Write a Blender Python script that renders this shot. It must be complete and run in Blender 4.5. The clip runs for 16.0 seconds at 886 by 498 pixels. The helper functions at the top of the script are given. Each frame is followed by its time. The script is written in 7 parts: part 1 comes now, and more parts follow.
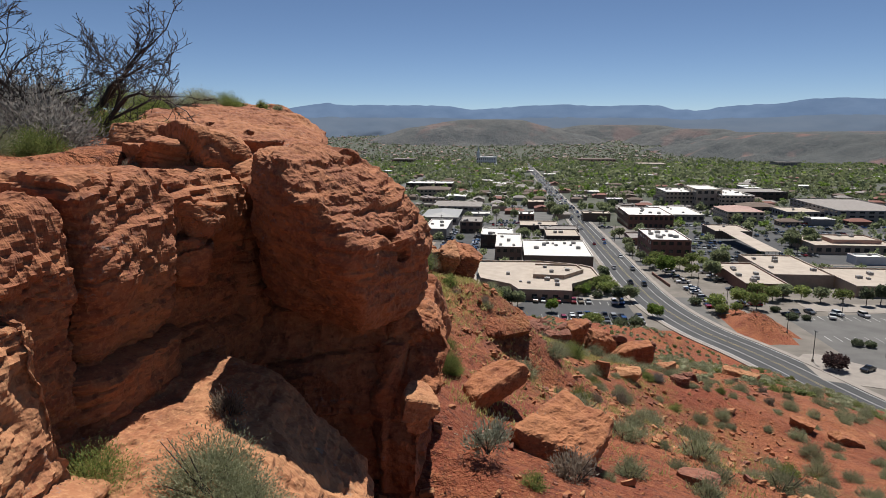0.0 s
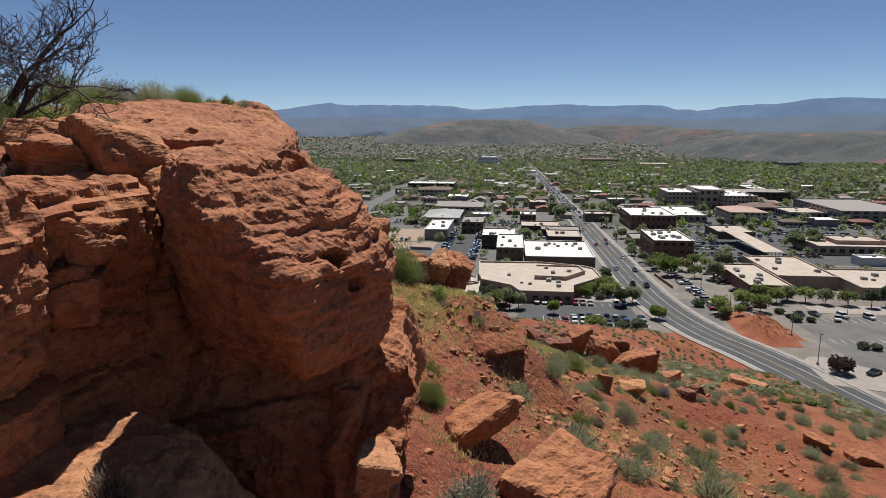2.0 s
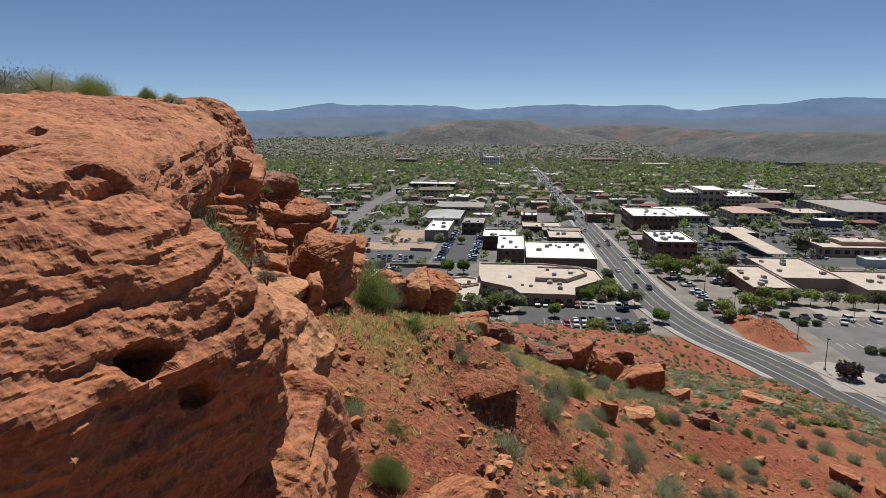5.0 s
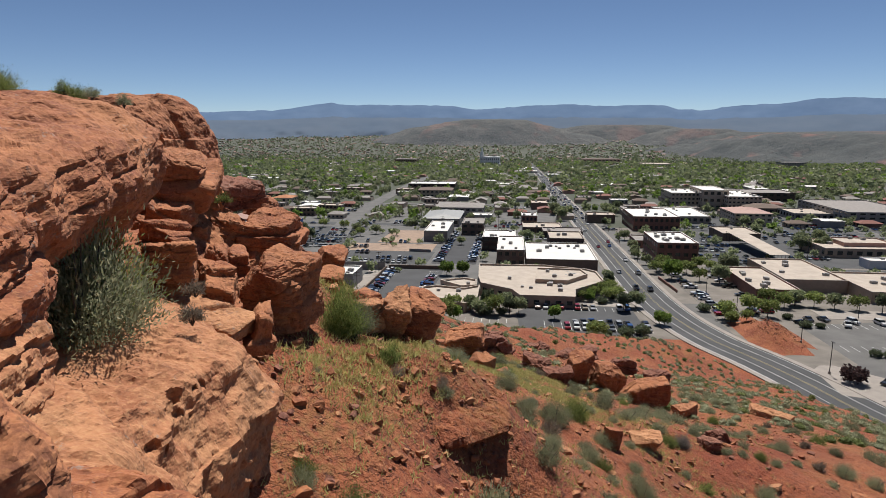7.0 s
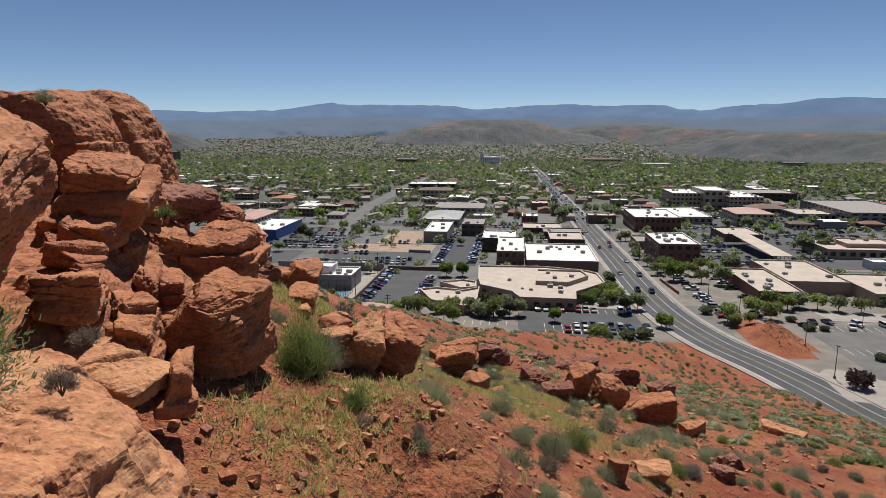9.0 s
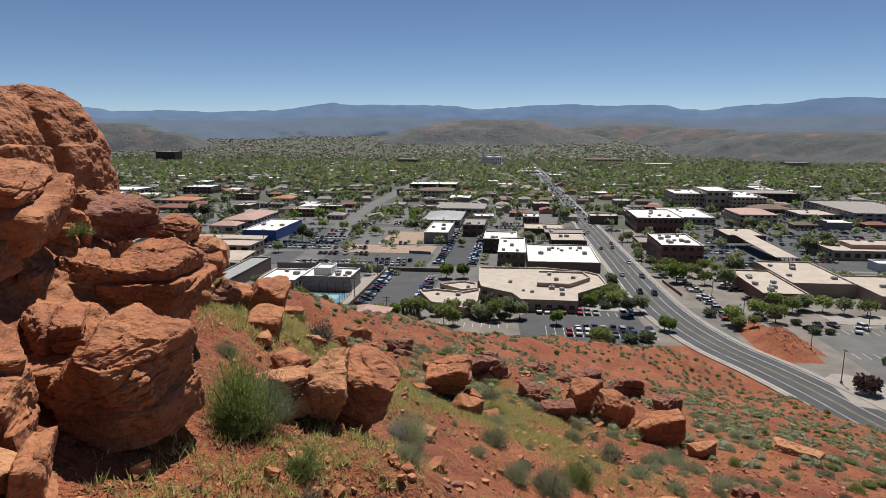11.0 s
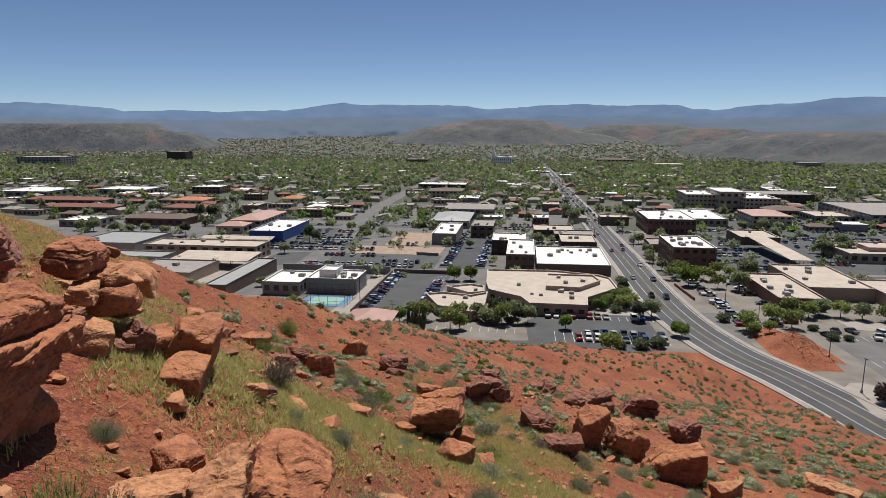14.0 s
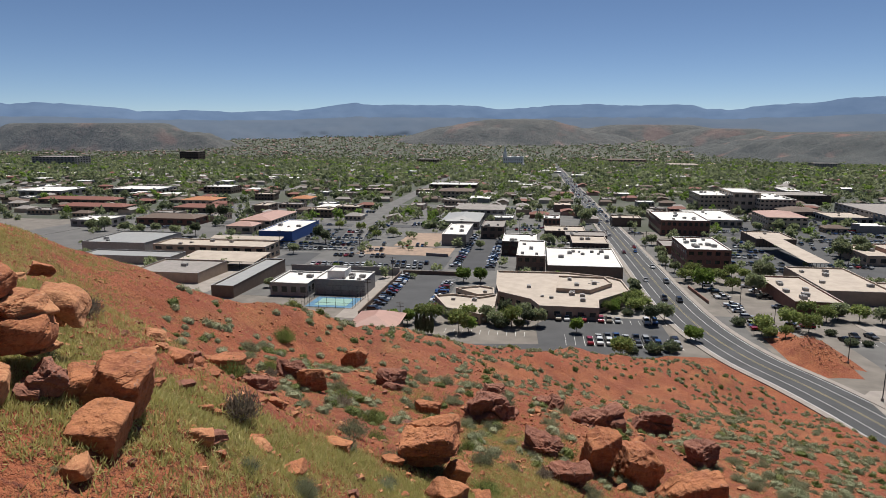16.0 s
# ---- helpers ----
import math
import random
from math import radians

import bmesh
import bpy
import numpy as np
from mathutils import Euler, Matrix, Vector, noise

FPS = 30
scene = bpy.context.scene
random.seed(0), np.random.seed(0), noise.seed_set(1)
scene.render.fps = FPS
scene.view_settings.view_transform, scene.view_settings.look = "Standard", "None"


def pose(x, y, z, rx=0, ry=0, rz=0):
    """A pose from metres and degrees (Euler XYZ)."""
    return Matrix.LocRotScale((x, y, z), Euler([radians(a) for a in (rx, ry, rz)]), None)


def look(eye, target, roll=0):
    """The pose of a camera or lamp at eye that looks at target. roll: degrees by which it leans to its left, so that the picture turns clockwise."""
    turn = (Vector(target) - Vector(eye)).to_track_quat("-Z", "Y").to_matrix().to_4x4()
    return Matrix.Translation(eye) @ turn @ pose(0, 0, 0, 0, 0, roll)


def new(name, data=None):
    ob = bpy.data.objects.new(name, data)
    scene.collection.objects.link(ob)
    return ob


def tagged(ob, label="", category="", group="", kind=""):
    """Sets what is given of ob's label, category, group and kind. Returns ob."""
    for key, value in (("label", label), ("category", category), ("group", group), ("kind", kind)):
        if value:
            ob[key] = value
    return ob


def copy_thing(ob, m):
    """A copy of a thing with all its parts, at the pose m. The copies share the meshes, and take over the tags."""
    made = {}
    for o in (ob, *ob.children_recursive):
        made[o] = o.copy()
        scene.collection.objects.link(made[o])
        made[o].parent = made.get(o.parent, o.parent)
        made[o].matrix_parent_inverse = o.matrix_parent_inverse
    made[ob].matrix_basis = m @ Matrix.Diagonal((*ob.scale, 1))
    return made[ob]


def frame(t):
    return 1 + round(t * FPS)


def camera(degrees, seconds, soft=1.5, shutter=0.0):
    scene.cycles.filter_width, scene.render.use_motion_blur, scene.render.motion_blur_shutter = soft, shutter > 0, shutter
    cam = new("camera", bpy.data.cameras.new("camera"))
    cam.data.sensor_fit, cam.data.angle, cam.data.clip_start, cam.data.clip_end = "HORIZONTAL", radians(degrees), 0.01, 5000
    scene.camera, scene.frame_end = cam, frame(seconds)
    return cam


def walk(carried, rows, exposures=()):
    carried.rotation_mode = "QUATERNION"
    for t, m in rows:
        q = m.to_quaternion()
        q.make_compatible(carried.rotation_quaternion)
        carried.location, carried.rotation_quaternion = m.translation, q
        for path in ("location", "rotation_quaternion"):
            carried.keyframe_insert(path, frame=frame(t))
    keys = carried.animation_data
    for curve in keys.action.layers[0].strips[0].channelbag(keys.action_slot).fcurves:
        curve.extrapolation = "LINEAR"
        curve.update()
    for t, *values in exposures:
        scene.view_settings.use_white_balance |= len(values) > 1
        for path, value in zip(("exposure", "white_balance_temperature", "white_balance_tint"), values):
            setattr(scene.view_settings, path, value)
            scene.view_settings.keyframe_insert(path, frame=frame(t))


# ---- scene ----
cam = camera(69.2, 16.0, soft=0.33)
# seconds, place, tilt, heading, roll
PATH = [
    (0, -0.043, -0.081, 55.023, 79.211, 5.839, 0.0),
    (1, 0.110, 0.975, 54.991, 79.211, 5.916, 0.0),
    (2, 0.249, 2.100, 54.969, 79.211, 6.012, 0.0),
    (3, 0.377, 3.282, 54.956, 79.210, 6.083, 0.0),
    (4, 0.498, 4.513, 54.951, 79.209, 6.125, 0.0),
    (5, 0.615, 5.785, 54.951, 79.208, 6.148, 0.0),
    (6, 0.731, 7.095, 54.956, 79.207, 6.165, 0.0),
    (7, 0.848, 8.438, 54.965, 79.206, 6.183, 0.0),
    (8, 0.969, 9.812, 54.975, 79.204, 6.206, 0.0),
    (9, 1.096, 11.215, 54.986, 79.202, 6.240, 0.0),
    (10, 1.229, 12.644, 54.997, 79.201, 6.295, 0.0),
    (11, 1.370, 14.098, 55.005, 79.199, 6.395, 0.0),
    (12, 1.521, 15.574, 55.009, 79.198, 6.571, 0.0),
    (13, 1.681, 17.069, 55.009, 79.197, 6.858, 0.0),
    (14, 1.851, 18.577, 55.003, 79.196, 7.275, 0.0),
    (15, 2.030, 20.092, 54.989, 79.196, 7.792, 0.0),
    (16, 2.219, 21.604, 54.967, 79.196, 8.292, 0.0),
]
walk(cam, [(t, pose(x, y, z, tilt, 0, yaw) @ pose(0, 0, 0, 0, 0, roll)) for t, x, y, z, tilt, yaw, roll in PATH])

# ---------------------------------------------------------------- light
SUN_AZ, SUN_EL = 7.0, 64.0      # degrees from +y towards +x, and above the horizon
world = bpy.data.worlds.new("sky")
scene.world = world
world.use_nodes = True
wn, wl = world.node_tree.nodes, world.node_tree.links
sky = wn.new("ShaderNodeTexSky")
sky.sky_type = "NISHITA"
sky.sun_disc = False
sky.sun_elevation, sky.sun_rotation = radians(SUN_EL), radians(SUN_AZ)
sky.altitude, sky.air_density, sky.dust_density, sky.ozone_density = 900, 0.55, 0.0, 3.0
wn["Background"].inputs["Strength"].default_value = 0.0515
wl.new(sky.outputs["Color"], wn["Background"].inputs["Color"])
sun_data = bpy.data.lights.new("sun", "SUN")
sun_data.energy, sun_data.angle, sun_data.color = 4.4, radians(0.53), (1.0, 0.955, 0.89)
sun = new("sun", sun_data)
sun_dir = Vector((math.sin(radians(SUN_AZ)) * math.cos(radians(SUN_EL)), math.cos(radians(SUN_AZ)) * math.cos(radians(SUN_EL)), math.sin(radians(SUN_EL))))
sun.matrix_basis = look(sun_dir * 300, (0, 0, 0))
scene.view_settings.exposure = 0.65

# ---------------------------------------------------------------- numbers and noise


def lattice(ix, iy, iz, seed):
    h = (ix * 374761393 + iy * 668265263 + iz * 2147483647 + seed * 144665) & 0xFFFFFFFF
    h = ((h ^ (h >> 13)) * 1274126177) & 0xFFFFFFFF
    h = ((h ^ (h >> 16)) * 2246822519) & 0xFFFFFFFF
    return ((h ^ (h >> 15)) & 0xFFFF) / 32767.5 - 1.0


def vnoise(p, seed=0):
    """Smooth value noise, -1 to 1, at the rows of p."""
    q = np.floor(p).astype(np.int64)
    f = p - q
    f = f * f * f * (f * (f * 6 - 15) + 10)
    out = 0
    for dx in (0, 1):
        wx = f[:, 0] if dx else 1 - f[:, 0]
        for dy in (0, 1):
            wy = f[:, 1] if dy else 1 - f[:, 1]
            for dz in (0, 1):
                wz = f[:, 2] if dz else 1 - f[:, 2]
                out = out + wx * wy * wz * lattice(q[:, 0] + dx, q[:, 1] + dy, q[:, 2] + dz, seed)
    return out


def fbm(p, octaves=4, seed=0, gain=0.5):
    out, amp, total = 0, 1.0, 0.0
    for k in range(octaves):
        out = out + amp * vnoise(p * 2.03 ** k + 17.3 * k, seed + k)
        total += amp
        amp *= gain
    return out / total


def smooth(a, b, v):
    t = np.clip((v - a) / (b - a), 0, 1)
    return t * t * (3 - 2 * t)


# ---------------------------------------------------------------- ground heights
TOWN_Z, TOWN_FALL = -8.0, 0.0264
# the hill's broad shape, in powers of x / 50 m and y / 100 m
HILL = {(0, 0): 51.05, (0, 1): -15.49, (0, 2): -15.39, (0, 3): -2.11, (0, 4): 5.19, (1, 0): -22.22, (1, 1): 15.72, (1, 2): 3.22,
        (1, 3): -7.6, (2, 0): 5.1, (2, 1): -2.49, (2, 2): 3.05, (3, 0): -4.22, (3, 1): 2.82, (4, 0): -2.54}
# knolls and hollows: x, y, height, radius
KNOLLS = [(-8, 27, 2.2, 5), (-7, 34, 1.4, 4), (-14, 42, 1.8, 8), (-21, 61, -2.6, 9), (-11, 74, -1.5, 8), (-11, 103, 1.6, 12), (-2, 60, -1.2, 6),
          (13, 33, -1.0, 5), (21, 59, 1.0, 7), (5, 130, 2.2, 9), (26, 138, 2.0, 8), (40, 128, -1.6, 9), (16, 115, -1.8, 9), (0, 25.5, 1.0, 2.2), (-4.6, 4.6, -2.6, 3.2), (-4, 10, -1.2, 3), (38, 156, 4.4, 11), (26, 152, 2.2, 9), (10, 152, 1.7, 9), (-25, 88, 1.5, 8), (-31, 74, 0.9, 8), (-1.5, 8.6, -1.7, 2.1), (1.1, 22.5, -1.0, 1.5)]
# broader swells and dips of the slope: x, y, height, radius
SWELLS = [(-5, 21, 0.84, 4), (-2, 25, 1.01, 4), (-6, 26, -0.14, 4), (-4, 31, 0.29, 4), (-9, 34, 0.49, 4), (0, 21, -0.18, 4), (3, 13, -0.44, 4), (3, 28, 0.59, 4), (8, 30, -1.8, 8),
          (16, 36, -0.35, 8), (6, 38, 0.56, 8), (-13, 41, 0.54, 8), (-5, 44, -0.18, 8), (2, 47, -0.39, 8), (-11, 51, -1.47, 8), (12, 53, -0.78, 8), (20, 50, 0.43, 8), (-6, 58, -0.55, 8),
          (4, 62, 0.76, 8), (18, 62, -0.31, 8), (-18, 77, -1.83, 8), (-24, 74, -0.67, 8), (-9, 73, 0.84, 8)]
CREST_X = [-70, -40, -28, -20, -10, 0, 10, 30, 45, 60, 80]
CREST_Y = [50, 62, 78, 104, 122, 138, 150, 160, 158, 132, 70]
EDGE_Y = [-30, 5, 8.5, 10, 13.5, 20, 27, 31, 33]
EDGE_X = [-6.2, -6.2, -5.8, -5.2, -6.3, -8.6, -10.6, -12, -13]


# middle line of the road that bends round the hill
ROAD = [(104, 86), (92, 108), (83.5, 130), (77, 150), (73.5, 164), (68.3, 180), (61.5, 197), (57, 216), (54.3, 240), (53.5, 265), (53.4, 330)]


def road_gap(x, y):
    """Distance from the road's middle line."""
    best = np.full(np.shape(x), 1e9)
    for (ax, ay), (bx, by) in zip(ROAD, ROAD[1:]):
        dx, dy = bx - ax, by - ay
        t = np.clip(((x - ax) * dx + (y - ay) * dy) / (dx * dx + dy * dy), 0, 1)
        best = np.minimum(best, np.hypot(x - ax - t * dx, y - ay - t * dy))
    return best


def town_z(y):
    """The valley floor, falling gently to the south and rising again past the town."""
    y = np.asarray(y, float)
    z = TOWN_Z - TOWN_FALL * (np.minimum(y, 2150) - 215)
    return z + 78 * smooth(2250, 4700, y)


def ground_z(x, y, fine=True):
    x, y = np.atleast_1d(np.asarray(x, float)), np.atleast_1d(np.asarray(y, float))
    xc, yc = np.clip(x, -52, 62) / 50, np.clip(y, -12, 150) / 100
    z = sum(c * xc ** i * yc ** j for (i, j), c in HILL.items())
    z = z - 0.35 * np.maximum(y - 150, 0) - 0.8 * np.maximum(x - 62, 0)
    for kx, ky, h, r in KNOLLS + SWELLS:
        z = z + h * np.exp(-((x - kx) ** 2 + (y - ky) ** 2) / (r * r))
    z = np.minimum(z, 57.5)
    past = y - np.interp(x, CREST_X, CREST_Y)
    z = z - 0.55 * np.maximum(past, 0) - 0.02 * np.maximum(past, 0) ** 2
    z = np.where(z > -60, z, -60)
    rim = smooth(0, 1.2, np.interp(y, EDGE_Y, EDGE_X) - x) * smooth(34, 31, y)
    top = 54.2 + 0.03 * np.clip(-6 - x, 0, 40) + 0.05 * np.clip(y - 9, -20, 19)
    z = z + (np.maximum(top, 53.8) - z) * rim
    if fine:
        p = np.stack([x, y, 0 * x], 1)
        near = smooth(-9, -3, z)
        z = z + near * (0.55 * fbm(p / 7.0, 3, 3) + 0.22 * fbm(p / 1.8, 3, 9) + 0.10 * np.abs(fbm(p / 0.6, 2, 21)))
        # gullies on the lower badlands
        low = smooth(85, 115, y) * near
        z = z + low * 2.3 * (np.abs(fbm(np.stack([x / 11, y / 22, 0 * x], 1), 3, 33)) - 0.25)
    t = town_z(y)
    k = 0.5
    # the road's bench, the red mound inside its bend and the level car parks beyond
    z = z + 3.2 * np.exp(-((x - 79) / 6.5) ** 2 - ((y - 205) / 14) ** 2) * smooth(9.5, 14, road_gap(x, y))
    worn = 1 + (0.55 * fbm(np.stack([x / 4.5, y / 6.0, 0 * x], 1), 3, 61) if fine else 0)
    z = np.where((x > 70) & (y > 176) & (x < 92), np.maximum(z, t - 0.5 + 5.2 * worn * np.exp(-((x - 79.5) / 6.0) ** 2 - ((y - 204) / 13) ** 2)), z)
    z = z - (z - (t - 1.0)) * smooth(13.0, 9.0, road_gap(x, y)) * (z > t - 1)
    level = smooth(193, 200, y) * smooth(-30, -24, x) * (x < 54)
    z = z - (z - (t - 1.0)) * level * (z > t - 1)
    return np.where(z - t > 6, z, k * np.logaddexp(np.clip(z, -80, 80) / k, t / k))


# ---------------------------------------------------------------- mesh helpers
def mesh_np(name, verts, faces, mats, slots=None, shade=False):
    """A mesh from arrays; faces all of one size."""
    verts, faces = np.asarray(verts, np.float32), np.asarray(faces, np.int32)
    me = bpy.data.meshes.new(name)
    me.vertices.add(len(verts))
    me.vertices.foreach_set("co", verts.ravel())
    k = faces.shape[1]
    me.loops.add(faces.size)
    me.loops.foreach_set("vertex_index", faces.ravel())
    me.polygons.add(len(faces))
    me.polygons.foreach_set("loop_start", np.arange(0, faces.size, k, dtype=np.int32))
    if slots is not None:
        me.polygons.foreach_set("material_index", np.asarray(slots, np.int32))
    me.polygons.foreach_set("use_smooth", np.full(len(faces), shade))
    for m in mats if isinstance(mats, (list, tuple)) else [mats]:
        me.materials.append(m)
    me.update(calc_edges=True)
    return me


def part(name, data, parent, label="", m=None):
    """One mesh object under a thing or under a part."""
    ob = new(name, data)
    ob.parent = parent
    if m is not None:
        ob.matrix_basis = m
    return tagged(ob, label)


class Shape:
    """Gathers boxes, prisms and the like into one mesh."""

    def __init__(self):
        self.v, self.f = [], []

    def add(self, verts, faces):
        n = len(self.v)
        self.v += [tuple(v) for v in verts]
        self.f += [tuple(i + n for i in f) for f in faces]
        return self

    def box(self, x0, y0, z0, x1, y1, z1):
        v = [(x, y, z) for z in (z0, z1) for y in (y0, y1) for x in (x0, x1)]
        return self.add(v, [(0, 2, 3, 1), (4, 5, 7, 6), (0, 1, 5, 4), (2, 6, 7, 3), (0, 4, 6, 2), (1, 3, 7, 5)])

    def prism(self, outline, z0, z1):
        n = len(outline)
        v = [(x, y, z0) for x, y in outline] + [(x, y, z1) for x, y in outline]
        f = [tuple(reversed(range(n))), tuple(range(n, 2 * n))]
        return self.add(v, f + [(i, (i + 1) % n, n + (i + 1) % n, n + i) for i in range(n)])

    def tube(self, a, b, ra, rb, n=6):
        a, b = Vector(a), Vector(b)
        d = (b - a).normalized()
        u = d.orthogonal().normalized()
        w = d.cross(u)
        ring = [(math.cos(6.28318 * i / n), math.sin(6.28318 * i / n)) for i in range(n)]
        v = [a + (u * c + w * s) * ra for c, s in ring] + [b + (u * c + w * s) * rb for c, s in ring]
        return self.add(v, [(i, (i + 1) % n, n + (i + 1) % n, n + i) for i in range(n)] + [tuple(reversed(range(n))), tuple(range(n, 2 * n))])

    def mesh(self, name, mat):
        me = bpy.data.meshes.new(name)
        me.from_pydata(self.v, [], self.f)
        for m in mat if isinstance(mat, (list, tuple)) else [mat]:
            me.materials.append(m)
        me.update()
        return me


# ---------------------------------------------------------------- materials
class Nodes:
    def __init__(self, name, rough=0.9):
        self.mat = bpy.data.materials.new(name)
        self.mat.use_nodes = True
        self.t = self.mat.node_tree
        self.b = self.t.nodes["Principled BSDF"]
        self.b.inputs["Roughness"].default_value = rough
        self.geo = self.t.nodes.new("ShaderNodeNewGeometry")

    def put(self, kind, **sockets):
        n = self.t.nodes.new("ShaderNode" + kind)
        for k, v in sockets.items():
            k = k.replace("_", " ")
            if hasattr(v, "links"):
                self.t.links.new(v, n.inputs[k])
            else:
                n.inputs[k].default_value = v
        return n

    def where(self, scale=(1, 1, 1), turn=(0, 0, 0)):
        m = self.put("Mapping", Vector=self.geo.outputs["Position"])
        m.inputs["Scale"].default_value, m.inputs["Rotation"].default_value = scale, turn
        return m.outputs["Vector"]

    def noise(self, scale, detail=4, vec=None, rough=0.55):
        n = self.put("TexNoise", Vector=vec if vec is not None else self.geo.outputs["Position"], Scale=scale, Detail=detail, Roughness=rough)
        return n.outputs["Fac"]

    def ramp(self, fac, *stops):
        n = self.put("ValToRGB", Fac=fac)
        e = n.color_ramp.elements
        while len(e) < len(stops):
            e.new(0.5)
        for el, (p, c) in zip(e, stops):
            el.position = p
            el.color = (c, c, c, 1) if isinstance(c, (int, float)) else (*c, 1)
        return n.outputs["Color"]

    def mix(self, fac, a, b, kind="MIX"):
        n = self.t.nodes.new("ShaderNodeMix")
        n.data_type, n.blend_type = "RGBA", kind
        for sock, v in ((0, fac), (6, a), (7, b)):
            if hasattr(v, "links"):
                self.t.links.new(v, n.inputs[sock])
            else:
                n.inputs[sock].default_value = v if sock == 0 else (*v, 1)
        return n.outputs[2]

    def base(self, colour, value=0.67, saturation=1.0):
        """The surface's own colour, its value scaled down evenly to suit the exposure and deepen shade."""
        worn = self.put("HueSaturation", Value=value, Saturation=saturation)
        if hasattr(colour, "links"):
            self.t.links.new(colour, worn.inputs["Color"])
        else:
            worn.inputs["Color"].default_value = (*colour, 1)
        self.t.links.new(worn.outputs["Color"], self.b.inputs["Base Color"])

    def bump(self, height, strength=0.5, distance=0.05, before=None):
        n = self.put("Bump", Height=height, Strength=strength, Distance=distance)
        if before is not None:
            self.t.links.new(before.outputs["Normal"], n.inputs["Normal"])
        self.t.links.new(n.outputs["Normal"], self.b.inputs["Normal"])
        return n


def sandstone(name, light, dark, layer=5.0):
    """Layered red sandstone, pitted and stained, with desert varnish and pale lichen."""
    n = Nodes(name, 0.93)
    band = n.noise(1.0, 6, n.where((1.3, 1.3, layer), (0.16, 0.10, 0)), 0.68)
    col = n.mix(n.ramp(band, (0.38, 0.0), (0.64, 1.0)), dark, light)
    deep = tuple(c * 0.62 for c in dark)
    warm = tuple(min(1, c * k) for c, k in zip(light, (1.12, 1.28, 1.3)))
    col = n.mix(n.ramp(n.noise(0.55, 5, rough=0.6), (0.46, 0.0), (0.66, 0.75)), col, warm)
    col = n.mix(n.ramp(n.noise(1.1, 7, rough=0.72), (0.55, 0.0), (0.68, 0.6)), col, deep)
    col = n.mix(n.ramp(n.noise(7.0, 4, rough=0.65), (0.33, 0.75), (0.47, 0.0)), col, deep)
    col = n.mix(n.ramp(n.noise(16.0, 3, rough=0.6), (0.52, 0.0), (0.64, 0.6)), col, warm)
    lichen = n.mix(n.ramp(n.noise(0.7, 3), (0.52, 0.0), (0.60, 1.0)), (0, 0, 0), n.ramp(n.noise(7.5, 6, rough=0.75), (0.58, 0.0), (0.64, 0.75)), "MIX")
    col = n.mix(lichen, col, (0.30, 0.25, 0.22))
    n.base(col, 0.67, 1.0)
    a = n.bump(n.noise(1.0, 3, n.where((1.9, 1.9, layer * 1.4), (0.16, 0.10, 0)), 0.62), 0.8, 0.07)
    b = n.bump(n.noise(4.0, 3, rough=0.62), 0.7, 0.05, a)
    pit = n.put("TexVoronoi", Vector=n.geo.outputs["Position"], Scale=9.0)
    c = n.bump(n.ramp(pit.outputs["Distance"], (0.05, 0.0), (0.30, 1.0)), 0.3, 0.015, b)
    n.bump(n.noise(26, 2, rough=0.5), 0.6, 0.010, c)
    return n.mat


def soil(name):
    """Red desert earth: clods, gravel, paler washes and dry grass."""
    n = Nodes(name, 0.97)
    col = n.mix(n.ramp(n.noise(0.16, 6, rough=0.6), (0.38, 0.0), (0.62, 1.0)), (0.25, 0.064, 0.031), (0.42, 0.150, 0.070))
    col = n.mix(n.ramp(n.noise(0.05, 5, rough=0.6), (0.46, 0.0), (0.62, 0.75)), col, (0.30, 0.068, 0.034))
    col = n.mix(n.ramp(n.noise(0.9, 6, rough=0.7), (0.52, 0.0), (0.68, 0.6)), col, (0.47, 0.185, 0.082))
    peb = n.put("TexVoronoi", Vector=n.geo.outputs["Position"], Scale=11.0, Randomness=1.0)
    fine = n.put("TexVoronoi", Vector=n.geo.outputs["Position"], Scale=31.0)
    some = n.ramp(n.noise(1.7, 3), (0.47, 0.0), (0.60, 1.0))
    chips = n.mix(some, (0, 0, 0), n.ramp(peb.outputs["Distance"], (0.12, 0.8), (0.30, 0.0)))
    col = n.mix(chips, col, (0.50, 0.215, 0.105))
    col = n.mix(n.ramp(n.noise(5.0, 5, rough=0.7), (0.36, 0.9), (0.50, 0.0)), col, (0.11, 0.028, 0.016))
    col = n.mix(n.ramp(n.noise(12.0, 3, rough=0.65), (0.55, 0.0), (0.66, 0.55)), col, (0.55, 0.25, 0.125))
    grass = n.mix(n.ramp(n.noise(0.22, 4, n.where((1, 0.6, 1))), (0.54, 0.0), (0.66, 1.0)), (0, 0, 0), n.ramp(n.noise(3.5, 5, rough=0.7), (0.42, 0.0), (0.60, 0.5)))
    col = n.mix(grass, col, (0.33, 0.20, 0.07))
    n.base(col, 0.64, 1.05)
    a = n.bump(n.noise(1.8, 5, rough=0.70), 1.0, 0.40)
    b = n.bump(chips, 0.8, 0.05, a)
    c = n.bump(fine.outputs["Distance"], 0.35, -0.02, b)
    n.bump(n.noise(16, 3, rough=0.6), 0.7, 0.025, c)
    return n.mat


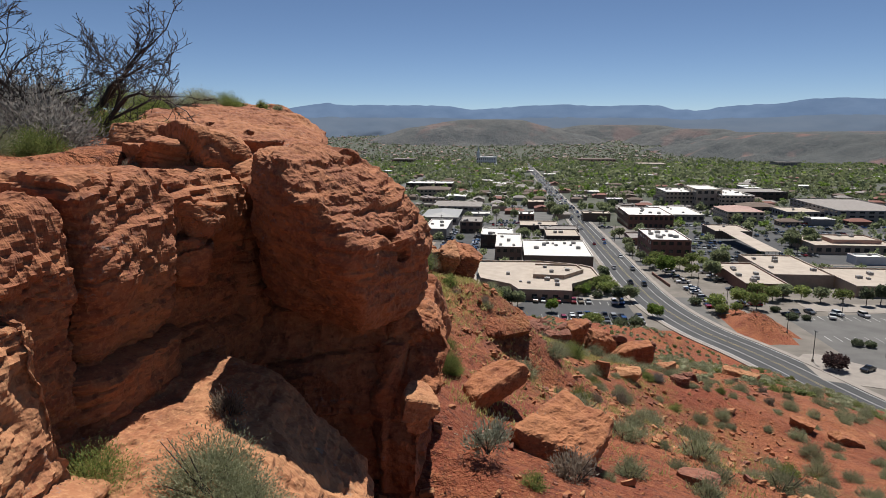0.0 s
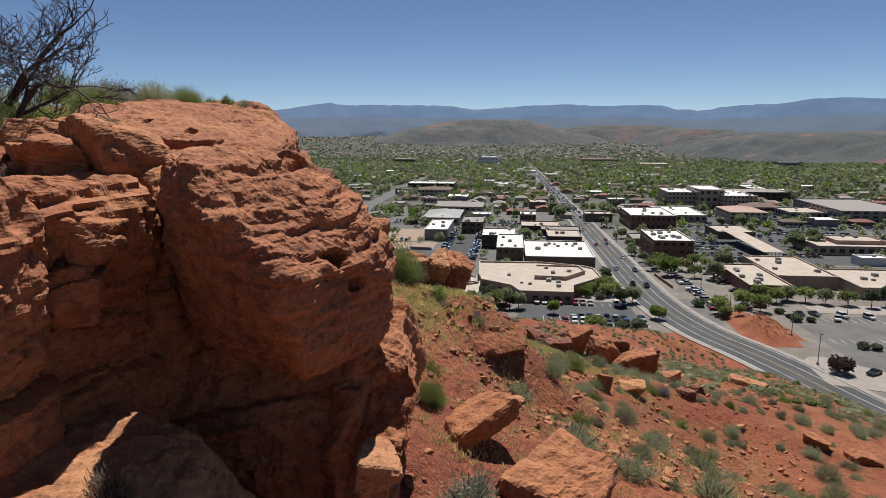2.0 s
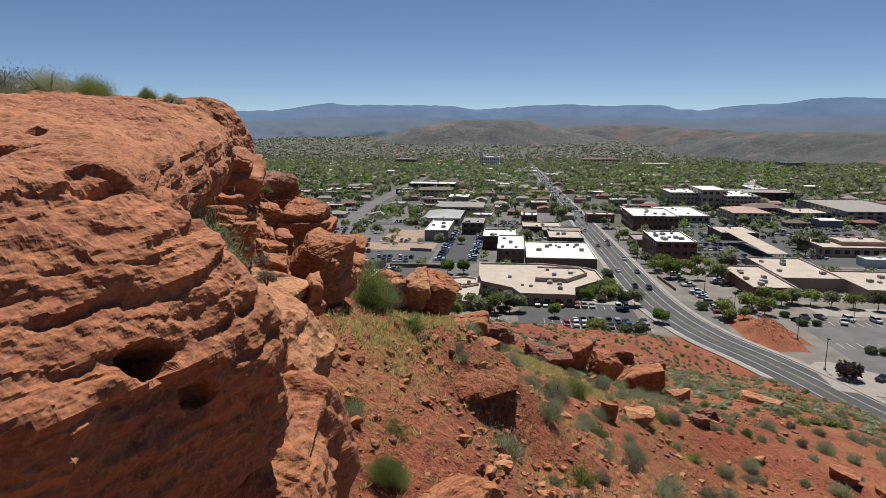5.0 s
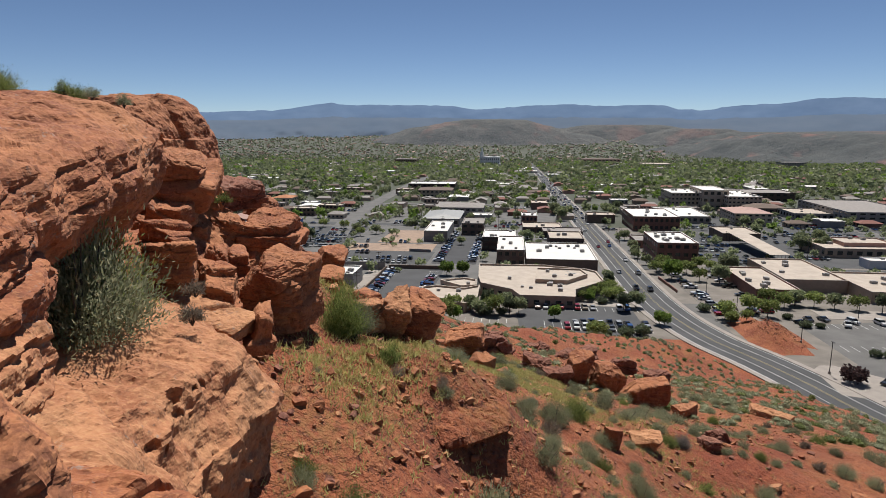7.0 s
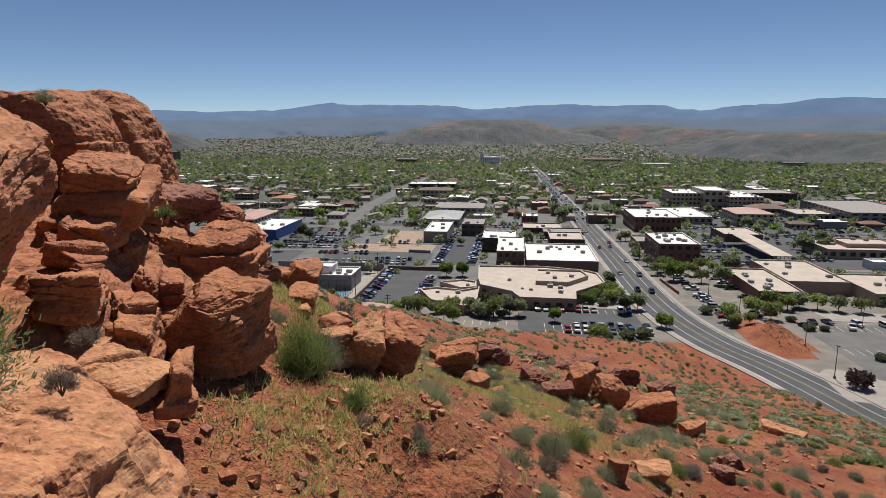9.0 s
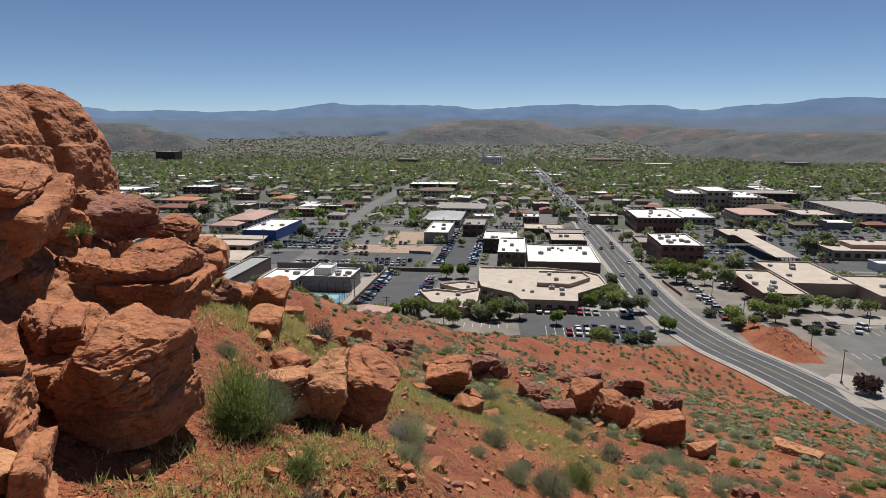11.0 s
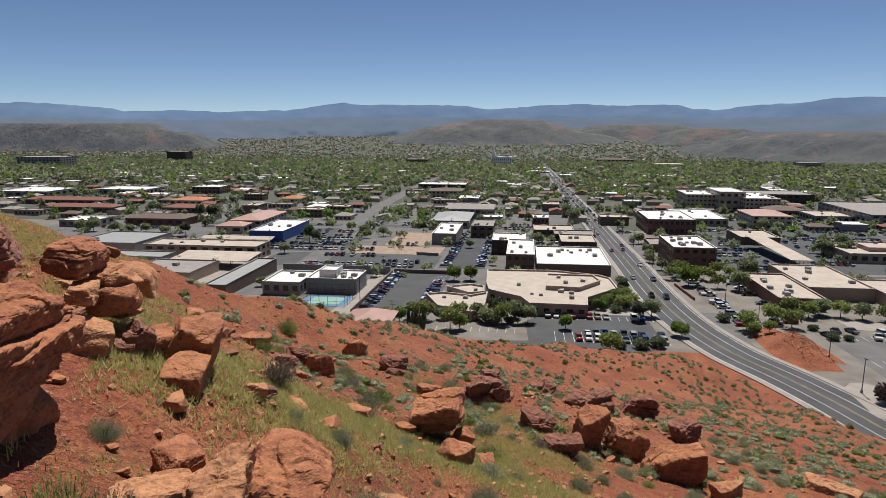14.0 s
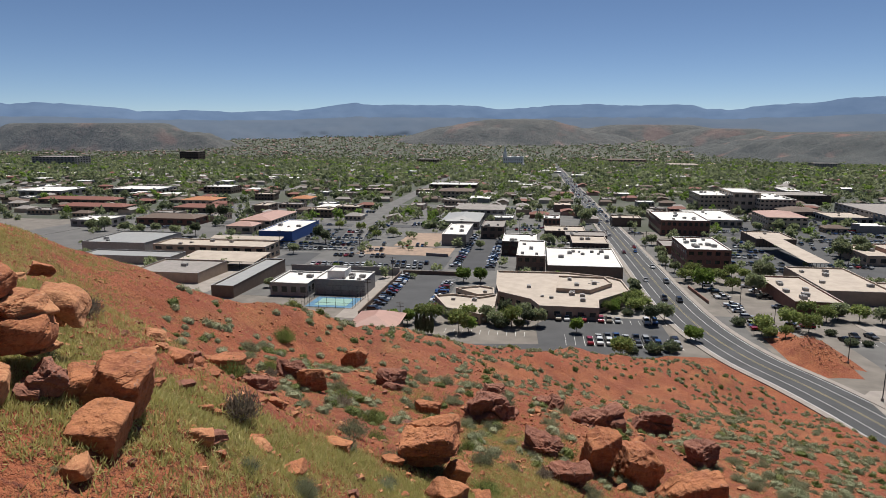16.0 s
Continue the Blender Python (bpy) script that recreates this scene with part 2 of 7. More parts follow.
def plain(name, colour, rough=0.85, vary=0.18, scale=0.6, bump=0.15, metal=0.0, random_tint=0.0):
    """A painted or mineral surface with stains at two scales."""
    n = Nodes(name, rough)
    col = n.mix(n.ramp(n.noise(scale, 5), (0.35, 0.0), (0.68, 1.0)), tuple(c * (1 - vary) for c in colour), tuple(min(1, c * (1 + vary * 0.6)) for c in colour))
    col = n.mix(n.ramp(n.noise(scale * 9, 4, rough=0.7), (0.55, 0.0), (0.75, 0.35)), col, tuple(c * 0.72 for c in colour))
    if random_tint:
        info = n.put("ObjectInfo")
        hsv = n.put("HueSaturation", Color=col)
        n.t.links.new(n.ramp(info.outputs["Random"], (0.0, 1 - random_tint), (1.0, 1.0)), hsv.inputs["Value"])
        col = hsv.outputs["Color"]
    n.base(col)
    n.b.inputs["Metallic"].default_value = metal
    if bump:
        n.bump(n.noise(scale * 22, 4, rough=0.7), bump, 0.02)
    return n.mat


def leaf(name, colours, rough=0.75, saturation=1.0):
    """Foliage: a tint for each tuft and for each plant."""
    n = Nodes(name, rough)
    info = n.put("ObjectInfo")
    col = n.ramp(n.geo.outputs["Random Per Island"], (0.0, colours[0]), (0.5, colours[1]), (1.0, colours[2]))
    hsv = n.put("HueSaturation", Color=col)
    n.t.links.new(n.ramp(info.outputs["Random"], (0.0, 0.72), (1.0, 1.2)), hsv.inputs["Value"])
    n.base(hsv.outputs["Color"], 0.70, saturation)
    n.b.inputs["Specular IOR Level"].default_value = 0.25
    # thin leaves let light through
    thin = n.put("BsdfTranslucent", Color=hsv.outputs["Color"])
    both = n.t.nodes.new("ShaderNodeMixShader")
    both.inputs[0].default_value = 0.35
    n.t.links.new(n.b.outputs["BSDF"], both.inputs[1])
    n.t.links.new(thin.outputs["BSDF"], both.inputs[2])
    n.t.links.new(both.outputs["Shader"], n.t.nodes["Material Output"].inputs["Surface"])
    return n.mat


def asphalt(name, colour):
    n = Nodes(name, 0.9)
    col = n.mix(n.ramp(n.noise(0.12, 5), (0.35, 0.0), (0.65, 1.0)), tuple(c * 0.8 for c in colour), tuple(c * 1.15 for c in colour))
    col = n.mix(n.ramp(n.noise(1.2, 6, rough=0.75), (0.58, 0.0), (0.75, 0.5)), col, tuple(c * 0.6 for c in colour))
    n.base(col)
    n.bump(n.noise(40, 3), 0.3, 0.01)
    return n.mat


ROCK = sandstone("sandstone", (0.48, 0.178, 0.074), (0.28, 0.088, 0.040))
ROCK_PALE = sandstone("pale_sandstone", (0.56, 0.255, 0.120), (0.38, 0.145, 0.066), 4.0)
ROCK_DARK = sandstone("varnished_sandstone", (0.33, 0.125, 0.075), (0.17, 0.062, 0.042), 3.5)
SOIL = soil("red_soil")


def valley(name):
    """The valley floor between houses: dust, gravel and watered green."""
    n = Nodes(name, 0.95)
    col = n.mix(n.ramp(n.noise(0.02, 4), (0.40, 0.0), (0.60, 1.0)), (0.075, 0.08, 0.06), (0.13, 0.125, 0.10))
    col = n.mix(n.ramp(n.noise(0.006, 4, rough=0.65), (0.36, 0.0), (0.50, 0.85)), col, (0.06, 0.072, 0.042))
    col = n.mix(n.ramp(n.noise(0.09, 4, rough=0.7), (0.52, 0.0), (0.62, 0.55)), col, (0.095, 0.09, 0.085))
    n.base(col)
    return n.mat


VALLEY = valley("valley_floor")
DUST = plain("dusty_gravel", (0.21, 0.185, 0.16), 0.95, 0.25, 0.15)

# ---------------------------------------------------------------- ground sheet
def steps(dense0, dense1, step, out0, out1, growth=1.09):
    """Coordinates at an even step, then ever wider to both ends."""
    mid = list(np.arange(dense0, dense1 + step / 2, step))
    d, v = step, mid[-1]
    while v < out1:
        d *= growth
        v = min(v + d, out1)
        mid.append(v)
    d, v, low = step, mid[0], []
    while v > out0:
        d *= growth
        v = max(v - d, out0)
        low.append(v)
    return np.array(low[::-1] + mid)


gx = steps(-34, 44, 0.4, -3600, 3600, 1.07)
gy = steps(-6, 96, 0.4, -120, 4880, 1.06)
mx, my = np.meshgrid(gx, gy)
gz = ground_z(mx.ravel(), my.ravel())
idx = np.arange(mx.size).reshape(mx.shape)
quads = np.stack([idx[:-1, :-1], idx[:-1, 1:], idx[1:, 1:], idx[1:, :-1]], -1).reshape(-1, 4)
mid_x, mid_y, mid_z = (a.ravel()[quads].mean(1) for a in (mx, my, gz))
on_hill = (mid_z - town_z(mid_y) > 1.1) | ((mid_y < 196) & (mid_x < np.interp(mid_y, [p[1] for p in ROAD], [p[0] for p in ROAD]) + 7)) | (((mid_x - 79.5) / 9) ** 2 + ((mid_y - 204) / 20) ** 2 < 1)
ground = new("ground", mesh_np("ground", np.stack([mx.ravel(), my.ravel(), gz], 1), quads, [SOIL, VALLEY, DUST], np.where(on_hill, 0, np.where(mid_y < 470, 2, 1)), True))
tagged(ground, "red desert hillside falling to a wide valley floor", "ground", kind="structure")


# ---------------------------------------------------------------- rocks
def cube_ball(n):
    """Directions of a subdivided cube, welded, with its quads."""
    a = np.tan(np.linspace(-1, 1, n + 1) * math.pi / 4)
    u, v = np.meshgrid(a, a)
    one = np.ones_like(u)
    vs, fs, off = [], [], 0
    i = np.arange((n + 1) ** 2).reshape(n + 1, n + 1)
    q = np.stack([i[:-1, :-1], i[:-1, 1:], i[1:, 1:], i[1:, :-1]], -1).reshape(-1, 4)
    for side in ((u, v, one), (v, u, -one), (one, u, v), (-one, v, u), (v, one, u), (u, -one, v)):
        vs.append(np.stack(side, -1).reshape(-1, 3))
        fs.append(q + off)
        off += (n + 1) ** 2
    p, f = np.concatenate(vs), np.concatenate(fs)
    _, first, back = np.unique(np.round(p * 1e4).astype(np.int64), axis=0, return_index=True, return_inverse=True)
    p = p[first]
    return p / np.linalg.norm(p, axis=1)[:, None], back.ravel()[f]


BALLS = {}


def weather(p, out, half, r, seed, n, rough=0.06, strata=0.05, layers=4.0, cracks=0.0, blocks=0, ledges=0.0, dip=(0.16, -0.10), mesh_step=None, joint=0.13):
    """Works joints, bedding, ledges, cracks, grain and pits into a rough form."""
    mean = float(np.mean(2 * half))
    o = r.uniform(-50, 50, 3)
    push = rough * mean * fbm((p + o) * (1.6 / mean), 5, seed, 0.6)
    bent = p + 0.10 * mean * np.stack([fbm((p + o) * (1.4 / mean), 3, seed + s) for s in (61, 62, 63)], 1)
    for share, count, flat in ((1.0, blocks, 2.0), (0.45, blocks * 6, 3.2)):
        if not count:
            continue
        # joints: each piece stands a little in or out, with a groove between
        seeds = r.uniform(-1, 1, (count, 3)) * half
        stand = r.normal(0, 1, count)
        step = np.array([1, 1, flat])
        best, second, own = np.full(len(p), 1e9), np.full(len(p), 1e9), np.zeros(len(p), int)
        for k in range(count):
            e = (((bent - seeds[k]) * step) ** 2).sum(1)
            closer = e < best
            second = np.where(closer, best, np.minimum(second, e))
            own = np.where(closer, k, own)
            best = np.where(closer, e, best)
        gap = np.sqrt(second) - np.sqrt(best)
        cell = mean / count ** 0.34
        push = push + joint * share * cell * stand[own] * smooth(0.0, 0.05 * cell, gap) - 0.6 * joint * share * cell * smooth(0.10 * cell, 0.0, gap)
    # bedding: thin ledges, stronger in some beds than in others, no finer than the mesh can carry
    mesh_step = mesh_step or 1.6 * mean / n
    tilt = p[:, 2] + dip[0] * p[:, 0] + dip[1] * p[:, 1] + 0.06 * mean * fbm((p + o) * (1.3 / mean), 4, seed + 5)
    lay = np.stack([tilt * layers, p[:, 0] * 1.1, p[:, 1] * 1.1], 1) + o
    bed = 0
    for finer, weight in ((1.0, 1.0), (2.3, 0.8), (5.1, 0.5)):
        fits = float(smooth(2.2, 4.5, 1 / (layers * finer) / mesh_step))
        if fits > 0:
            bed = bed + weight * fits * np.tanh(2.2 * vnoise(lay * finer, seed + 9 + int(finer * 3)))
    if ledges:
        # weathered beds: each stands out at its foot and falls back under the next
        warp = tilt + 0.10 * fbm((p + o) * 1.1, 3, seed + 71)
        for pitch, depth in ((ledges, 0.42), (ledges * 0.43, 0.24)):
            if pitch < 2.5 * mesh_step:
                continue
            u = warp / pitch + 0.35 * fbm((p + o) * np.array([0.9, 0.9, 0.3]) / (pitch * 5), 3, seed + 73)
            k = np.floor(u)
            g = u - k
            strong = 0.35 + 0.65 * (lattice(k.astype(np.int64), 0 * k.astype(np.int64), 0 * k.astype(np.int64), seed + 5) * 0.5 + 0.5)
            tooth = np.where(g < 0.72, 0.5 - 0.5 * g / 0.72, -0.75 * np.sin((g - 0.72) / 0.28 * math.pi))
            broken = smooth(-0.25, 0.35, fbm((p + o) * np.array([1.0, 1.0, 2.2]) / (pitch * 3.2), 3, seed + 77))
            push = push + depth * pitch * tooth * strong * (0.25 + 0.75 * broken)
    side = np.sqrt(np.clip(1 - out[:, 2] ** 2, 0, 1))
    where_ = 0.45 + 0.8 * np.clip(fbm((p + o) * (2.0 / mean) + 7, 4, seed + 14, 0.6) + 0.3, 0, 1)
    push = push + strata * min(mean, 3.0) * 0.42 * bed * side * where_
    if cracks:
        c = np.abs(fbm((p + o) * (1.3 / mean) * np.array([1.0, 1.0, 0.45]), 3, seed + 31))
        push = push - cracks * mean * np.clip(1 - c / 0.04, 0, 1)
    # worn grain and pits
    count = int(np.clip(math.log2(0.4 / (1.6 * mesh_step)) + 1, 1, 6)) if mesh_step < 0.4 else 1
    g = np.abs(fbm((p + o) * 2.6, count, seed + 40, 0.52))
    push = push - 0.085 * min(mean, 1.6) * g
    if mesh_step < 0.06 and mean > 2.6:
        hole = vnoise((p + o) * 1.9, seed + 47) * vnoise((p + o) * 2.7 + 5, seed + 48)
        push = push - 0.16 * smooth(0.46, 0.56, hole)
    push = push + 0.06 * mesh_step * r.normal(0, 1, len(p))
    return p + out * push[:, None]


def rock_verts(size, seed, n=24, cuts=9, rough=0.06, strata=0.05, layers=4.0, sharp=22.0, low=0.72, cracks=0.0, blocks=0, ledges=0.0, planes=()):
    """A broken boulder: planes cut a block, joints split it into pieces, then bedding and grain are worked in."""
    if n not in BALLS:
        BALLS[n] = cube_ball(n)
    d, f = BALLS[n]
    r = np.random.default_rng(seed)
    half = np.array(size) / 2
    normals = [np.array(v, float) for v in ((1, 0, 0), (-1, 0, 0), (0, 1, 0), (0, -1, 0), (0, 0, 1), (0, 0, -1))]
    normals = [v + r.normal(0, 0.09, 3) for v in normals]
    reach = [r.uniform(0.92, 1.0) for _ in normals]
    for _ in range(cuts):
        v = r.normal(0, 1, 3)
        normals.append(v / np.linalg.norm(v))
        reach.append(r.uniform(low, 1.1) * (1 + 0.35 * (np.abs(normals[-1]).sum() - 1)))
    for v, h in planes:
        normals.append(np.array(v, float))
        reach.append(h)
    inv = 0
    for v, h in zip(normals, reach):
        inv = inv + np.maximum(d @ (v / np.linalg.norm(v)) / h, 0) ** sharp
    p = d * (inv ** (-1 / sharp))[:, None] * half
    mean = float(np.mean(size))
    out = d / half
    out /= np.linalg.norm(out, axis=1)[:, None]
    return weather(p, out, half, r, seed, n, rough, strata, layers, cracks, blocks, ledges), f


def rock(name, label, at, size, turn=(0, 0, 0), seed=1, mat=None, group="", smooth_shade=False, **how):
    v, f = rock_verts(size, seed, **how)
    ob = new(name, mesh_np(name, v, f, mat or ROCK, shade=smooth_shade))
    ob.matrix_basis = pose(*at, *turn)
    return tagged(ob, label, "rock", group)


def hewn(name, label, mat, seed, sections, slope=(0, 0), n=60, round_=14.0, bulge=0.0, joint=0.05, swell=0.10, holes=(), **how):
    """A block of the cliff, drawn up through plan outlines at rising heights (front left, front right, back right, back left), then weathered.
    slope: how its top rises towards +x and +y; holes: place, radius and depth of weathered hollows."""
    if n not in BALLS:
        BALLS[n] = cube_ball(n)
    d, f = BALLS[n]
    q = d / np.abs(d).max(1)[:, None]
    q = q / ((np.abs(q) ** round_).sum(1) ** (1 / round_))[:, None]
    q = q / np.abs(q).max(0)
    z0, z1 = sections[0][0], sections[-1][0]
    up = (q[:, 2] + 1) / 2
    z = z0 + (z1 - z0) * up
    heights = [row[0] for row in sections]
    u, v = (q[:, 0] + 1) / 2, (q[:, 1] + 1) / 2
    x, y = 0, 0
    for k, weight in enumerate(((1 - u) * (1 - v), u * (1 - v), u * v, (1 - u) * v)):
        x = x + weight * np.interp(z, heights, [row[1 + k][0] for row in sections])
        y = y + weight * np.interp(z, heights, [row[1 + k][1] for row in sections])
    mid = np.array([x.mean(), y.mean(), (z0 + z1) / 2])
    z = z + up ** 2 * (slope[0] * (x - mid[0]) + slope[1] * (y - mid[1]))
    p = np.stack([x, y, z], 1) - mid
    tri = p[f]
    face = np.cross(tri[:, 2] - tri[:, 0], tri[:, 3] - tri[:, 1])
    out = np.zeros_like(p)
    for k in range(4):
        np.add.at(out, f[:, k], face)
    out /= np.linalg.norm(out, axis=1)[:, None] + 1e-9
    if (out * p).sum() < 0:
        out, f = -out, f[:, ::-1]
    half = (p.max(0) - p.min(0)) / 2
    r = np.random.default_rng(seed)
    step = float(2 * np.sort(half)[1]) / n
    # edges give way first
    p = p + out * (swell + bulge * fbm(p * 0.8 + seed, 3, seed + 90))[:, None]
    v = weather(p, out, half, r, seed, n, mesh_step=step, joint=joint, **how)
    for hx, hy, hz, wide, deep in holes:
        away = (v - (np.array([hx, hy, hz]) - mid)) * np.array([1.0, 0.8, 1.25])
        v = v - np.array([0.80, -0.45, 0.40]) * (deep * smooth(1.15 * wide, 0.6 * wide, np.linalg.norm(away, axis=1)))[:, None]
    ob = new(name, mesh_np(name, v, f, mat))
    ob.matrix_basis = pose(*mid)
    return tagged(ob, label, "rock", "sandstone blocks of the cliff")


# the overhanging block and the shaded alcove beside it
hewn("cliff_block", "massive overhanging red sandstone block with rough bedding ledges", ROCK, 11,
     [(51.7, (-3.4, 10.7), (-2.45, 9.9), (-1.75, 11.5), (-3.5, 12.6)), (52.2, (-4.1, 10.3), (-2.2, 9.1), (-1.55, 11.5), (-3.9, 12.8)),
      (53.2, (-4.1, 9.85), (-2.3, 8.75), (-1.4, 11.2), (-4.0, 13.0)), (54.0, (-4.0, 9.65), (-2.9, 8.65), (-2.05, 11.1), (-4.2, 13.0)),
      (54.62, (-3.95, 9.65), (-3.4, 8.85), (-2.75, 10.9), (-4.2, 12.9))], (0.02, 0.03), n=170, round_=16, bulge=0.12, rough=0.02, strata=0.03, layers=4.6, cracks=0.006, ledges=0.26, dip=(0.30, -0.12), holes=[(-1.98, 9.85, 53.3, 0.20, 0.5), (-1.8, 10.25, 52.95, 0.16, 0.25), (-2.7, 10.6, 54.5, 0.22, 0.15), (-2.55, 9.0, 53.0, 0.15, 0.06)])
hewn("cliff_block", "undercut sandstone base in deep shade", ROCK, 12,
     [(47.0, (-5.0, 9.9), (-2.0, 10.5), (-1.7, 13.5), (-5.5, 13.5)), (50.4, (-4.9, 10.2), (-2.1, 10.9), (-1.7, 13.5), (-5.5, 13.5)), (52.3, (-4.7, 10.8), (-2.3, 11.4), (-1.9, 13.2), (-5.5, 13.2))],
     n=90, bulge=0.2, rough=0.04, strata=0.03, layers=3, blocks=5, ledges=0.0)
hewn("rock_pillar", "split sandstone pillar under the overhanging block", ROCK, 13,
     [(47.0, (-2.3, 10.3), (-1.6, 10.1), (-1.5, 12.6), (-2.4, 12.6)), (49.6, (-2.2, 10.3), (-1.5, 10.2), (-1.4, 12.6), (-2.4, 12.6)), (50.6, (-2.2, 10.7), (-1.15, 10.6), (-1.35, 12.8), (-2.4, 12.8)),
      (51.2, (-2.2, 11.0), (-1.05, 11.1), (-1.35, 12.9), (-2.4, 13.0)), (51.72, (-2.15, 11.1), (-1.25, 11.3), (-1.5, 12.8), (-2.4, 13.0))],
     (-0.2, 0.1), n=84, bulge=0.1, rough=0.03, strata=0.04, layers=3.5, cracks=0.012, blocks=4)
hewn("cliff_block", "sandstone cliff wall beside a dark vertical crack", ROCK, 14,
     [(50.3, (-8.0, 6.85), (-5.4, 6.95), (-5.2, 8.35), (-8.0, 8.6)), (52.4, (-8.0, 6.8), (-5.15, 6.85), (-5.0, 8.3), (-8.0, 8.6)), (53.2, (-8.0, 6.8), (-4.75, 6.8), (-4.7, 8.25), (-8.0, 8.6)),
      (54.45, (-8.0, 6.8), (-4.95, 6.8), (-4.8, 8.4), (-8.0, 8.6))], (-0.04, 0.03), n=100, bulge=0.12, rough=0.025, strata=0.03, layers=3.4, blocks=3, ledges=0.17, dip=(0.1, -0.3))
hewn("cliff_block", "layered sandstone cliff wall lit along its bedding", ROCK, 15,
     [(50.3, (-8.5, 4.8), (-5.4, 5.2), (-5.15, 6.7), (-8.5, 6.9)), (52.4, (-8.5, 4.8), (-5.3, 5.1), (-5.0, 6.65), (-8.5, 6.9)), (53.5, (-8.5, 4.8), (-5.1, 5.1), (-4.82, 6.6), (-8.5, 6.9)),
      (54.3, (-8.5, 4.8), (-5.5, 5.2), (-5.0, 6.65), (-8.5, 6.9))], (-0.04, 0.04), n=90, bulge=0.12, rough=0.025, strata=0.03, layers=3.4, blocks=2, ledges=0.16, dip=(0.1, -0.35))
hewn("cliff_block", "recessed sandstone wall at the back of a shaded alcove", ROCK, 16,
     [(50.0, (-8.0, 8.45), (-5.1, 8.5), (-4.7, 10.4), (-8.0, 10.6)), (52.8, (-8.0, 8.45), (-5.05, 8.5), (-4.65, 10.2), (-8.0, 10.6)), (53.7, (-8.0, 8.45), (-4.8, 8.5), (-4.4, 10.0), (-8.0, 10.6)),
      (54.4, (-8.0, 8.45), (-4.85, 8.55), (-4.4, 10.0), (-8.0, 10.6))], (-0.03, 0.03), n=84, bulge=0.12, rough=0.03, strata=0.03, layers=3, blocks=7, ledges=0.2)
hewn("cliff_block", "flat-topped red sandstone shelf on the cliff edge", ROCK, 19,
     [(50.5, (-8.5, 10.3), (-4.6, 10.3), (-4.2, 13.4), (-8.5, 13.6)), (54.1, (-8.5, 10.2), (-4.3, 10.1), (-4.0, 13.4), (-8.5, 13.6)), (54.5, (-8.5, 10.3), (-4.5, 10.3), (-4.1, 13.4), (-8.5, 13.6))],
     (-0.02, 0.03), n=80, round_=16, bulge=0.1, rough=0.02, strata=0.04, layers=4, blocks=0, ledges=0.2)
hewn("cliff_block", "sunlit orange sandstone outcrop with thin bedding", ROCK_PALE, 17,
     [(49.6, (-7.2, 3.0), (-4.15, 3.0), (-4.25, 5.6), (-7.2, 6.0)), (52.0, (-7.2, 3.2), (-4.3, 3.3), (-4.35, 5.7), (-7.2, 6.1)), (53.4, (-7.2, 3.8), (-5.0, 4.0), (-4.55, 5.8), (-7.2, 6.3))],
     (-0.12, 0.0), n=84, bulge=0.12, rough=0.03, strata=0.04, layers=4, blocks=3, ledges=0.15, dip=(0.05, -0.25))
hewn("rock_ledge", "sloping sunlit sandstone ledge strewn with gravel", ROCK_PALE, 18,
     [(48.0, (-6.0, 3.6), (-1.6, 4.6), (-2.0, 9.0), (-5.6, 9.6)), (50.2, (-6.0, 3.8), (-1.7, 5.2), (-2.0, 8.8), (-5.6, 9.6)), (51.15, (-6.0, 4.2), (-2.7, 5.6), (-3.5, 9.1), (-5.6, 9.6))],
     (-0.2, 0.05), n=120, round_=14, bulge=0.12, rough=0.02, strata=0.04, layers=3.4, blocks=0, ledges=0.14)
# the stepped beds behind the block
hewn("cliff_block", "long rounded sandstone block with dipping cross-bedding", ROCK, 21,
     [(51.6, (-9.0, 13.4), (-5.3, 13.6), (-7.4, 20.3), (-10.5, 22)), (53.0, (-9.0, 13.0), (-4.9, 13.2), (-6.9, 20.8), (-10.5, 22)), (54.0, (-9.0, 12.7), (-4.0, 12.6), (-6.05, 21.0), (-10.5, 22)),
      (54.7, (-9.0, 12.8), (-4.1, 12.7), (-6.2, 21.1), (-10.5, 22)), (55.25, (-9.0, 13.3), (-5.2, 13.6), (-6.9, 21.0), (-10.5, 22))], (-0.09, 0.075), n=130, round_=7, bulge=0.22, rough=0.02, strata=0.04, layers=4.2, ledges=0.24, dip=(0.34, -0.2))
hewn("cliff_block", "broken sandstone shelf with an undercut edge", ROCK, 22,
     [(52.5, (-6.2, 12.3), (-3.8, 12.3), (-4.8, 15.2), (-6.5, 15.8)), (53.1, (-6.2, 12.2), (-3.6, 12.4), (-4.6, 15.2), (-6.5, 15.8)), (53.9, (-6.2, 12.2), (-3.6, 12.6), (-4.6, 15.3), (-6.5, 15.8)), (54.2, (-6.2, 12.4), (-4.1, 12.8), (-5.0, 15.2), (-6.5, 15.8))],
     (0.0, -0.02), n=96, bulge=0.15, rough=0.03, strata=0.05, layers=4, blocks=2, ledges=0.2, dip=(0.2, -0.1))
hewn("cliff_block", "stack of thin sandstone beds", ROCK_PALE, 23,
     [(51.0, (-5.6, 12.2), (-3.2, 12.2), (-4.0, 14.5), (-5.8, 14.9)), (52.3, (-5.6, 12.2), (-3.2, 12.3), (-3.95, 14.5), (-5.8, 14.9)), (53.0, (-5.6, 12.3), (-3.5, 12.5), (-4.2, 14.5), (-5.8, 14.9))],
     (0.0, -0.05), n=100, bulge=0.12, rough=0.03, strata=0.05, layers=5, blocks=0, ledges=0.24, dip=(0.05, 0.05))
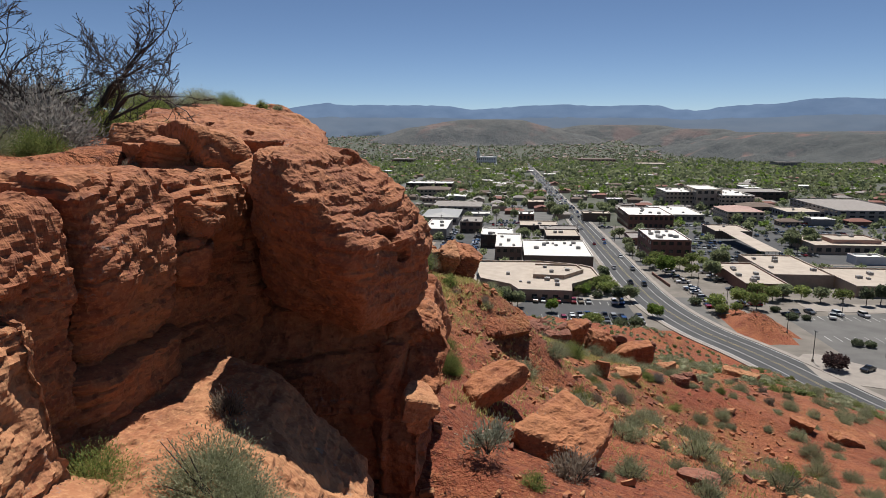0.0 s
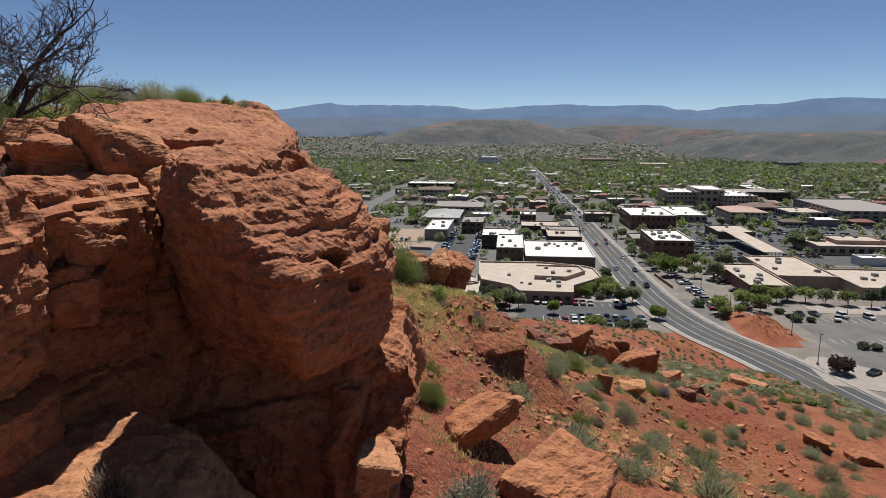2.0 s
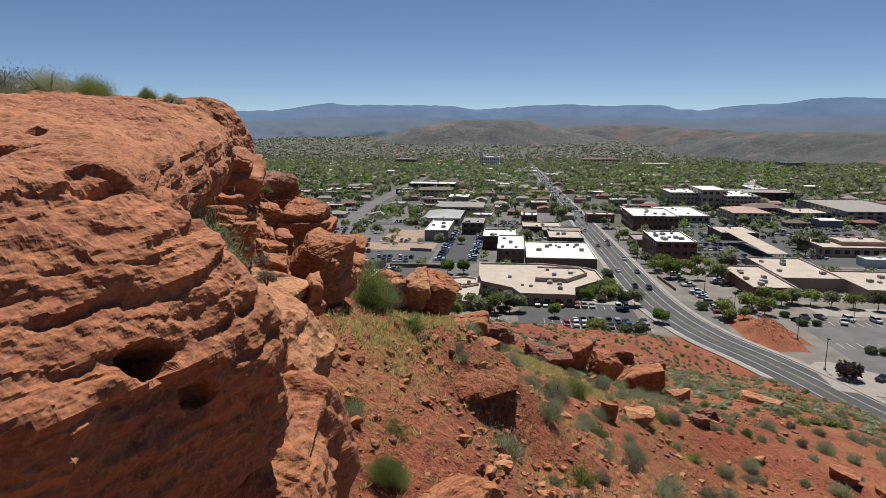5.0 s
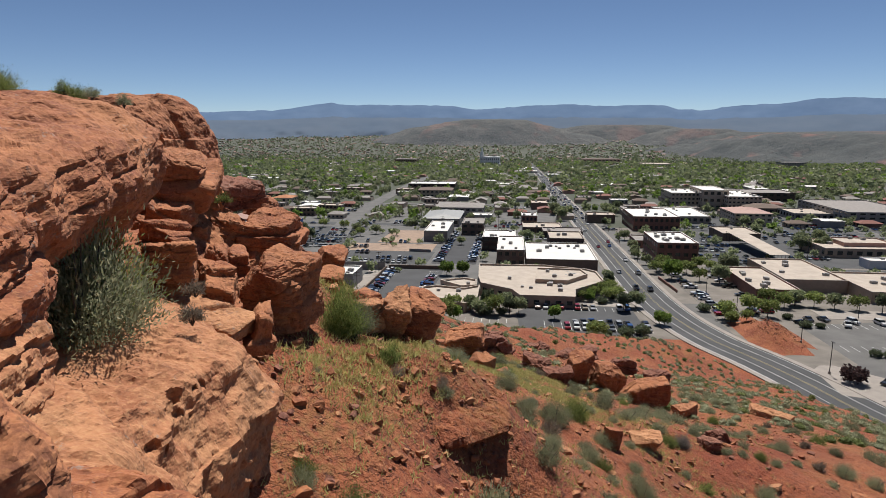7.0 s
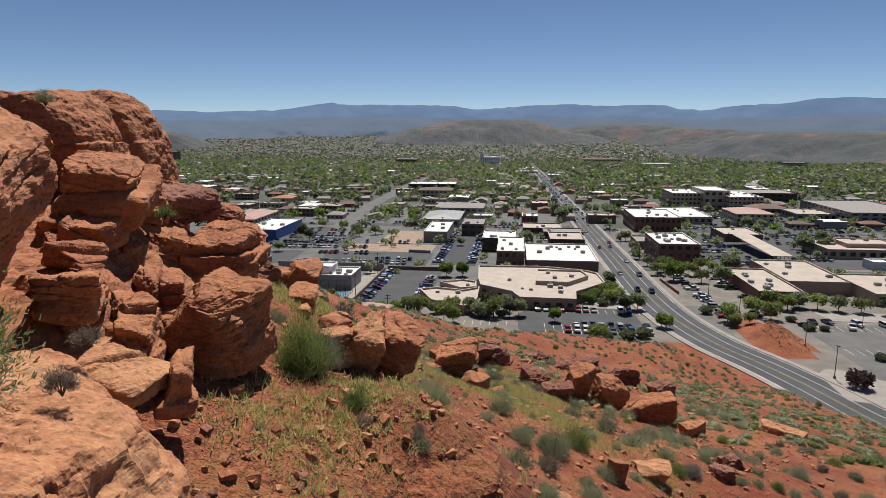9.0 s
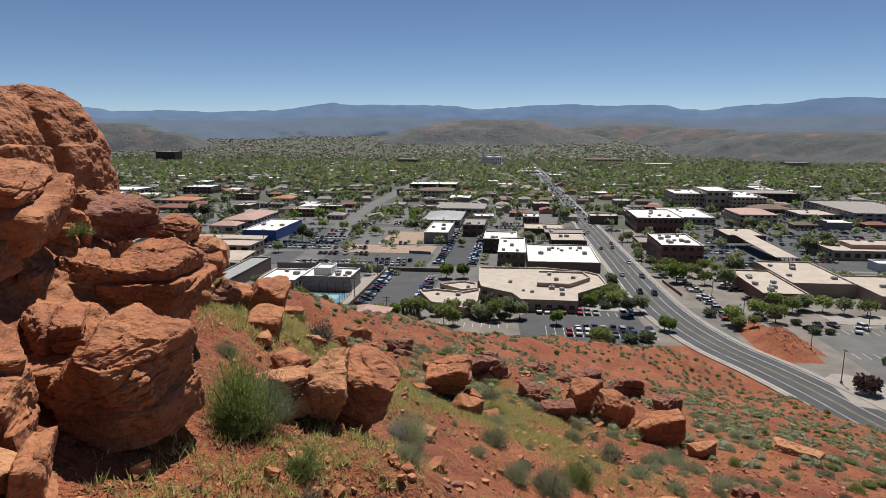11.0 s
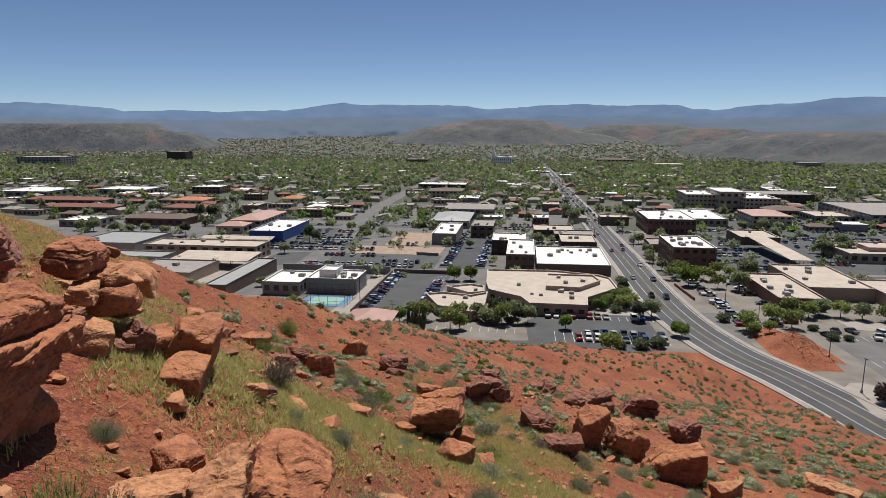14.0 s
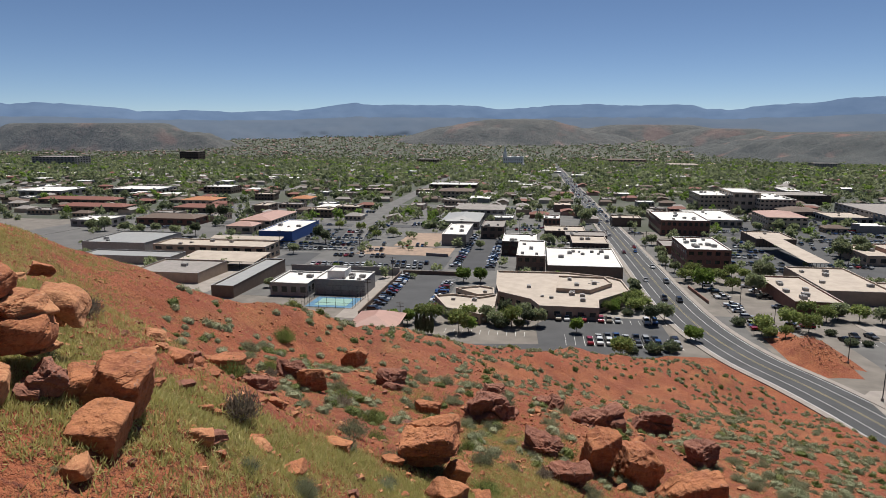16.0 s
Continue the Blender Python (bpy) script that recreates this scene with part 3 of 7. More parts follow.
hewn("rock_ledge", "broad sandstone ledge with a pitted face", ROCK_PALE, 24,
     [(47.6, (-6.0, 13.6), (-3.0, 14.4), (-3.4, 17.8), (-6.0, 20.2)), (49.6, (-6.0, 13.6), (-2.95, 14.4), (-3.35, 18.2), (-6.0, 20.2)), (50.8, (-6.0, 13.7), (-3.0, 14.4), (-3.05, 18.4), (-6.0, 20.2)), (51.75, (-6.0, 13.9), (-3.6, 14.6), (-3.6, 18.3), (-6.0, 20.2))],
     (-0.26, -0.10), n=130, round_=14, bulge=0.10, rough=0.02, strata=0.05, layers=3.4, cracks=0.006, blocks=5, joint=0.03, holes=[(-3.35 + 0.35 * math.sin(3.1 * k), 14.9 + 0.13 * k, 51.25 + 0.18 * math.cos(5.3 * k), 0.05 + 0.02 * (k % 3), 0.10) for k in range(16)])
hewn("rock_slab", "pale tilted sandstone slab below the beds", ROCK_PALE, 25,
     [(49.0, (-4.0, 11.9), (-2.0, 12.2), (-2.4, 14.5), (-4.2, 14.5)), (51.2, (-4.0, 12.0), (-2.1, 12.3), (-2.6, 14.5), (-4.2, 14.5)), (51.9, (-4.0, 12.1), (-2.6, 12.4), (-3.1, 14.3), (-4.2, 14.5))],
     (-0.3, -0.1), n=70, bulge=0.1, rough=0.03, strata=0.04, layers=4, blocks=2)
hewn("cliff_block", "tall sandstone block closing the cliff", ROCK, 26,
     [(51.4, (-13.5, 27.0), (-9.6, 28.0), (-9.4, 31.2), (-13.5, 32)), (53.4, (-13.5, 26.8), (-9.85, 27.6), (-9.7, 31.0), (-13.5, 32)), (54.9, (-13.5, 26.4), (-10.2, 27.0), (-10.0, 30.8), (-13.5, 32)), (55.9, (-13.5, 26.2), (-10.9, 26.7), (-10.4, 30.4), (-13.5, 32))],
     (0.0, 0.0), n=90, round_=9, bulge=0.16, rough=0.03, strata=0.02, layers=3, cracks=0.006, blocks=2)
hewn("cliff_block", "low sandstone shelf beneath the tumbled boulders", ROCK, 27,
     [(49.5, (-10.0, 19.5), (-5.4, 19.6), (-6.2, 28.5), (-11, 29)), (51.4, (-10.0, 19.5), (-5.8, 19.8), (-6.9, 28.3), (-11, 29)), (52.7, (-10.0, 20.0), (-7.3, 20.4), (-8.6, 27.8), (-11, 29))],
     (-0.25, 0.02), n=80, bulge=0.35, rough=0.03, strata=0.05, layers=3, blocks=22)
hewn("soil_bluff", "small undercut bluff of dark red earth", SOIL, 28,
     [(45.2, (-0.9, 23.2), (0.3, 24.7), (0.4, 26.0), (-2.2, 25.0)), (46.9, (-0.9, 22.9), (0.45, 24.5), (0.5, 26.0), (-2.2, 25.0)), (47.55, (-0.65, 22.25), (0.95, 24.0), (0.6, 26.0), (-2.2, 25.0)), (47.75, (-0.8, 22.5), (0.6, 24.2), (0.3, 26.0), (-2.2, 25.0))],
     (-0.2, 0.0), n=50, round_=18, bulge=0.1, rough=0.02, strata=0.02, layers=3)
PILE = "boulders tumbled below the cliff"
for k, (at, size, turn, mat) in enumerate([
        ((-4.69, 23.28, 51.06), (1.90, 2.10, 2.08), (8, 10, -14), ROCK),
        ((-6.55, 27.3, 51.6), (1.75, 2.7, 1.95), (10, 12, 14), ROCK),
        ((-7.43, 26.27, 51.97), (1.55, 1.60, 1.28), (6, 10, 30), ROCK),
        ((-8.18, 28.84, 52.72), (1.69, 2.00, 1.24), (6, 4, 40), ROCK_DARK),
        ((-8.16, 25.01, 53.77), (1.47, 2.40, 1.04), (4, 6, 20), ROCK),
        ((-7.64, 23.80, 52.81), (1.04, 1.20, 0.72), (6, 8, 15), ROCK),
        ((-6.31, 21.07, 52.30), (1.20, 1.60, 0.93), (4, 0, 30), ROCK),
        ((-6.95, 22.30, 52.56), (0.89, 1.20, 0.54), (8, 5, 60), ROCK),
        ((-5.83, 20.63, 51.34), (1.83, 1.50, 0.60), (4, 4, -6), ROCK_PALE),
        ((-5.84, 21.85, 51.66), (0.83, 1.30, 0.88), (0, 10, 40), ROCK),
        ((-5.41, 21.40, 51.33), (0.85, 1.20, 1.06), (8, 4, 20), ROCK),
        ((-6.34, 23.75, 51.50), (0.83, 1.30, 0.91), (10, 6, 50), ROCK),
        ((-4.09, 20.28, 51.01), (0.51, 0.90, 0.99), (4, 12, 30), ROCK),
        ((-6.20, 23.30, 51.00), (0.90, 1.20, 0.62), (0, 6, 10), ROCK),
        ((-4.84, 19.86, 51.26), (1.44, 1.10, 0.45), (4, 6, -8), ROCK_PALE),
        ((-6.70, 21.45, 51.53), (1.25, 1.30, 0.45), (4, 8, 10), ROCK),
        ((-8.48, 23.76, 52.54), (0.69, 1.80, 0.85), (4, 8, 30), ROCK),
        ((-7.66, 25.09, 52.01), (0.66, 1.40, 0.88), (4, 8, 20), ROCK),
        ((-8.59, 26.67, 52.80), (1.26, 1.60, 0.59), (0, 8, 40), ROCK),
        ((-3.55, 26.62, 49.48), (1.21, 1.00, 0.84), (0, 6, 14), ROCK_PALE),
        ((-2.69, 27.03, 49.20), (0.94, 1.50, 1.91), (24, 10, 12), ROCK_PALE),
        ((-2.2, 27.9, 48.8), (1.0, 2.0, 1.9), (14, 24, 8), ROCK),
        ((-3.61, 27.58, 49.60), (0.77, 0.90, 0.59), (4, 0, 40), ROCK),
        ((-7.42, 26.74, 50.96), (0.67, 0.80, 0.62), (20, 0, 30), ROCK),
        ((-1.87, 45.92, 41.88), (2.47, 2.20, 1.77), (4, -6, 6), ROCK),
        ((-8.47, 33.20, 51.26), (1.30, 1.20, 0.64), (4, 8, -10), ROCK_PALE),
        ((-9.15, 35.10, 50.73), (1.08, 1.20, 0.73), (0, 6, 20), ROCK_PALE),
        ((-8.34, 33.06, 50.79), (1.01, 1.10, 0.63), (6, 4, 30), ROCK),
        ((-8.46, 33.42, 50.26), (0.97, 1.00, 0.50), (0, 10, -10), ROCK_PALE),
        ((-8.85, 32.55, 51.87), (0.81, 1.30, 0.71), (0, 4, 10), ROCK),
        ((-8.33, 31.92, 51.14), (0.67, 1.00, 0.53), (0, 10, 30), ROCK_PALE),
        ((-11.41, 37.34, 51.02), (0.73, 0.80, 0.52), (0, 24, 50), ROCK),
        ((-1.5, 9.95, 50.3), (0.55, 0.6, 0.75), (6, 10, 20), ROCK_PALE), ((-2.1, 12.2, 51.75), (0.7, 0.9, 0.5), (0, 14, 20), ROCK),
        ((-4.6, 9.0, 53.7), (0.6, 0.8, 0.5), (0, 14, 10), ROCK),
        ((-4.75, 8.75, 53.1), (0.6, 0.6, 0.7), (0, 10, 30), ROCK), ((-6.7, 11.4, 54.65), (1.1, 0.9, 0.6), (0, 6, 20), ROCK), ((-5.6, 10.4, 54.5), (1.6, 1.2, 0.5), (0, 4, 50), ROCK), ((-5.4, 12.0, 54.6), (1.8, 1.4, 0.5), (0, 4, 15), ROCK)]):
    big = max(size)
    rock("boulder", "angular red sandstone boulder in a tumbled pile", at, size, turn, 100 + k, mat, PILE, n=int(np.clip(27 * big, 22, 64)), cuts=9, rough=0.04, strata=0.05, layers=3.5, low=0.80, blocks=2, sharp=18, ledges=0.16 if big > 1.2 else 0.0)
SLOPE = "boulders on the slope"
for k, (x, y, up, size, turn, mat) in enumerate([
        (6.17, 56.88, 1.18, (1.81, 1.90, 3.27), (8, 6, 20), ROCK),
        (8.45, 57.42, 1.04, (3.28, 2.40, 2.89), (0, 24, 25), ROCK),
        (10.94, 54.87, 0.89, (3.33, 2.40, 2.47), (0, -8, 8), ROCK),
        (14.30, 65.99, 0.82, (2.85, 2.00, 2.27), (0, 6, 40), ROCK_DARK),
        (-0.91, 63.60, 0.83, (3.62, 2.40, 2.30), (0, 14, 30), ROCK_DARK),
        (-0.70, 68.07, 0.69, (1.64, 1.60, 1.91), (10, 20, 20), ROCK_DARK),
        (7.21, 67.79, 0.86, (4.23, 3.00, 2.40), (10, 0, 30), ROCK_DARK),
        (21.34, 57.89, 0.25, (3.20, 1.90, 0.80), (0, 6, -24), ROCK_PALE),
        (3.59, 71.49, 0.65, (2.08, 1.80, 1.80), (0, 0, 50), ROCK_DARK),
        (-8.12, 65.44, 0.61, (2.20, 1.80, 1.68), (0, 10, 70), ROCK_DARK),
        (12.94, 78.19, 0.91, (3.63, 2.20, 2.54), (0, 10, 10), ROCK_DARK),
        (-6.52, 33.45, 0.60, (1.10, 1.60, 1.67), (6, 14, 10), ROCK),
        (-7.22, 33.19, 0.32, (0.74, 1.00, 0.88), (6, 4, 30), ROCK),
        (-6.12, 32.23, 0.30, (0.94, 1.10, 0.83), (10, 12, 20), ROCK),
        (-7.54, 32.64, 0.32, (0.59, 0.80, 0.88), (0, 10, 40), ROCK_DARK),
        (-7.85, 31.38, 0.32, (0.98, 1.20, 0.88), (0, 18, 20), ROCK_PALE),
        (-5.68, 30.99, 0.15, (0.51, 0.60, 0.43), (0, 8, 0), ROCK_PALE),
        (-10.15, 44.53, 0.39, (1.68, 1.60, 1.08), (0, 10, 10), ROCK),
        (-9.95, 41.20, 0.27, (0.98, 1.40, 0.76), (0, 20, 60), ROCK),
        (-12.00, 59.40, 0.62, (2.00, 1.20, 1.71), (0, 0, 40), ROCK),
        (-14.18, 61.77, 0.51, (2.32, 1.30, 1.43), (10, 0, 0), ROCK_DARK),
        (-0.64, 42.07, 0.41, (1.30, 1.10, 1.14), (10, 20, 40), ROCK),
        (2.95, 56.71, 0.48, (2.32, 1.60, 1.35), (0, 10, 0), ROCK_DARK),
        (4.21, 51.91, 0.50, (2.01, 1.50, 1.39), (10, -14, 20), ROCK_DARK),
        (-14.85, 79.09, 0.85, (2.81, 1.40, 2.37), (0, 0, 60), ROCK),
        (-9.67, 46.59, 0.44, (1.74, 1.40, 1.23), (4, 20, 30), ROCK_DARK),
        (-5.03, 56.04, 0.26, (1.33, 1.20, 0.73), (0, 0, 10), ROCK_DARK),
        (-4.72, 62.13, 0.38, (1.82, 1.40, 1.07), (0, 0, 20), ROCK),
        (-0.35, 15.6, 0.62, (1.75, 1.15, 0.55), (12, -20, 28), ROCK),
        (1.25, 13.8, 0.2, (1.8, 2.6, 1.15), (6, 18, -32), ROCK),
        (17.85, 37.89, 0.3, (1.5, 1.2, 0.9), (0, 8, -30), ROCK),
        (19.83, 36.94, 0.3, (1.5, 1.3, 0.8), (0, 10, 10), ROCK),
        (13.48, 53.19, 0.39, (1.76, 1.20, 1.07), (0, 0, 20), ROCK_PALE),
        (12.25, 42.36, 0.46, (1.17, 1.10, 1.29), (0, 14, 30), ROCK_DARK),
        (5.54, 35.45, 0.37, (0.95, 0.70, 1.04), (0, 14, 30), ROCK),
        (7.39, 37.37, 0.25, (1.51, 1.20, 0.69), (0, 0, -10), ROCK_PALE),
        (11.09, 40.00, 0.33, (1.09, 0.90, 0.90), (0, 0, -10), ROCK_DARK),
        (-0.82, 45.45, 0.48, (0.93, 0.90, 1.32), (10, 30, 20), ROCK),
        ]):
    rock("boulder", "weathered red sandstone boulder lying on the slope", (x, y, float(ground_z(x, y, False)[0]) + 0.7 * up), size, turn, 200 + k, mat, SLOPE, n=28, cuts=14, rough=0.12 if mat is ROCK_DARK else 0.035, strata=0.025, layers=3, low=0.66, blocks=6 if mat is ROCK_DARK else 0, sharp=48)

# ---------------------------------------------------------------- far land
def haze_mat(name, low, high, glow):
    """Bare ranges as a plain backdrop: the haze of miles of air is painted in as bluish colour and emission."""
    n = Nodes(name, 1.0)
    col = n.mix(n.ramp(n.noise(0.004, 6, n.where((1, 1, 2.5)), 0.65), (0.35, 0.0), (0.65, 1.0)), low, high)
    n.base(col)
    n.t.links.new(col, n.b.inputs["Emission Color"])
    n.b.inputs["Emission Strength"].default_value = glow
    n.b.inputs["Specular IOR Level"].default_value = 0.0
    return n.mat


def scrub(name, a, b, red=0.0):
    n = Nodes(name, 0.97)
    col = n.mix(n.ramp(n.noise(0.012, 6, rough=0.65), (0.38, 0.0), (0.62, 1.0)), a, b)
    col = n.mix(n.ramp(n.noise(0.12, 5, rough=0.75), (0.46, 0.0), (0.56, 0.85)), col, (0.035, 0.04, 0.026))
    if red:
        col = n.mix(n.ramp(n.noise(0.004, 4), (0.56, 0.0), (0.64, red)), col, (0.26, 0.11, 0.075))
    n.base(col)
    # faint bluish emission stands in for distance haze over the hills
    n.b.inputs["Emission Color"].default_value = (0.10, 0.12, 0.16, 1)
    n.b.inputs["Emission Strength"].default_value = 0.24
    n.bump(n.noise(0.03, 7, rough=0.75), 1.0, 14.0)
    return n.mat


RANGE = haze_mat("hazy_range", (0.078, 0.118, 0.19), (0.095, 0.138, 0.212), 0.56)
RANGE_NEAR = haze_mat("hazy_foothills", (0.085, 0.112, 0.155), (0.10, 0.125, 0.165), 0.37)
HILL_MAT = scrub("hazy_scrub_hill", (0.060, 0.058, 0.046), (0.115, 0.100, 0.080), 0.35)
MESA_MAT = scrub("hazy_mesa_scrub", (0.045, 0.046, 0.034), (0.075, 0.07, 0.052), 0.8)


def landform(name, label, x0, x1, y0, y1, nx, ny, height, mat):
    xs, ys = np.linspace(x0, x1, nx), np.linspace(y0, y1, ny)
    ax, ay = (a.ravel() for a in np.meshgrid(xs, ys))
    i = np.arange(nx * ny).reshape(ny, nx)
    q = np.stack([i[:-1, :-1], i[:-1, 1:], i[1:, 1:], i[1:, :-1]], -1).reshape(-1, 4)
    ob = new(name, mesh_np(name, np.stack([ax, ay, height(ax, ay)], 1), q, mat, shade=True))
    return tagged(ob, label, "hill", kind="structure")


def ridge(cx, cy, top, rx, ry, seed, flat=0.0):
    """A weathered hill: an oval rise with gullies, flat on top where flat > 0."""
    def height(x, y):
        d = np.sqrt(((x - cx) / rx) ** 2 + ((y - cy) / ry) ** 2)
        p = np.stack([x / 190, y / 190, 0 * x], 1)
        d = d + 0.16 * fbm(p, 4, seed)
        s = smooth(1.0, flat, d)
        return town_z(y) - 12 + (top + 12 - town_z(y)) * s + 12 * np.abs(fbm(p * 2.2, 5, seed + 3, 0.6)) * np.clip(s * 2, 0, 1) * np.clip(2.2 - 2 * s, 0.25, 1)
    return height


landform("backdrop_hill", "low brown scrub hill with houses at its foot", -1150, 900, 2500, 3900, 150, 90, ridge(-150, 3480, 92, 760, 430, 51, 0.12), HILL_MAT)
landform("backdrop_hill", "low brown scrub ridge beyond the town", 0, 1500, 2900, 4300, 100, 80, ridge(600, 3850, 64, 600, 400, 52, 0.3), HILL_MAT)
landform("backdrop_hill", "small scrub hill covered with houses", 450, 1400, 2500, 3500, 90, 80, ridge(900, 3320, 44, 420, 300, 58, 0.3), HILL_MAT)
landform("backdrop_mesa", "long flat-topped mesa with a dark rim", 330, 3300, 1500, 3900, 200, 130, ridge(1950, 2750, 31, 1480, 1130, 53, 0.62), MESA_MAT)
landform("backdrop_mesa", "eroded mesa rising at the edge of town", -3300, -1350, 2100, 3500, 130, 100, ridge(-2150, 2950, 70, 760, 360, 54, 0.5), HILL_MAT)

# skyline of the far range: bearing in degrees right of +y, and height above the eye's level as a slope
SKYLINE = [(-62, .033), (-50, .033), (-47, .035), (-44.5, .031), (-43, .034), (-41.5, .0275), (-40, .031), (-36.5, .0275), (-34, .0245), (-33, .0205), (-29, .0225),
           (-26, .0205), (-20.5, .0235), (-18, .030), (-15.7, .0350), (-14.6, .0318), (-7.6, .0318), (-5, .030), (-3.4, .0256), (-2, .0265), (1.5, .031),
           (5, .0325), (7, .030), (12.4, .0305), (13.5, .0245), (15.6, .0225), (17.5, .028), (19, .0298), (21.2, .0305), (23.2, .036), (25.2, .0375), (27.5, .035), (31, .034), (38, .031), (60, .03)]


def far_range(name, label, radius, depth, share, seed, mat, rough):
    """A mountain wall round the south: its crest follows the skyline, its flanks run out in spurs."""
    az = np.radians(np.linspace(-62, 60, 500))
    up = np.linspace(0, 1, 16)
    a, u = (v.ravel() for v in np.meshgrid(az, up))
    crest = np.interp(np.degrees(a), *zip(*SKYLINE)) * share
    p = np.stack([a * 34, u * 2.5, 0 * a], 1)
    r = radius - depth * (1 - u) * (0.9 + 0.2 * fbm(p, 4, seed))
    z = 55 + radius * (crest - 0.012) * u ** 1.35 + 0.012 * radius * u - 75 * (1 - u) ** 1.5
    z = z + rough * fbm(p * 2.3, 4, seed + 4) * u * (1 - u) * 4 * 9
    z = z + radius * 0.0012 * fbm(p * np.array([3.0, 0, 0]), 4, seed + 8) * (u > 0.93)
    i = np.arange(a.size).reshape(16, 500)
    q = np.stack([i[:-1, :-1], i[:-1, 1:], i[1:, 1:], i[1:, :-1]], -1).reshape(-1, 4)
    ob = new(name, mesh_np(name, np.stack([r * np.sin(a), r * np.cos(a), z], 1), q, mat, shade=True))
    tagged(ob, label, "mountains", kind="structure")


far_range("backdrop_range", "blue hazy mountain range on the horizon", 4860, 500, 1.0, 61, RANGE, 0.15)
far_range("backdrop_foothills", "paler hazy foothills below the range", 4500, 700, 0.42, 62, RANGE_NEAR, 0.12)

# ---------------------------------------------------------------- town: streets and lots
ASPH = asphalt("asphalt", (0.066, 0.067, 0.071))
ASPH_OLD = asphalt("old_asphalt", (0.135, 0.13, 0.125))
ASPH_NEW = asphalt("new_asphalt", (0.05, 0.051, 0.056))
CONCRETE = plain("concrete", (0.34, 0.30, 0.265), 0.9, 0.15, 0.3)
PAINT = plain("road_paint", (0.72, 0.72, 0.70), 0.7, 0.12, 1.0, 0)
PAINT_YELLOW = plain("yellow_road_paint", (0.50, 0.40, 0.16), 0.7, 0.12, 1.0, 0)
SAND = plain("tan_gravel", (0.38, 0.27, 0.20), 0.95, 0.2, 0.4)


def slab(shape, outline, lift, thick=0.5):
    """A flat piece that follows the fall of the valley."""
    n = len(outline)
    v = [(x, y, float(town_z(y)) + lift - thick) for x, y in outline] + [(x, y, float(town_z(y)) + lift) for x, y in outline]
    shape.add(v, [tuple(reversed(range(n))), tuple(range(n, 2 * n))] + [(i, (i + 1) % n, n + (i + 1) % n, n + i) for i in range(n)])


def paved(name, label, outline, mat, lift, category="pavement"):
    s = Shape()
    slab(s, outline, lift)
    return tagged(new(name, s.mesh(name, mat)), label, category, kind="structure")


def rect(x0, x1, y0, y1):
    return [(x0, y0), (x1, y0), (x1, y1), (x0, y1)]


def ribbon(name, label, line, half, mat, lift, category="road", shift=0.0, thick=0.5):
    """A strip of even width along a line."""
    p = np.array(line, float)
    d = np.gradient(p, axis=0)
    d /= np.linalg.norm(d, axis=1)[:, None]
    n = np.stack([d[:, 1], -d[:, 0]], 1)
    s = Shape()
    a, b = p + n * (shift - half), p + n * (shift + half)
    v, k = [], len(p)
    for q, dz in ((a, 0), (b, 0), (a, -thick), (b, -thick)):
        v += [(x, y, float(town_z(y)) + lift + dz) for x, y in q]
    f = []
    for i in range(k - 1):
        f += [(i, k + i, k + i + 1, i + 1), (i, i + 1, 2 * k + i + 1, 2 * k + i), (k + i, 3 * k + i, 3 * k + i + 1, k + i + 1)]
    s.add(v, f)
    ob = new(name, s.mesh(name, mat))
    return tagged(ob, label, category, kind="structure")


def bend(pts, step=4.0):
    """A smooth line through a few points."""
    p = np.array(pts, float)
    t = np.concatenate([[0], np.cumsum(np.linalg.norm(np.diff(p, axis=0), axis=1))])
    m = np.gradient(p, t, axis=0)
    out = []
    for i in range(len(p) - 1):
        h = t[i + 1] - t[i]
        for u in np.arange(0, 1, step / h):
            out.append((2 * u ** 3 - 3 * u ** 2 + 1) * p[i] + (u ** 3 - 2 * u ** 2 + u) * h * m[i] + (3 * u ** 2 - 2 * u ** 3) * p[i + 1] + (u ** 3 - u ** 2) * h * m[i + 1])
    return np.array(out + [p[-1]])


MAIN = bend(ROAD + [(53.2, 470), (52.5, 700), (52, 1100), (51.5, 1760)], 5.0)
ribbon("road", "grey asphalt main street running through the town", MAIN, 7.2, ASPH, 0.10)
for side in (-1, 1):
    ribbon("kerb", "pale concrete kerb and pavement beside the street", MAIN[MAIN[:, 1] > 120], 0.9, CONCRETE, 0.24, "kerb", side * 8.15)
for off, mat, wide in ((-6.9, PAINT, 0.10), (6.9, PAINT, 0.10), (-3.4, PAINT, 0.08), (3.4, PAINT, 0.08), (-0.25, PAINT_YELLOW, 0.05), (0.25, PAINT_YELLOW, 0.05)):
    ribbon("road_line", "painted line along the street", MAIN[MAIN[:, 1] < 900], wide, mat, 0.115, "road line", off, 0.02)
for y, x0, x1 in ((313.5, 62, 420), (452, 62, 520), (462, -230, 44), (622, -700, 44), (622, 62, 700), (800, -900, 44), (800, 62, 900), (985, -1000, 1000), (1170, -1200, 1200), (1360, -1300, 1300), (1560, -1500, 1500)):
    ribbon("road", "asphalt cross street", [(x0, y), ((x0 + x1) / 2, y), (x1, y)], 6.5 if y > 400 else 5.0, ASPH_OLD if y > 500 else ASPH, 0.13 if y < 900 else 0.2)
LEFT_STREET = [(-100, 300), (-107, 380), (-121, 470), (-138, 745), (-146, 1100), (-150, 1700)]
ribbon("road", "asphalt side street lined with trees", bend(LEFT_STREET, 20), 7.0, ASPH_OLD, 0.16)
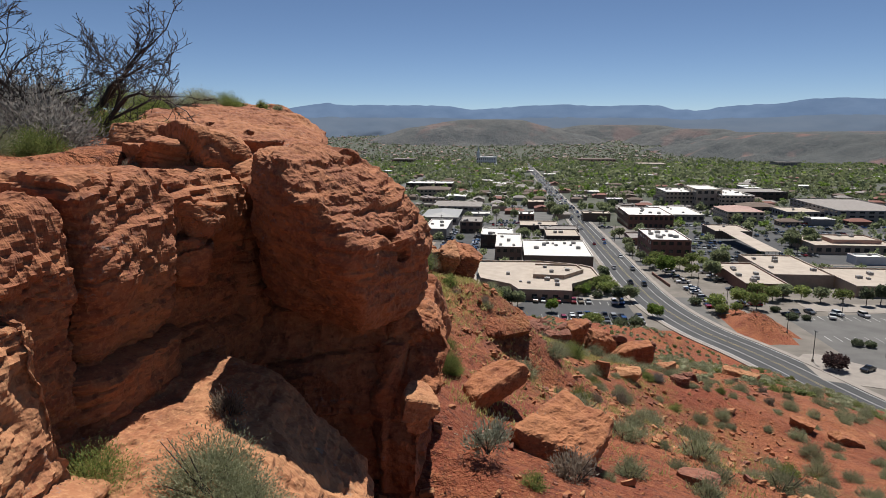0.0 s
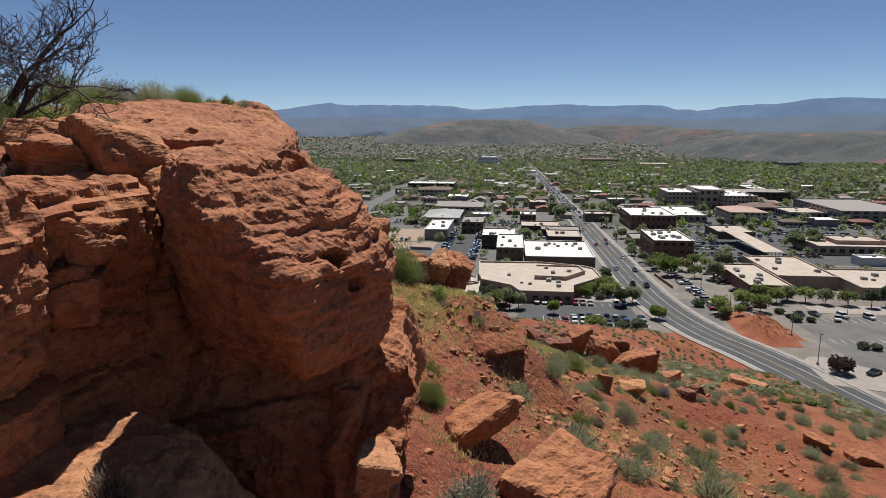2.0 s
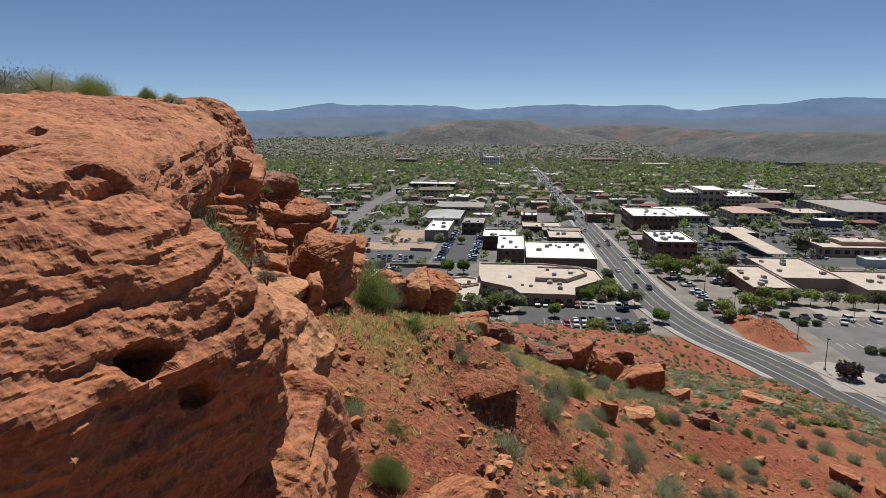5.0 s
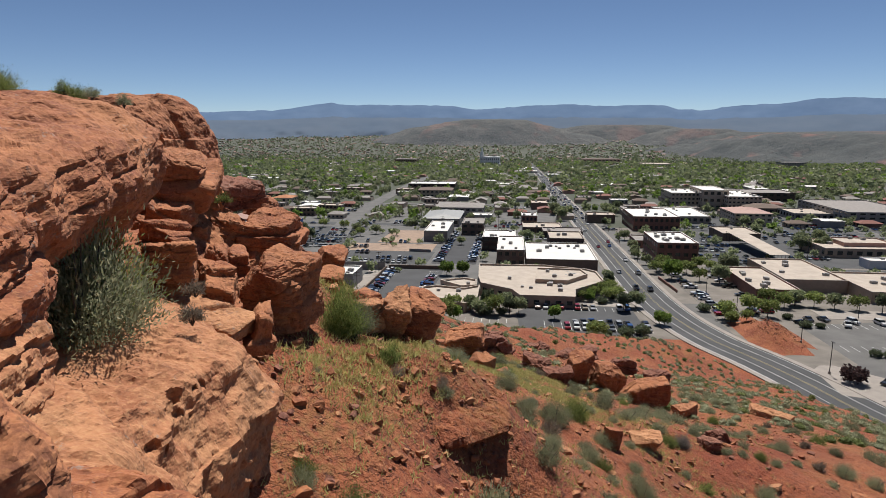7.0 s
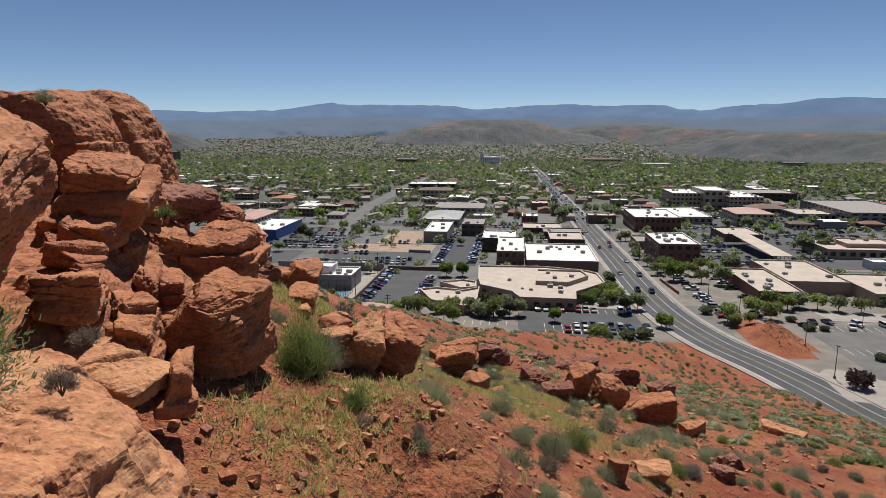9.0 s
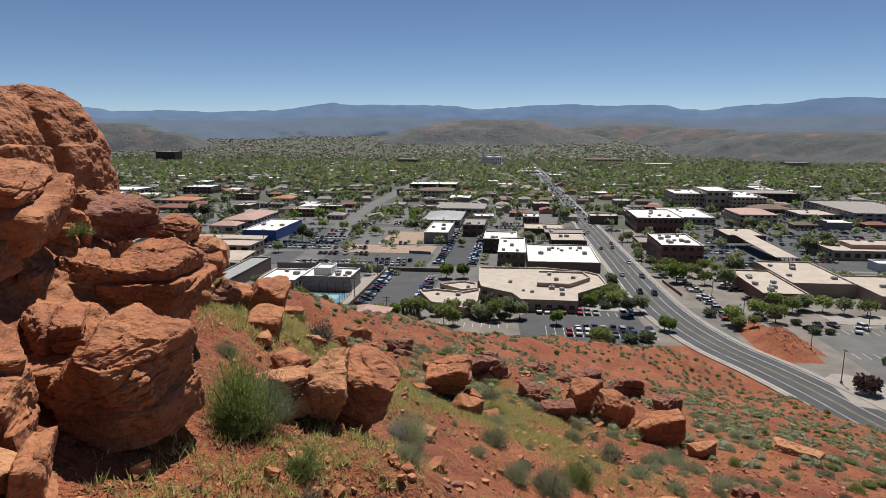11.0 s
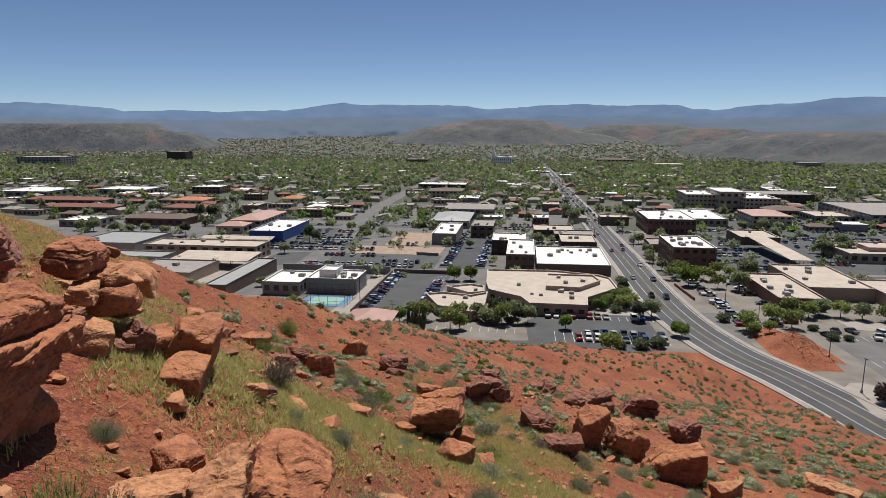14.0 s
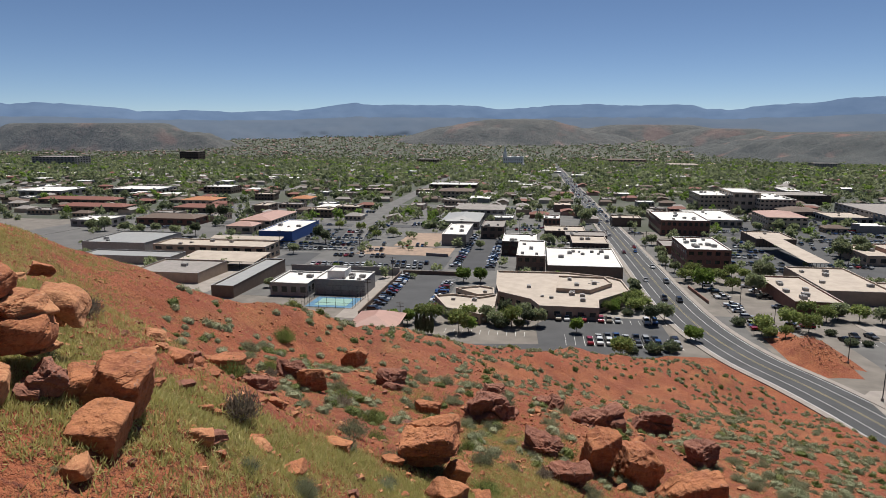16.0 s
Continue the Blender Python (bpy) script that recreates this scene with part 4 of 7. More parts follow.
for x, y0, y1 in ((-310, 380, 1800), (-480, 500, 1900), (-660, 600, 1900), (235, 330, 1800), (415, 420, 1900), (600, 560, 1900), (-860, 800, 1900)):
    ribbon("road", "asphalt residential street", [(x, y0), (x, (y0 + y1) / 2), (x, y1)], 5.5, ASPH_OLD, 0.18)

paved("pavement", "faded asphalt and concrete between the downtown buildings", rect(-330, 43, 248, 612), ASPH_OLD, 0.03)
paved("pavement", "faded asphalt between buildings and lots", rect(63, 300, 323, 612), ASPH_OLD, 0.03)
paved("verge", "worn grey asphalt and gravel beside the road", [(60, 200), (72, 186), (92, 186), (92, 244), (62, 244)], ASPH_OLD, 0.045)
paved("parking_lot", "dark asphalt car park below the hill", [(-27, 199), (4, 203), (3, 224), (9, 235.5), (43.5, 240), (43.5, 214), (40, 199), (30, 191), (5, 190)], ASPH, 0.09, "parking lot")
paved("parking_lot", "narrow dark asphalt car park", rect(-56, -30, 224, 297), ASPH, 0.09, "parking lot")
paved("alley", "pale concrete alley beside a wall", rect(-64, -57, 222, 300), CONCRETE, 0.08)
paved("parking_lot", "wide grey asphalt car park full of cars", rect(-128, -40, 308, 345), ASPH, 0.09, "parking lot")
paved("parking_lot", "tan gravel lot", rect(-92, -42, 346, 372), SAND, 0.12, "parking lot")
paved("parking_lot", "tan gravel yard behind the car park", rect(-78, -54, 376, 430), SAND, 0.12, "parking lot")
paved("parking_lot", "grey car park beside the side street", rect(-170, -96, 350, 445), ASPH, 0.07, "parking lot")
paved("parking_lot", "dark new asphalt strip of parking", rect(-38, -16, 312, 424), ASPH_NEW, 0.11, "parking lot")
paved("parking_lot", "small car park behind shops", rect(-5, 44, 350, 364), ASPH, 0.11, "parking lot")
paved("parking_lot", "car park beside a bending road", rect(70, 92, 222, 302), ASPH, 0.09, "parking lot")
paved("parking_lot", "wide grey car park with painted stalls", [(91, 160), (88, 176), (90, 217), (128, 227), (260, 232), (260, 140), (100, 140)], ASPH_OLD, 0.09, "parking lot")
paved("pavement", "pale concrete apron at a car park entrance", [(78, 158), (100, 150), (100, 165), (84, 181), (79, 175)], CONCRETE, 0.12)
paved("pavement", "pale concrete path to an office", rect(106, 190, 228, 240), CONCRETE, 0.10)
paved("parking_lot", "car park between low buildings", rect(95, 228, 324, 440), ASPH, 0.07, "parking lot")
paved("parking_lot", "car park in front of an office block", rect(112, 300, 458, 560), ASPH, 0.09, "parking lot")
paved("plaza", "paved terrace with steps and plants", rect(27, 44, 236, 262), CONCRETE, 0.10)
paved("yard", "dusty concrete yard between sheds", rect(-260, -125, 250, 330), CONCRETE, 0.06)
lines = Shape()
for x in np.arange(12, 46, 2.75):
    for y0 in (203.5, 209.0, 228.5):
        slab(lines, rect(x - 0.06, x + 0.06, y0, y0 + 5), 0.115, 0.02)
for y in np.arange(228, 294, 2.9):
    slab(lines, rect(-55.5, -50.5, y - 0.06, y + 0.06), 0.115, 0.02)
    slab(lines, rect(-36, -31, y - 0.06, y + 0.06), 0.115, 0.02)
for x in np.arange(-25, 2, 2.75):
    slab(lines, rect(x - 0.06, x + 0.06, 210, 215), 0.115, 0.02)
for y in np.arange(226, 300, 2.8):
    slab(lines, rect(71, 76, y - 0.06, y + 0.06), 0.115, 0.02)
    slab(lines, rect(86, 91, y - 0.06, y + 0.06), 0.115, 0.02)
for x in np.arange(96, 200, 2.9):
    for y0 in (164, 192, 216):
        slab(lines, rect(x - 0.07, x + 0.07, y0, y0 + 5.2), 0.115, 0.02)
tagged(new("parking_lines", lines.mesh("parking_lines", PAINT)), "white painted stall lines on the car parks", "road line", kind="stuff")

# ---------------------------------------------------------------- buildings
GLASS = plain("dark_window_glass", (0.025, 0.03, 0.035), 0.12, 0.1, 0.5, 0)
WALLS = {
    "tan": plain("tan_stucco", (0.504, 0.378, 0.280), 0.9, 0.12), "brown": plain("brown_stucco", (0.238, 0.168, 0.126), 0.9, 0.15),
    "brick": plain("red_brown_brick", (0.280, 0.133, 0.098), 0.9, 0.2, 1.2, 0.3), "grey": plain("grey_block", (0.378, 0.350, 0.329), 0.9, 0.12, 0.8),
    "white": plain("white_stucco", (0.800, 0.800, 0.800), 0.85, 0.08), "blue": plain("blue_paint", (0.049, 0.140, 0.462), 0.6, 0.1),
    "cream": plain("cream_stucco", (0.728, 0.588, 0.448), 0.9, 0.1), "stone": plain("beige_stone", (0.560, 0.462, 0.364), 0.9, 0.12),
    "dark": plain("dark_brick", (0.105, 0.070, 0.059), 0.9, 0.2, 1.0), "pink": plain("salmon_stucco", (0.630, 0.378, 0.294), 0.9, 0.12)}
ROOFS = {
    "white": plain("white_membrane_roof", (0.80, 0.78, 0.74), 0.8, 0.08, 0.25), "cream": plain("cream_membrane_roof", (0.52, 0.44, 0.365), 0.85, 0.14, 0.25),
    "grey": plain("grey_gravel_roof", (0.33, 0.30, 0.28), 0.95, 0.15, 0.4), "red": plain("red_tile_roof", (0.24, 0.085, 0.06), 0.85, 0.2, 1.0, 0.3),
    "brown": plain("brown_shingle_roof", (0.16, 0.11, 0.085), 0.9, 0.2, 1.0, 0.3), "orange": plain("orange_tile_roof", (0.48, 0.19, 0.075), 0.85, 0.15, 1.0, 0.3),
    "pink": plain("pink_metal_roof", (0.44, 0.25, 0.20), 0.6, 0.1, 0.4), "steel": plain("pale_metal_roof", (0.36, 0.36, 0.35), 0.5, 0.1, 0.4)}
METAL = plain("galvanised_metal", (0.36, 0.35, 0.34), 0.55, 0.2, 1.0, 0.1, 0.3)
DARK_METAL = plain("dark_metal", (0.045, 0.042, 0.04), 0.5, 0.2, 1.0, 0.1, 0.4)

pane_shape = Shape().box(-0.5, -0.06, -0.5, 0.5, 0.05, 0.5)
PANE = pane_shape.mesh("window", GLASS)
unit_shape = Shape().box(-1.0, -0.8, 0, 1.0, 0.8, 1.0).tube((0, 0, 1.0), (0, 0, 1.12), 0.6, 0.6, 10)
UNIT = unit_shape.mesh("roof_unit", METAL)


def building(name, label, x0, x1, y0, y1, h, wall, roof, floors=1, wins=6, side=0, units=3, parapet=0.5, seed=1, gable=0.0, overhang=0.0):
    """A house or hall with walls, a flat or hipped roof, windows to the street and plant on the roof."""
    r = random.Random(seed)
    base = float(town_z(y0))
    thing = new(name)
    thing.matrix_basis = pose((x0 + x1) / 2, (y0 + y1) / 2, base)
    tagged(thing, label, "building")
    w, d = (x1 - x0) / 2, (y1 - y0) / 2
    low = -3.0
    s = Shape()
    t = 0.35
    s.box(-w, -d, low, w, -d + t, h).box(-w, d - t, low, w, d, h).box(-w, -d + t, low, -w + t, d - t, h).box(w - t, -d + t, low, w, d - t, h)
    part("wall", s.mesh("wall", WALLS[wall]), thing)
    s = Shape()
    if gable:
        o = overhang + 0.5
        if w > d:
            k = w - d * 0.8
            v = [(-w - o, -d - o, h), (w + o, -d - o, h), (w + o, d + o, h), (-w - o, d + o, h), (-k, 0, h + gable), (k, 0, h + gable)]
        else:
            k = d - w * 0.8
            v = [(w + o, -d - o, h), (w + o, d + o, h), (-w - o, d + o, h), (-w - o, -d - o, h), (0, -k, h + gable), (0, k, h + gable)]
        s.add(v, [(0, 1, 5, 4), (1, 2, 5), (2, 3, 4, 5), (3, 0, 4), (3, 2, 1, 0)])
    elif overhang:
        s.box(-w - overhang, -d - overhang, h, w + overhang, d + overhang, h + 0.35)
    else:
        s.box(-w + t + 0.003, -d + t + 0.003, h - parapet - 0.3, w - t - 0.003, d - t - 0.003, h - parapet)
    part("roof", s.mesh("roof", ROOFS[roof]), thing)
    if not gable and not overhang:
        s = Shape()
        for a, b, c, e in ((-w - .06, -d - .06, w + .06, -d + t), (-w - .06, d - t, w + .06, d + .06), (-w - .06, -d + t, -w + t, d - t), (w - t, -d + t, w + .06, d - t)):
            s.box(a, b, h, c, e, h + 0.12)
        part("coping", s.mesh("coping", ROOFS[roof]), thing)
    storey = h / floors
    if wins:
        step = 2 * w / wins
        for f in range(floors):
            z = storey * (f + 0.52)
            for k in range(wins):
                part("window", PANE, thing, "", pose(-w + step * (k + 0.5), -d, z) @ Matrix.Diagonal((step * 0.55, 1, storey * 0.42, 1)))
        n = max(2, min(12, int(2 * d / max(step, 3.2))))
        gap = 2 * d / n
        for f in range(floors):
            for k in range(n if side else 0):
                part("window", PANE, thing, "", pose(side * w, -d + gap * (k + 0.5), storey * (f + 0.52), 0, 0, 90) @ Matrix.Diagonal((gap * 0.5, 1, storey * 0.42, 1)))
    top = h if overhang else h - parapet
    for k in range(0 if gable else units):
        m = pose(r.uniform(-0.75, 0.75) * w, r.uniform(-0.7, 0.75) * d, top + (0.35 if overhang else 0), 0, 0, r.choice((0, 90)))
        q = r.uniform(0.7, 1.3)
        part("roof_unit", UNIT, thing, "", m @ Matrix.Diagonal((q, q, q, 1)))
    return thing


def inset(outline, by):
    """The outline drawn in by an even width (points run anticlockwise)."""
    out, n = [], len(outline)
    for k in range(n):
        (ax, ay), (bx, by_), (cx_, cy_) = outline[k - 1], outline[k], outline[(k + 1) % n]
        e, f = Vector((bx - ax, by_ - ay)).normalized(), Vector((cx_ - bx, cy_ - by_)).normalized()
        m, o = Vector((-e.y, e.x)), Vector((-f.y, f.x))
        w = (m + o) / max(0.35, 1 + m.dot(o))
        out.append((bx + w.x * by, by_ + w.y * by))
    return out


def hall(name, label, outline, h, wall, roof, units=6, seed=1, glazed=True):
    """A low building of any plan with a parapet, coping, windows and roof plant."""
    q = random.Random(seed)
    area = sum(a[0] * b[1] - b[0] * a[1] for a, b in zip(outline, outline[1:] + outline[:1]))
    if area < 0:
        outline = outline[::-1]
    cx_, cy_ = sum(p[0] for p in outline) / len(outline), sum(p[1] for p in outline) / len(outline)
    base = float(town_z(min(p[1] for p in outline)))
    rim = [(x - cx_, y - cy_) for x, y in outline]
    thing = new(name)
    thing.matrix_basis = pose(cx_, cy_, base)
    tagged(thing, label, "building")
    n = len(rim)

    def ring(a, b, z0, z1):
        v = [(x, y, z) for z in (z0, z1) for x, y in a] + [(x, y, z) for z in (z0, z1) for x, y in b]
        f = []
        for k in range(n):
            m = (k + 1) % n
            f += [(k, m, n + m, n + k), (n + k, n + m, 3 * n + m, 3 * n + k), (2 * n + m, 2 * n + k, 3 * n + k, 3 * n + m), (m, k, 2 * n + k, 2 * n + m)]
        s = Shape()
        s.add(v, f)
        return s
    part("wall", ring(rim, inset(rim, 0.35), -2.5, h).mesh("wall", WALLS[wall]), thing)
    part("coping", ring(inset(rim, -0.08), inset(rim, 0.42), h, h + 0.14).mesh("coping", ROOFS[roof]), thing)
    inner = inset(rim, 0.36)
    part("roof", Shape().prism(inner, h - 0.85, h - 0.55).mesh("roof", ROOFS[roof]), thing)
    for k in range(n if glazed else 0):
        (ax, ay), (bx, by_) = rim[k], rim[(k + 1) % n]
        long_ = math.hypot(bx - ax, by_ - ay)
        if bx - ax < 0.2 * long_ and abs(bx - ax) > 0.35 * long_ or long_ < 5:
            continue
        turn = math.degrees(math.atan2(by_ - ay, bx - ax))
        count = int(long_ / 3.4)
        for m in range(count):
            u = (m + 0.5) / count
            part("window", PANE, thing, "", pose(ax + (bx - ax) * u, ay + (by_ - ay) * u, h * 0.45, 0, 0, turn) @ Matrix.Diagonal((1.9, 1, h * 0.34, 1)))
    for k in range(units):
        a, b = q.choice(inner), q.uniform(0.25, 0.72)
        m = pose(a[0] * b, a[1] * b, h - 0.55, 0, 0, q.choice((0, 90)))
        g = q.uniform(0.6, 1.1)
        part("roof_unit", UNIT, thing, "", m @ Matrix.Diagonal((g, g, g, 1)))
    return thing


hall("office_building", "tan civic building of uneven plan with a cream flat roof",
     [(-12, 260), (-13, 283), (15, 284), (32, 278), (36, 273.5), (37, 257), (24.6, 242), (23.7, 231.5), (4.3, 232), (1.4, 240), (-10.5, 249)], 4.4, "tan", "cream", 12, 1)
hall("roof_storey", "raised tan upper hall on a civic building's roof", [(11.5, 273.5), (29.6, 273.3), (31.4, 264), (22.5, 252), (10.4, 253)], 5.9, "tan", "cream", 3, 2, False)
hall("office_building", "low tan annexe with an angled cream roof", [(-33, 243), (-27, 246), (-16.6, 243), (-10.9, 248), (-10.9, 230), (-14.7, 221.5), (-26.7, 228)], 3.4, "tan", "cream", 3, 3)
hall("office_building", "small pale annexe beside a civic building", [(-27, 256), (-18, 261), (-12.8, 258), (-12.2, 249.5), (-18, 247.5)], 3.8, "cream", "cream", 1, 4)

TOWN = [
    # name, label, x0, x1, y0, y1, h, wall, roof, floors, windows, side, units
    ("shop_building", "long shop building with a bright white flat roof", 8, 40.5, 303, 347, 5.0, "brown", "white", 1, 0, 1, 9),
    ("office_building", "two-storey brown office with a white roof", -6, 7, 309, 349, 8.0, "brown", "white", 2, 4, -1, 4),
    ("office_building", "dark brick two-storey office with a white flat roof", -15, 3, 354, 379, 7.6, "dark", "white", 2, 4, -1, 3),
    ("shop_building", "dark brown shop with a cream flat roof", 22, 41, 366, 391, 5.8, "dark", "cream", 1, 8, 1, 3),
    ("office_building", "brown brick office with a grey flat roof", -31, -17, 413, 441, 7.6, "brown", "grey", 2, 3, 1, 4),
    ("warehouse", "grey block warehouse with a white roof", -51, -37, 382, 425, 6.6, "grey", "white", 1, 0, 1, 3),
    ("shop_building", "small red-fronted shop with a white roof", 8, 19.5, 484, 502, 5.4, "brick", "white", 1, 4, 0, 3),
    ("shop_building", "low shop row with a cream roof", 8, 33, 424, 446, 4.4, "dark", "cream", 1, 6, 0, 2),
    ("shop_building", "dark shop row on the street corner", 20, 44, 402, 418, 5.0, "dark", "grey", 1, 6, 1, 3),
    ("office_building", "three-storey brick office block with a white roof", 70, 89, 318, 352, 11.5, "brick", "white", 3, 5, -1, 9),
    ("shop_building", "low brick shop beside an office block", 70, 84, 372, 392, 4.5, "brick", "grey", 1, 4, -1, 1),
    ("office_building", "wide brick commercial building with a white roof", 82, 112, 446, 492, 10.0, "brick", "white", 2, 9, -1, 9),
    ("shop_building", "low hall with a white membrane roof", 115, 146, 494, 550, 5.5, "stone", "white", 1, 7, -1, 4),
    ("office_building", "four-storey beige office wing with rows of windows", 144, 176, 608, 650, 14.5, "stone", "white", 4, 9, -1, 5),
    ("office_building", "tall columned entrance block of an office", 168, 190, 596, 640, 18.0, "stone", "white", 3, 4, -1, 0),
    ("office_building", "beige four-storey office wing with a white roof", 186, 214, 584, 640, 13.5, "stone", "white", 4, 8, -1, 8),
    ("office_building", "octagonal-looking office with salmon roof edges", 160, 186, 486, 520, 9.0, "cream", "pink", 3, 6, -1, 0),
    ("shop_building", "low brown building with a flat overhanging roof", 128, 150, 408, 436, 4.6, "brown", "cream", 1, 0, -1, 1),
    ("shop_building", "wide low tan building with a stepped flat roof", 162, 205, 353, 384, 5.0, "tan", "cream", 1, 9, -1, 4),
    ("shop_building", "upper hall of a low tan building", 175, 200, 362, 380, 6.8, "pink", "cream", 1, 0, -1, 2),
    ("shop_building", "long low grey shop with a cream roof", 218, 262, 527, 560, 5.4, "grey", "cream", 1, 9, -1, 4),
    ("office_building", "cream-roofed office wing with brick ends", 92, 108, 252, 292, 4.4, "brick", "cream", 1, 0, -1, 6),
    ("office_building", "taller cream-roofed centre of an office", 108.5, 132, 268, 310, 5.2, "tan", "cream", 1, 0, -1, 5),
    ("office_building", "wide cream-roofed office wing behind trees", 132.5, 165, 252, 286, 4.4, "tan", "cream", 1, 6, 0, 5),
    ("shed", "small pale flat-roofed kiosk building", 168, 182, 323, 332, 4.0, "white", "white", 1, 0, -1, 1),
    ("sports_hall", "white-roofed hall beside a tennis court", -98, -83, 249, 269, 5.2, "grey", "white", 1, 4, 1, 2),
    ("sports_hall", "white-roofed hall with a dark glazed front", -82, -62, 254, 270, 6.0, "grey", "white", 1, 0, 1, 5),
    ("sports_hall", "raised white plant room on a hall roof", -78, -71, 258, 267, 8.6, "white", "white", 1, 0, 0, 0),
    ("motel_building", "long two-storey block building with a beige roof", -190, -130, 318, 336, 7.0, "tan", "cream", 2, 10, 1, 4),
    ("warehouse", "white-roofed warehouse with blue side walls", -162, -141, 382, 430, 6.0, "blue", "white", 1, 0, 1, 4),
    ("church", "beige hall with a low hipped roof", -194, -172, 424, 470, 7.0, "cream", "pink", 2, 4, 1, 0),
    ("church", "small beige porch building", -196, -178, 408, 423, 5.0, "cream", "pink", 1, 2, 1, 0),
    ("shed", "grey shed with a pale metal roof", -236, -200, 326, 362, 6.0, "grey", "steel", 1, 0, 1, 2),
    ("shed", "low shed with a blue-grey metal roof", -218, -170, 300, 314, 4.0, "grey", "steel", 1, 0, 1, 0),
    ("shed", "flat beige workshop at the foot of the hill", -166, -136, 264, 290, 4.4, "tan", "grey", 1, 0, 1, 1),
    ("shed", "long narrow shed with a pale metal roof", -119, -110, 243, 294, 4.6, "brown", "steel", 1, 0, 1, 0),
    ("shop_building", "dark brick building on the cross street", -128, -70, 797, 830, 9.0, "dark", "white", 2, 10, 1, 3),
    ("hotel", "beige brick hotel with a hipped roof", -102, -65, 700, 730, 8.0, "stone", "brown", 2, 8, 1, 0),
    ("school", "pale grey school wing with a gabled roof", -60, -22, 512, 545, 8.0, "grey", "grey", 2, 8, 1, 0),
    ("school", "grey block school wing with a metal roof", -62, -36, 455, 500, 5.5, "grey", "steel", 1, 5, 1, 0),
    ("parking_garage", "grey parking deck with open storeys", 246, 300, 505, 590, 9.0, "grey", "grey", 3, 8, -1, 0),
    ("shop_building", "brown-roofed shop with wide eaves", 196, 226, 560, 590, 6.0, "brown", "brown", 1, 6, -1, 0),
    ("office_building", "dark flat office among trees", 226, 285, 690, 730, 9.5, "dark", "grey", 2, 9, -1, 0),
    ("restaurant", "low building with a bright orange tiled roof", -332, -298, 586, 612, 4.5, "cream", "orange", 1, 5, 1, 0),
    ("restaurant", "small house with an orange tiled roof", -236, -216, 620, 640, 4.5, "cream", "orange", 1, 4, 1, 0),
    ("office_building", "dark two-storey office with a flat white roof", -380, -346, 718, 745, 8.0, "brown", "white", 2, 7, 1, 2),
    ("shop_building", "white-roofed shop hall behind a lot", -318, -292, 422, 445, 5.0, "grey", "white", 1, 4, 1, 2),
    ("shop_building", "dark shop with a flat brown roof", -280, -236, 440, 460, 5.0, "brick", "brown", 1, 6, 1, 0),
    ("motel_building", "low motel wing with a dark red roof", -400, -340, 512, 530, 4.5, "brown", "red", 1, 8, 1, 0),
    ("motel_building", "long motel wing with a faded red roof", -470, -390, 572, 590, 4.5, "brown", "red", 1, 9, 1, 0),
    ("motel_building", "motel wing with a red tiled roof", -300, -262, 520, 540, 4.5, "brown", "red", 1, 6, 1, 0),
    ("shop_building", "white-roofed commercial hall in the town", -560, -500, 640, 690, 6.5, "grey", "white", 1, 6, 1, 2),
    ("shop_building", "wide white-roofed shop hall by the road", -480, -420, 690, 730, 6.0, "grey", "white", 1, 8, 1, 2),
    ("office_building", "long five-storey office block far across town", -1270, -1150, 1500, 1560, 22.0, "grey", "grey", 4, 12, 1, 0),
    ("office_building", "dark glass office tower far across town", -1150, -1085, 1985, 2030, 30.0, "dark", "grey", 4, 8, 1, 0),
    ("office_building", "dark brick block beyond the trees", -330, -268, 1800, 1850, 15.0, "brown", "grey", 3, 10, 1, 0),
    ("hotel", "low red-roofed building on the far side", 215, 330, 2050, 2100, 12.0, "pink", "brown", 2, 10, -1, 0),
    ("office_building", "dark office with blue glass at the mesa's foot", 690, 750, 1760, 1800, 13.0, "grey", "grey", 3, 10, -1, 0),
    ("shop_building", "white-roofed supermarket far across town", 330, 400, 1700, 1760, 9.0, "cream", "cream", 1, 8, -1, 0),
]
for k, row in enumerate(TOWN):
    name, label, x0, x1, y0, y1, h, wall, roof, floors, wins, side, units = row
    hip = 0.0
    if roof in ("red", "brown", "orange", "pink") or name in ("church", "school"):
        hip = 2.2 if x1 - x0 > 12 else 1.4
    building(name, label, x0, x1, y0, y1, h, wall, roof, floors, wins, side, units, seed=k, gable=hip)

# ---------------------------------------------------------------- plants
SAGE = leaf("sage_leaves", [(0.20, 0.225, 0.125), (0.31, 0.33, 0.195), (0.43, 0.43, 0.275)])
GREEN = leaf("green_shrub_leaves", [(0.13, 0.18, 0.05), (0.23, 0.285, 0.085), (0.35, 0.38, 0.13)])
PALE = leaf("pale_shrub_leaves", [(0.253, 0.287, 0.196), (0.368, 0.391, 0.287), (0.483, 0.494, 0.391)])
DRY = leaf("dry_twigs", [(0.182, 0.140, 0.105), (0.266, 0.217, 0.168), (0.350, 0.294, 0.231)])
GREY = leaf("grey_dead_twigs", [(0.20, 0.185, 0.17), (0.31, 0.29, 0.265), (0.43, 0.41, 0.38)])
STRAW = leaf("dry_grass_blades", [(0.46, 0.46, 0.15), (0.60, 0.56, 0.21), (0.72, 0.63, 0.30)])
TREE_A = leaf("tree_leaves", [(0.19, 0.23, 0.11), (0.28, 0.32, 0.16), (0.37, 0.405, 0.22)], saturation=0.86)
TREE_B = leaf("lime_tree_leaves", [(0.103, 0.173, 0.031), (0.173, 0.259, 0.049), (0.252, 0.335, 0.086)])
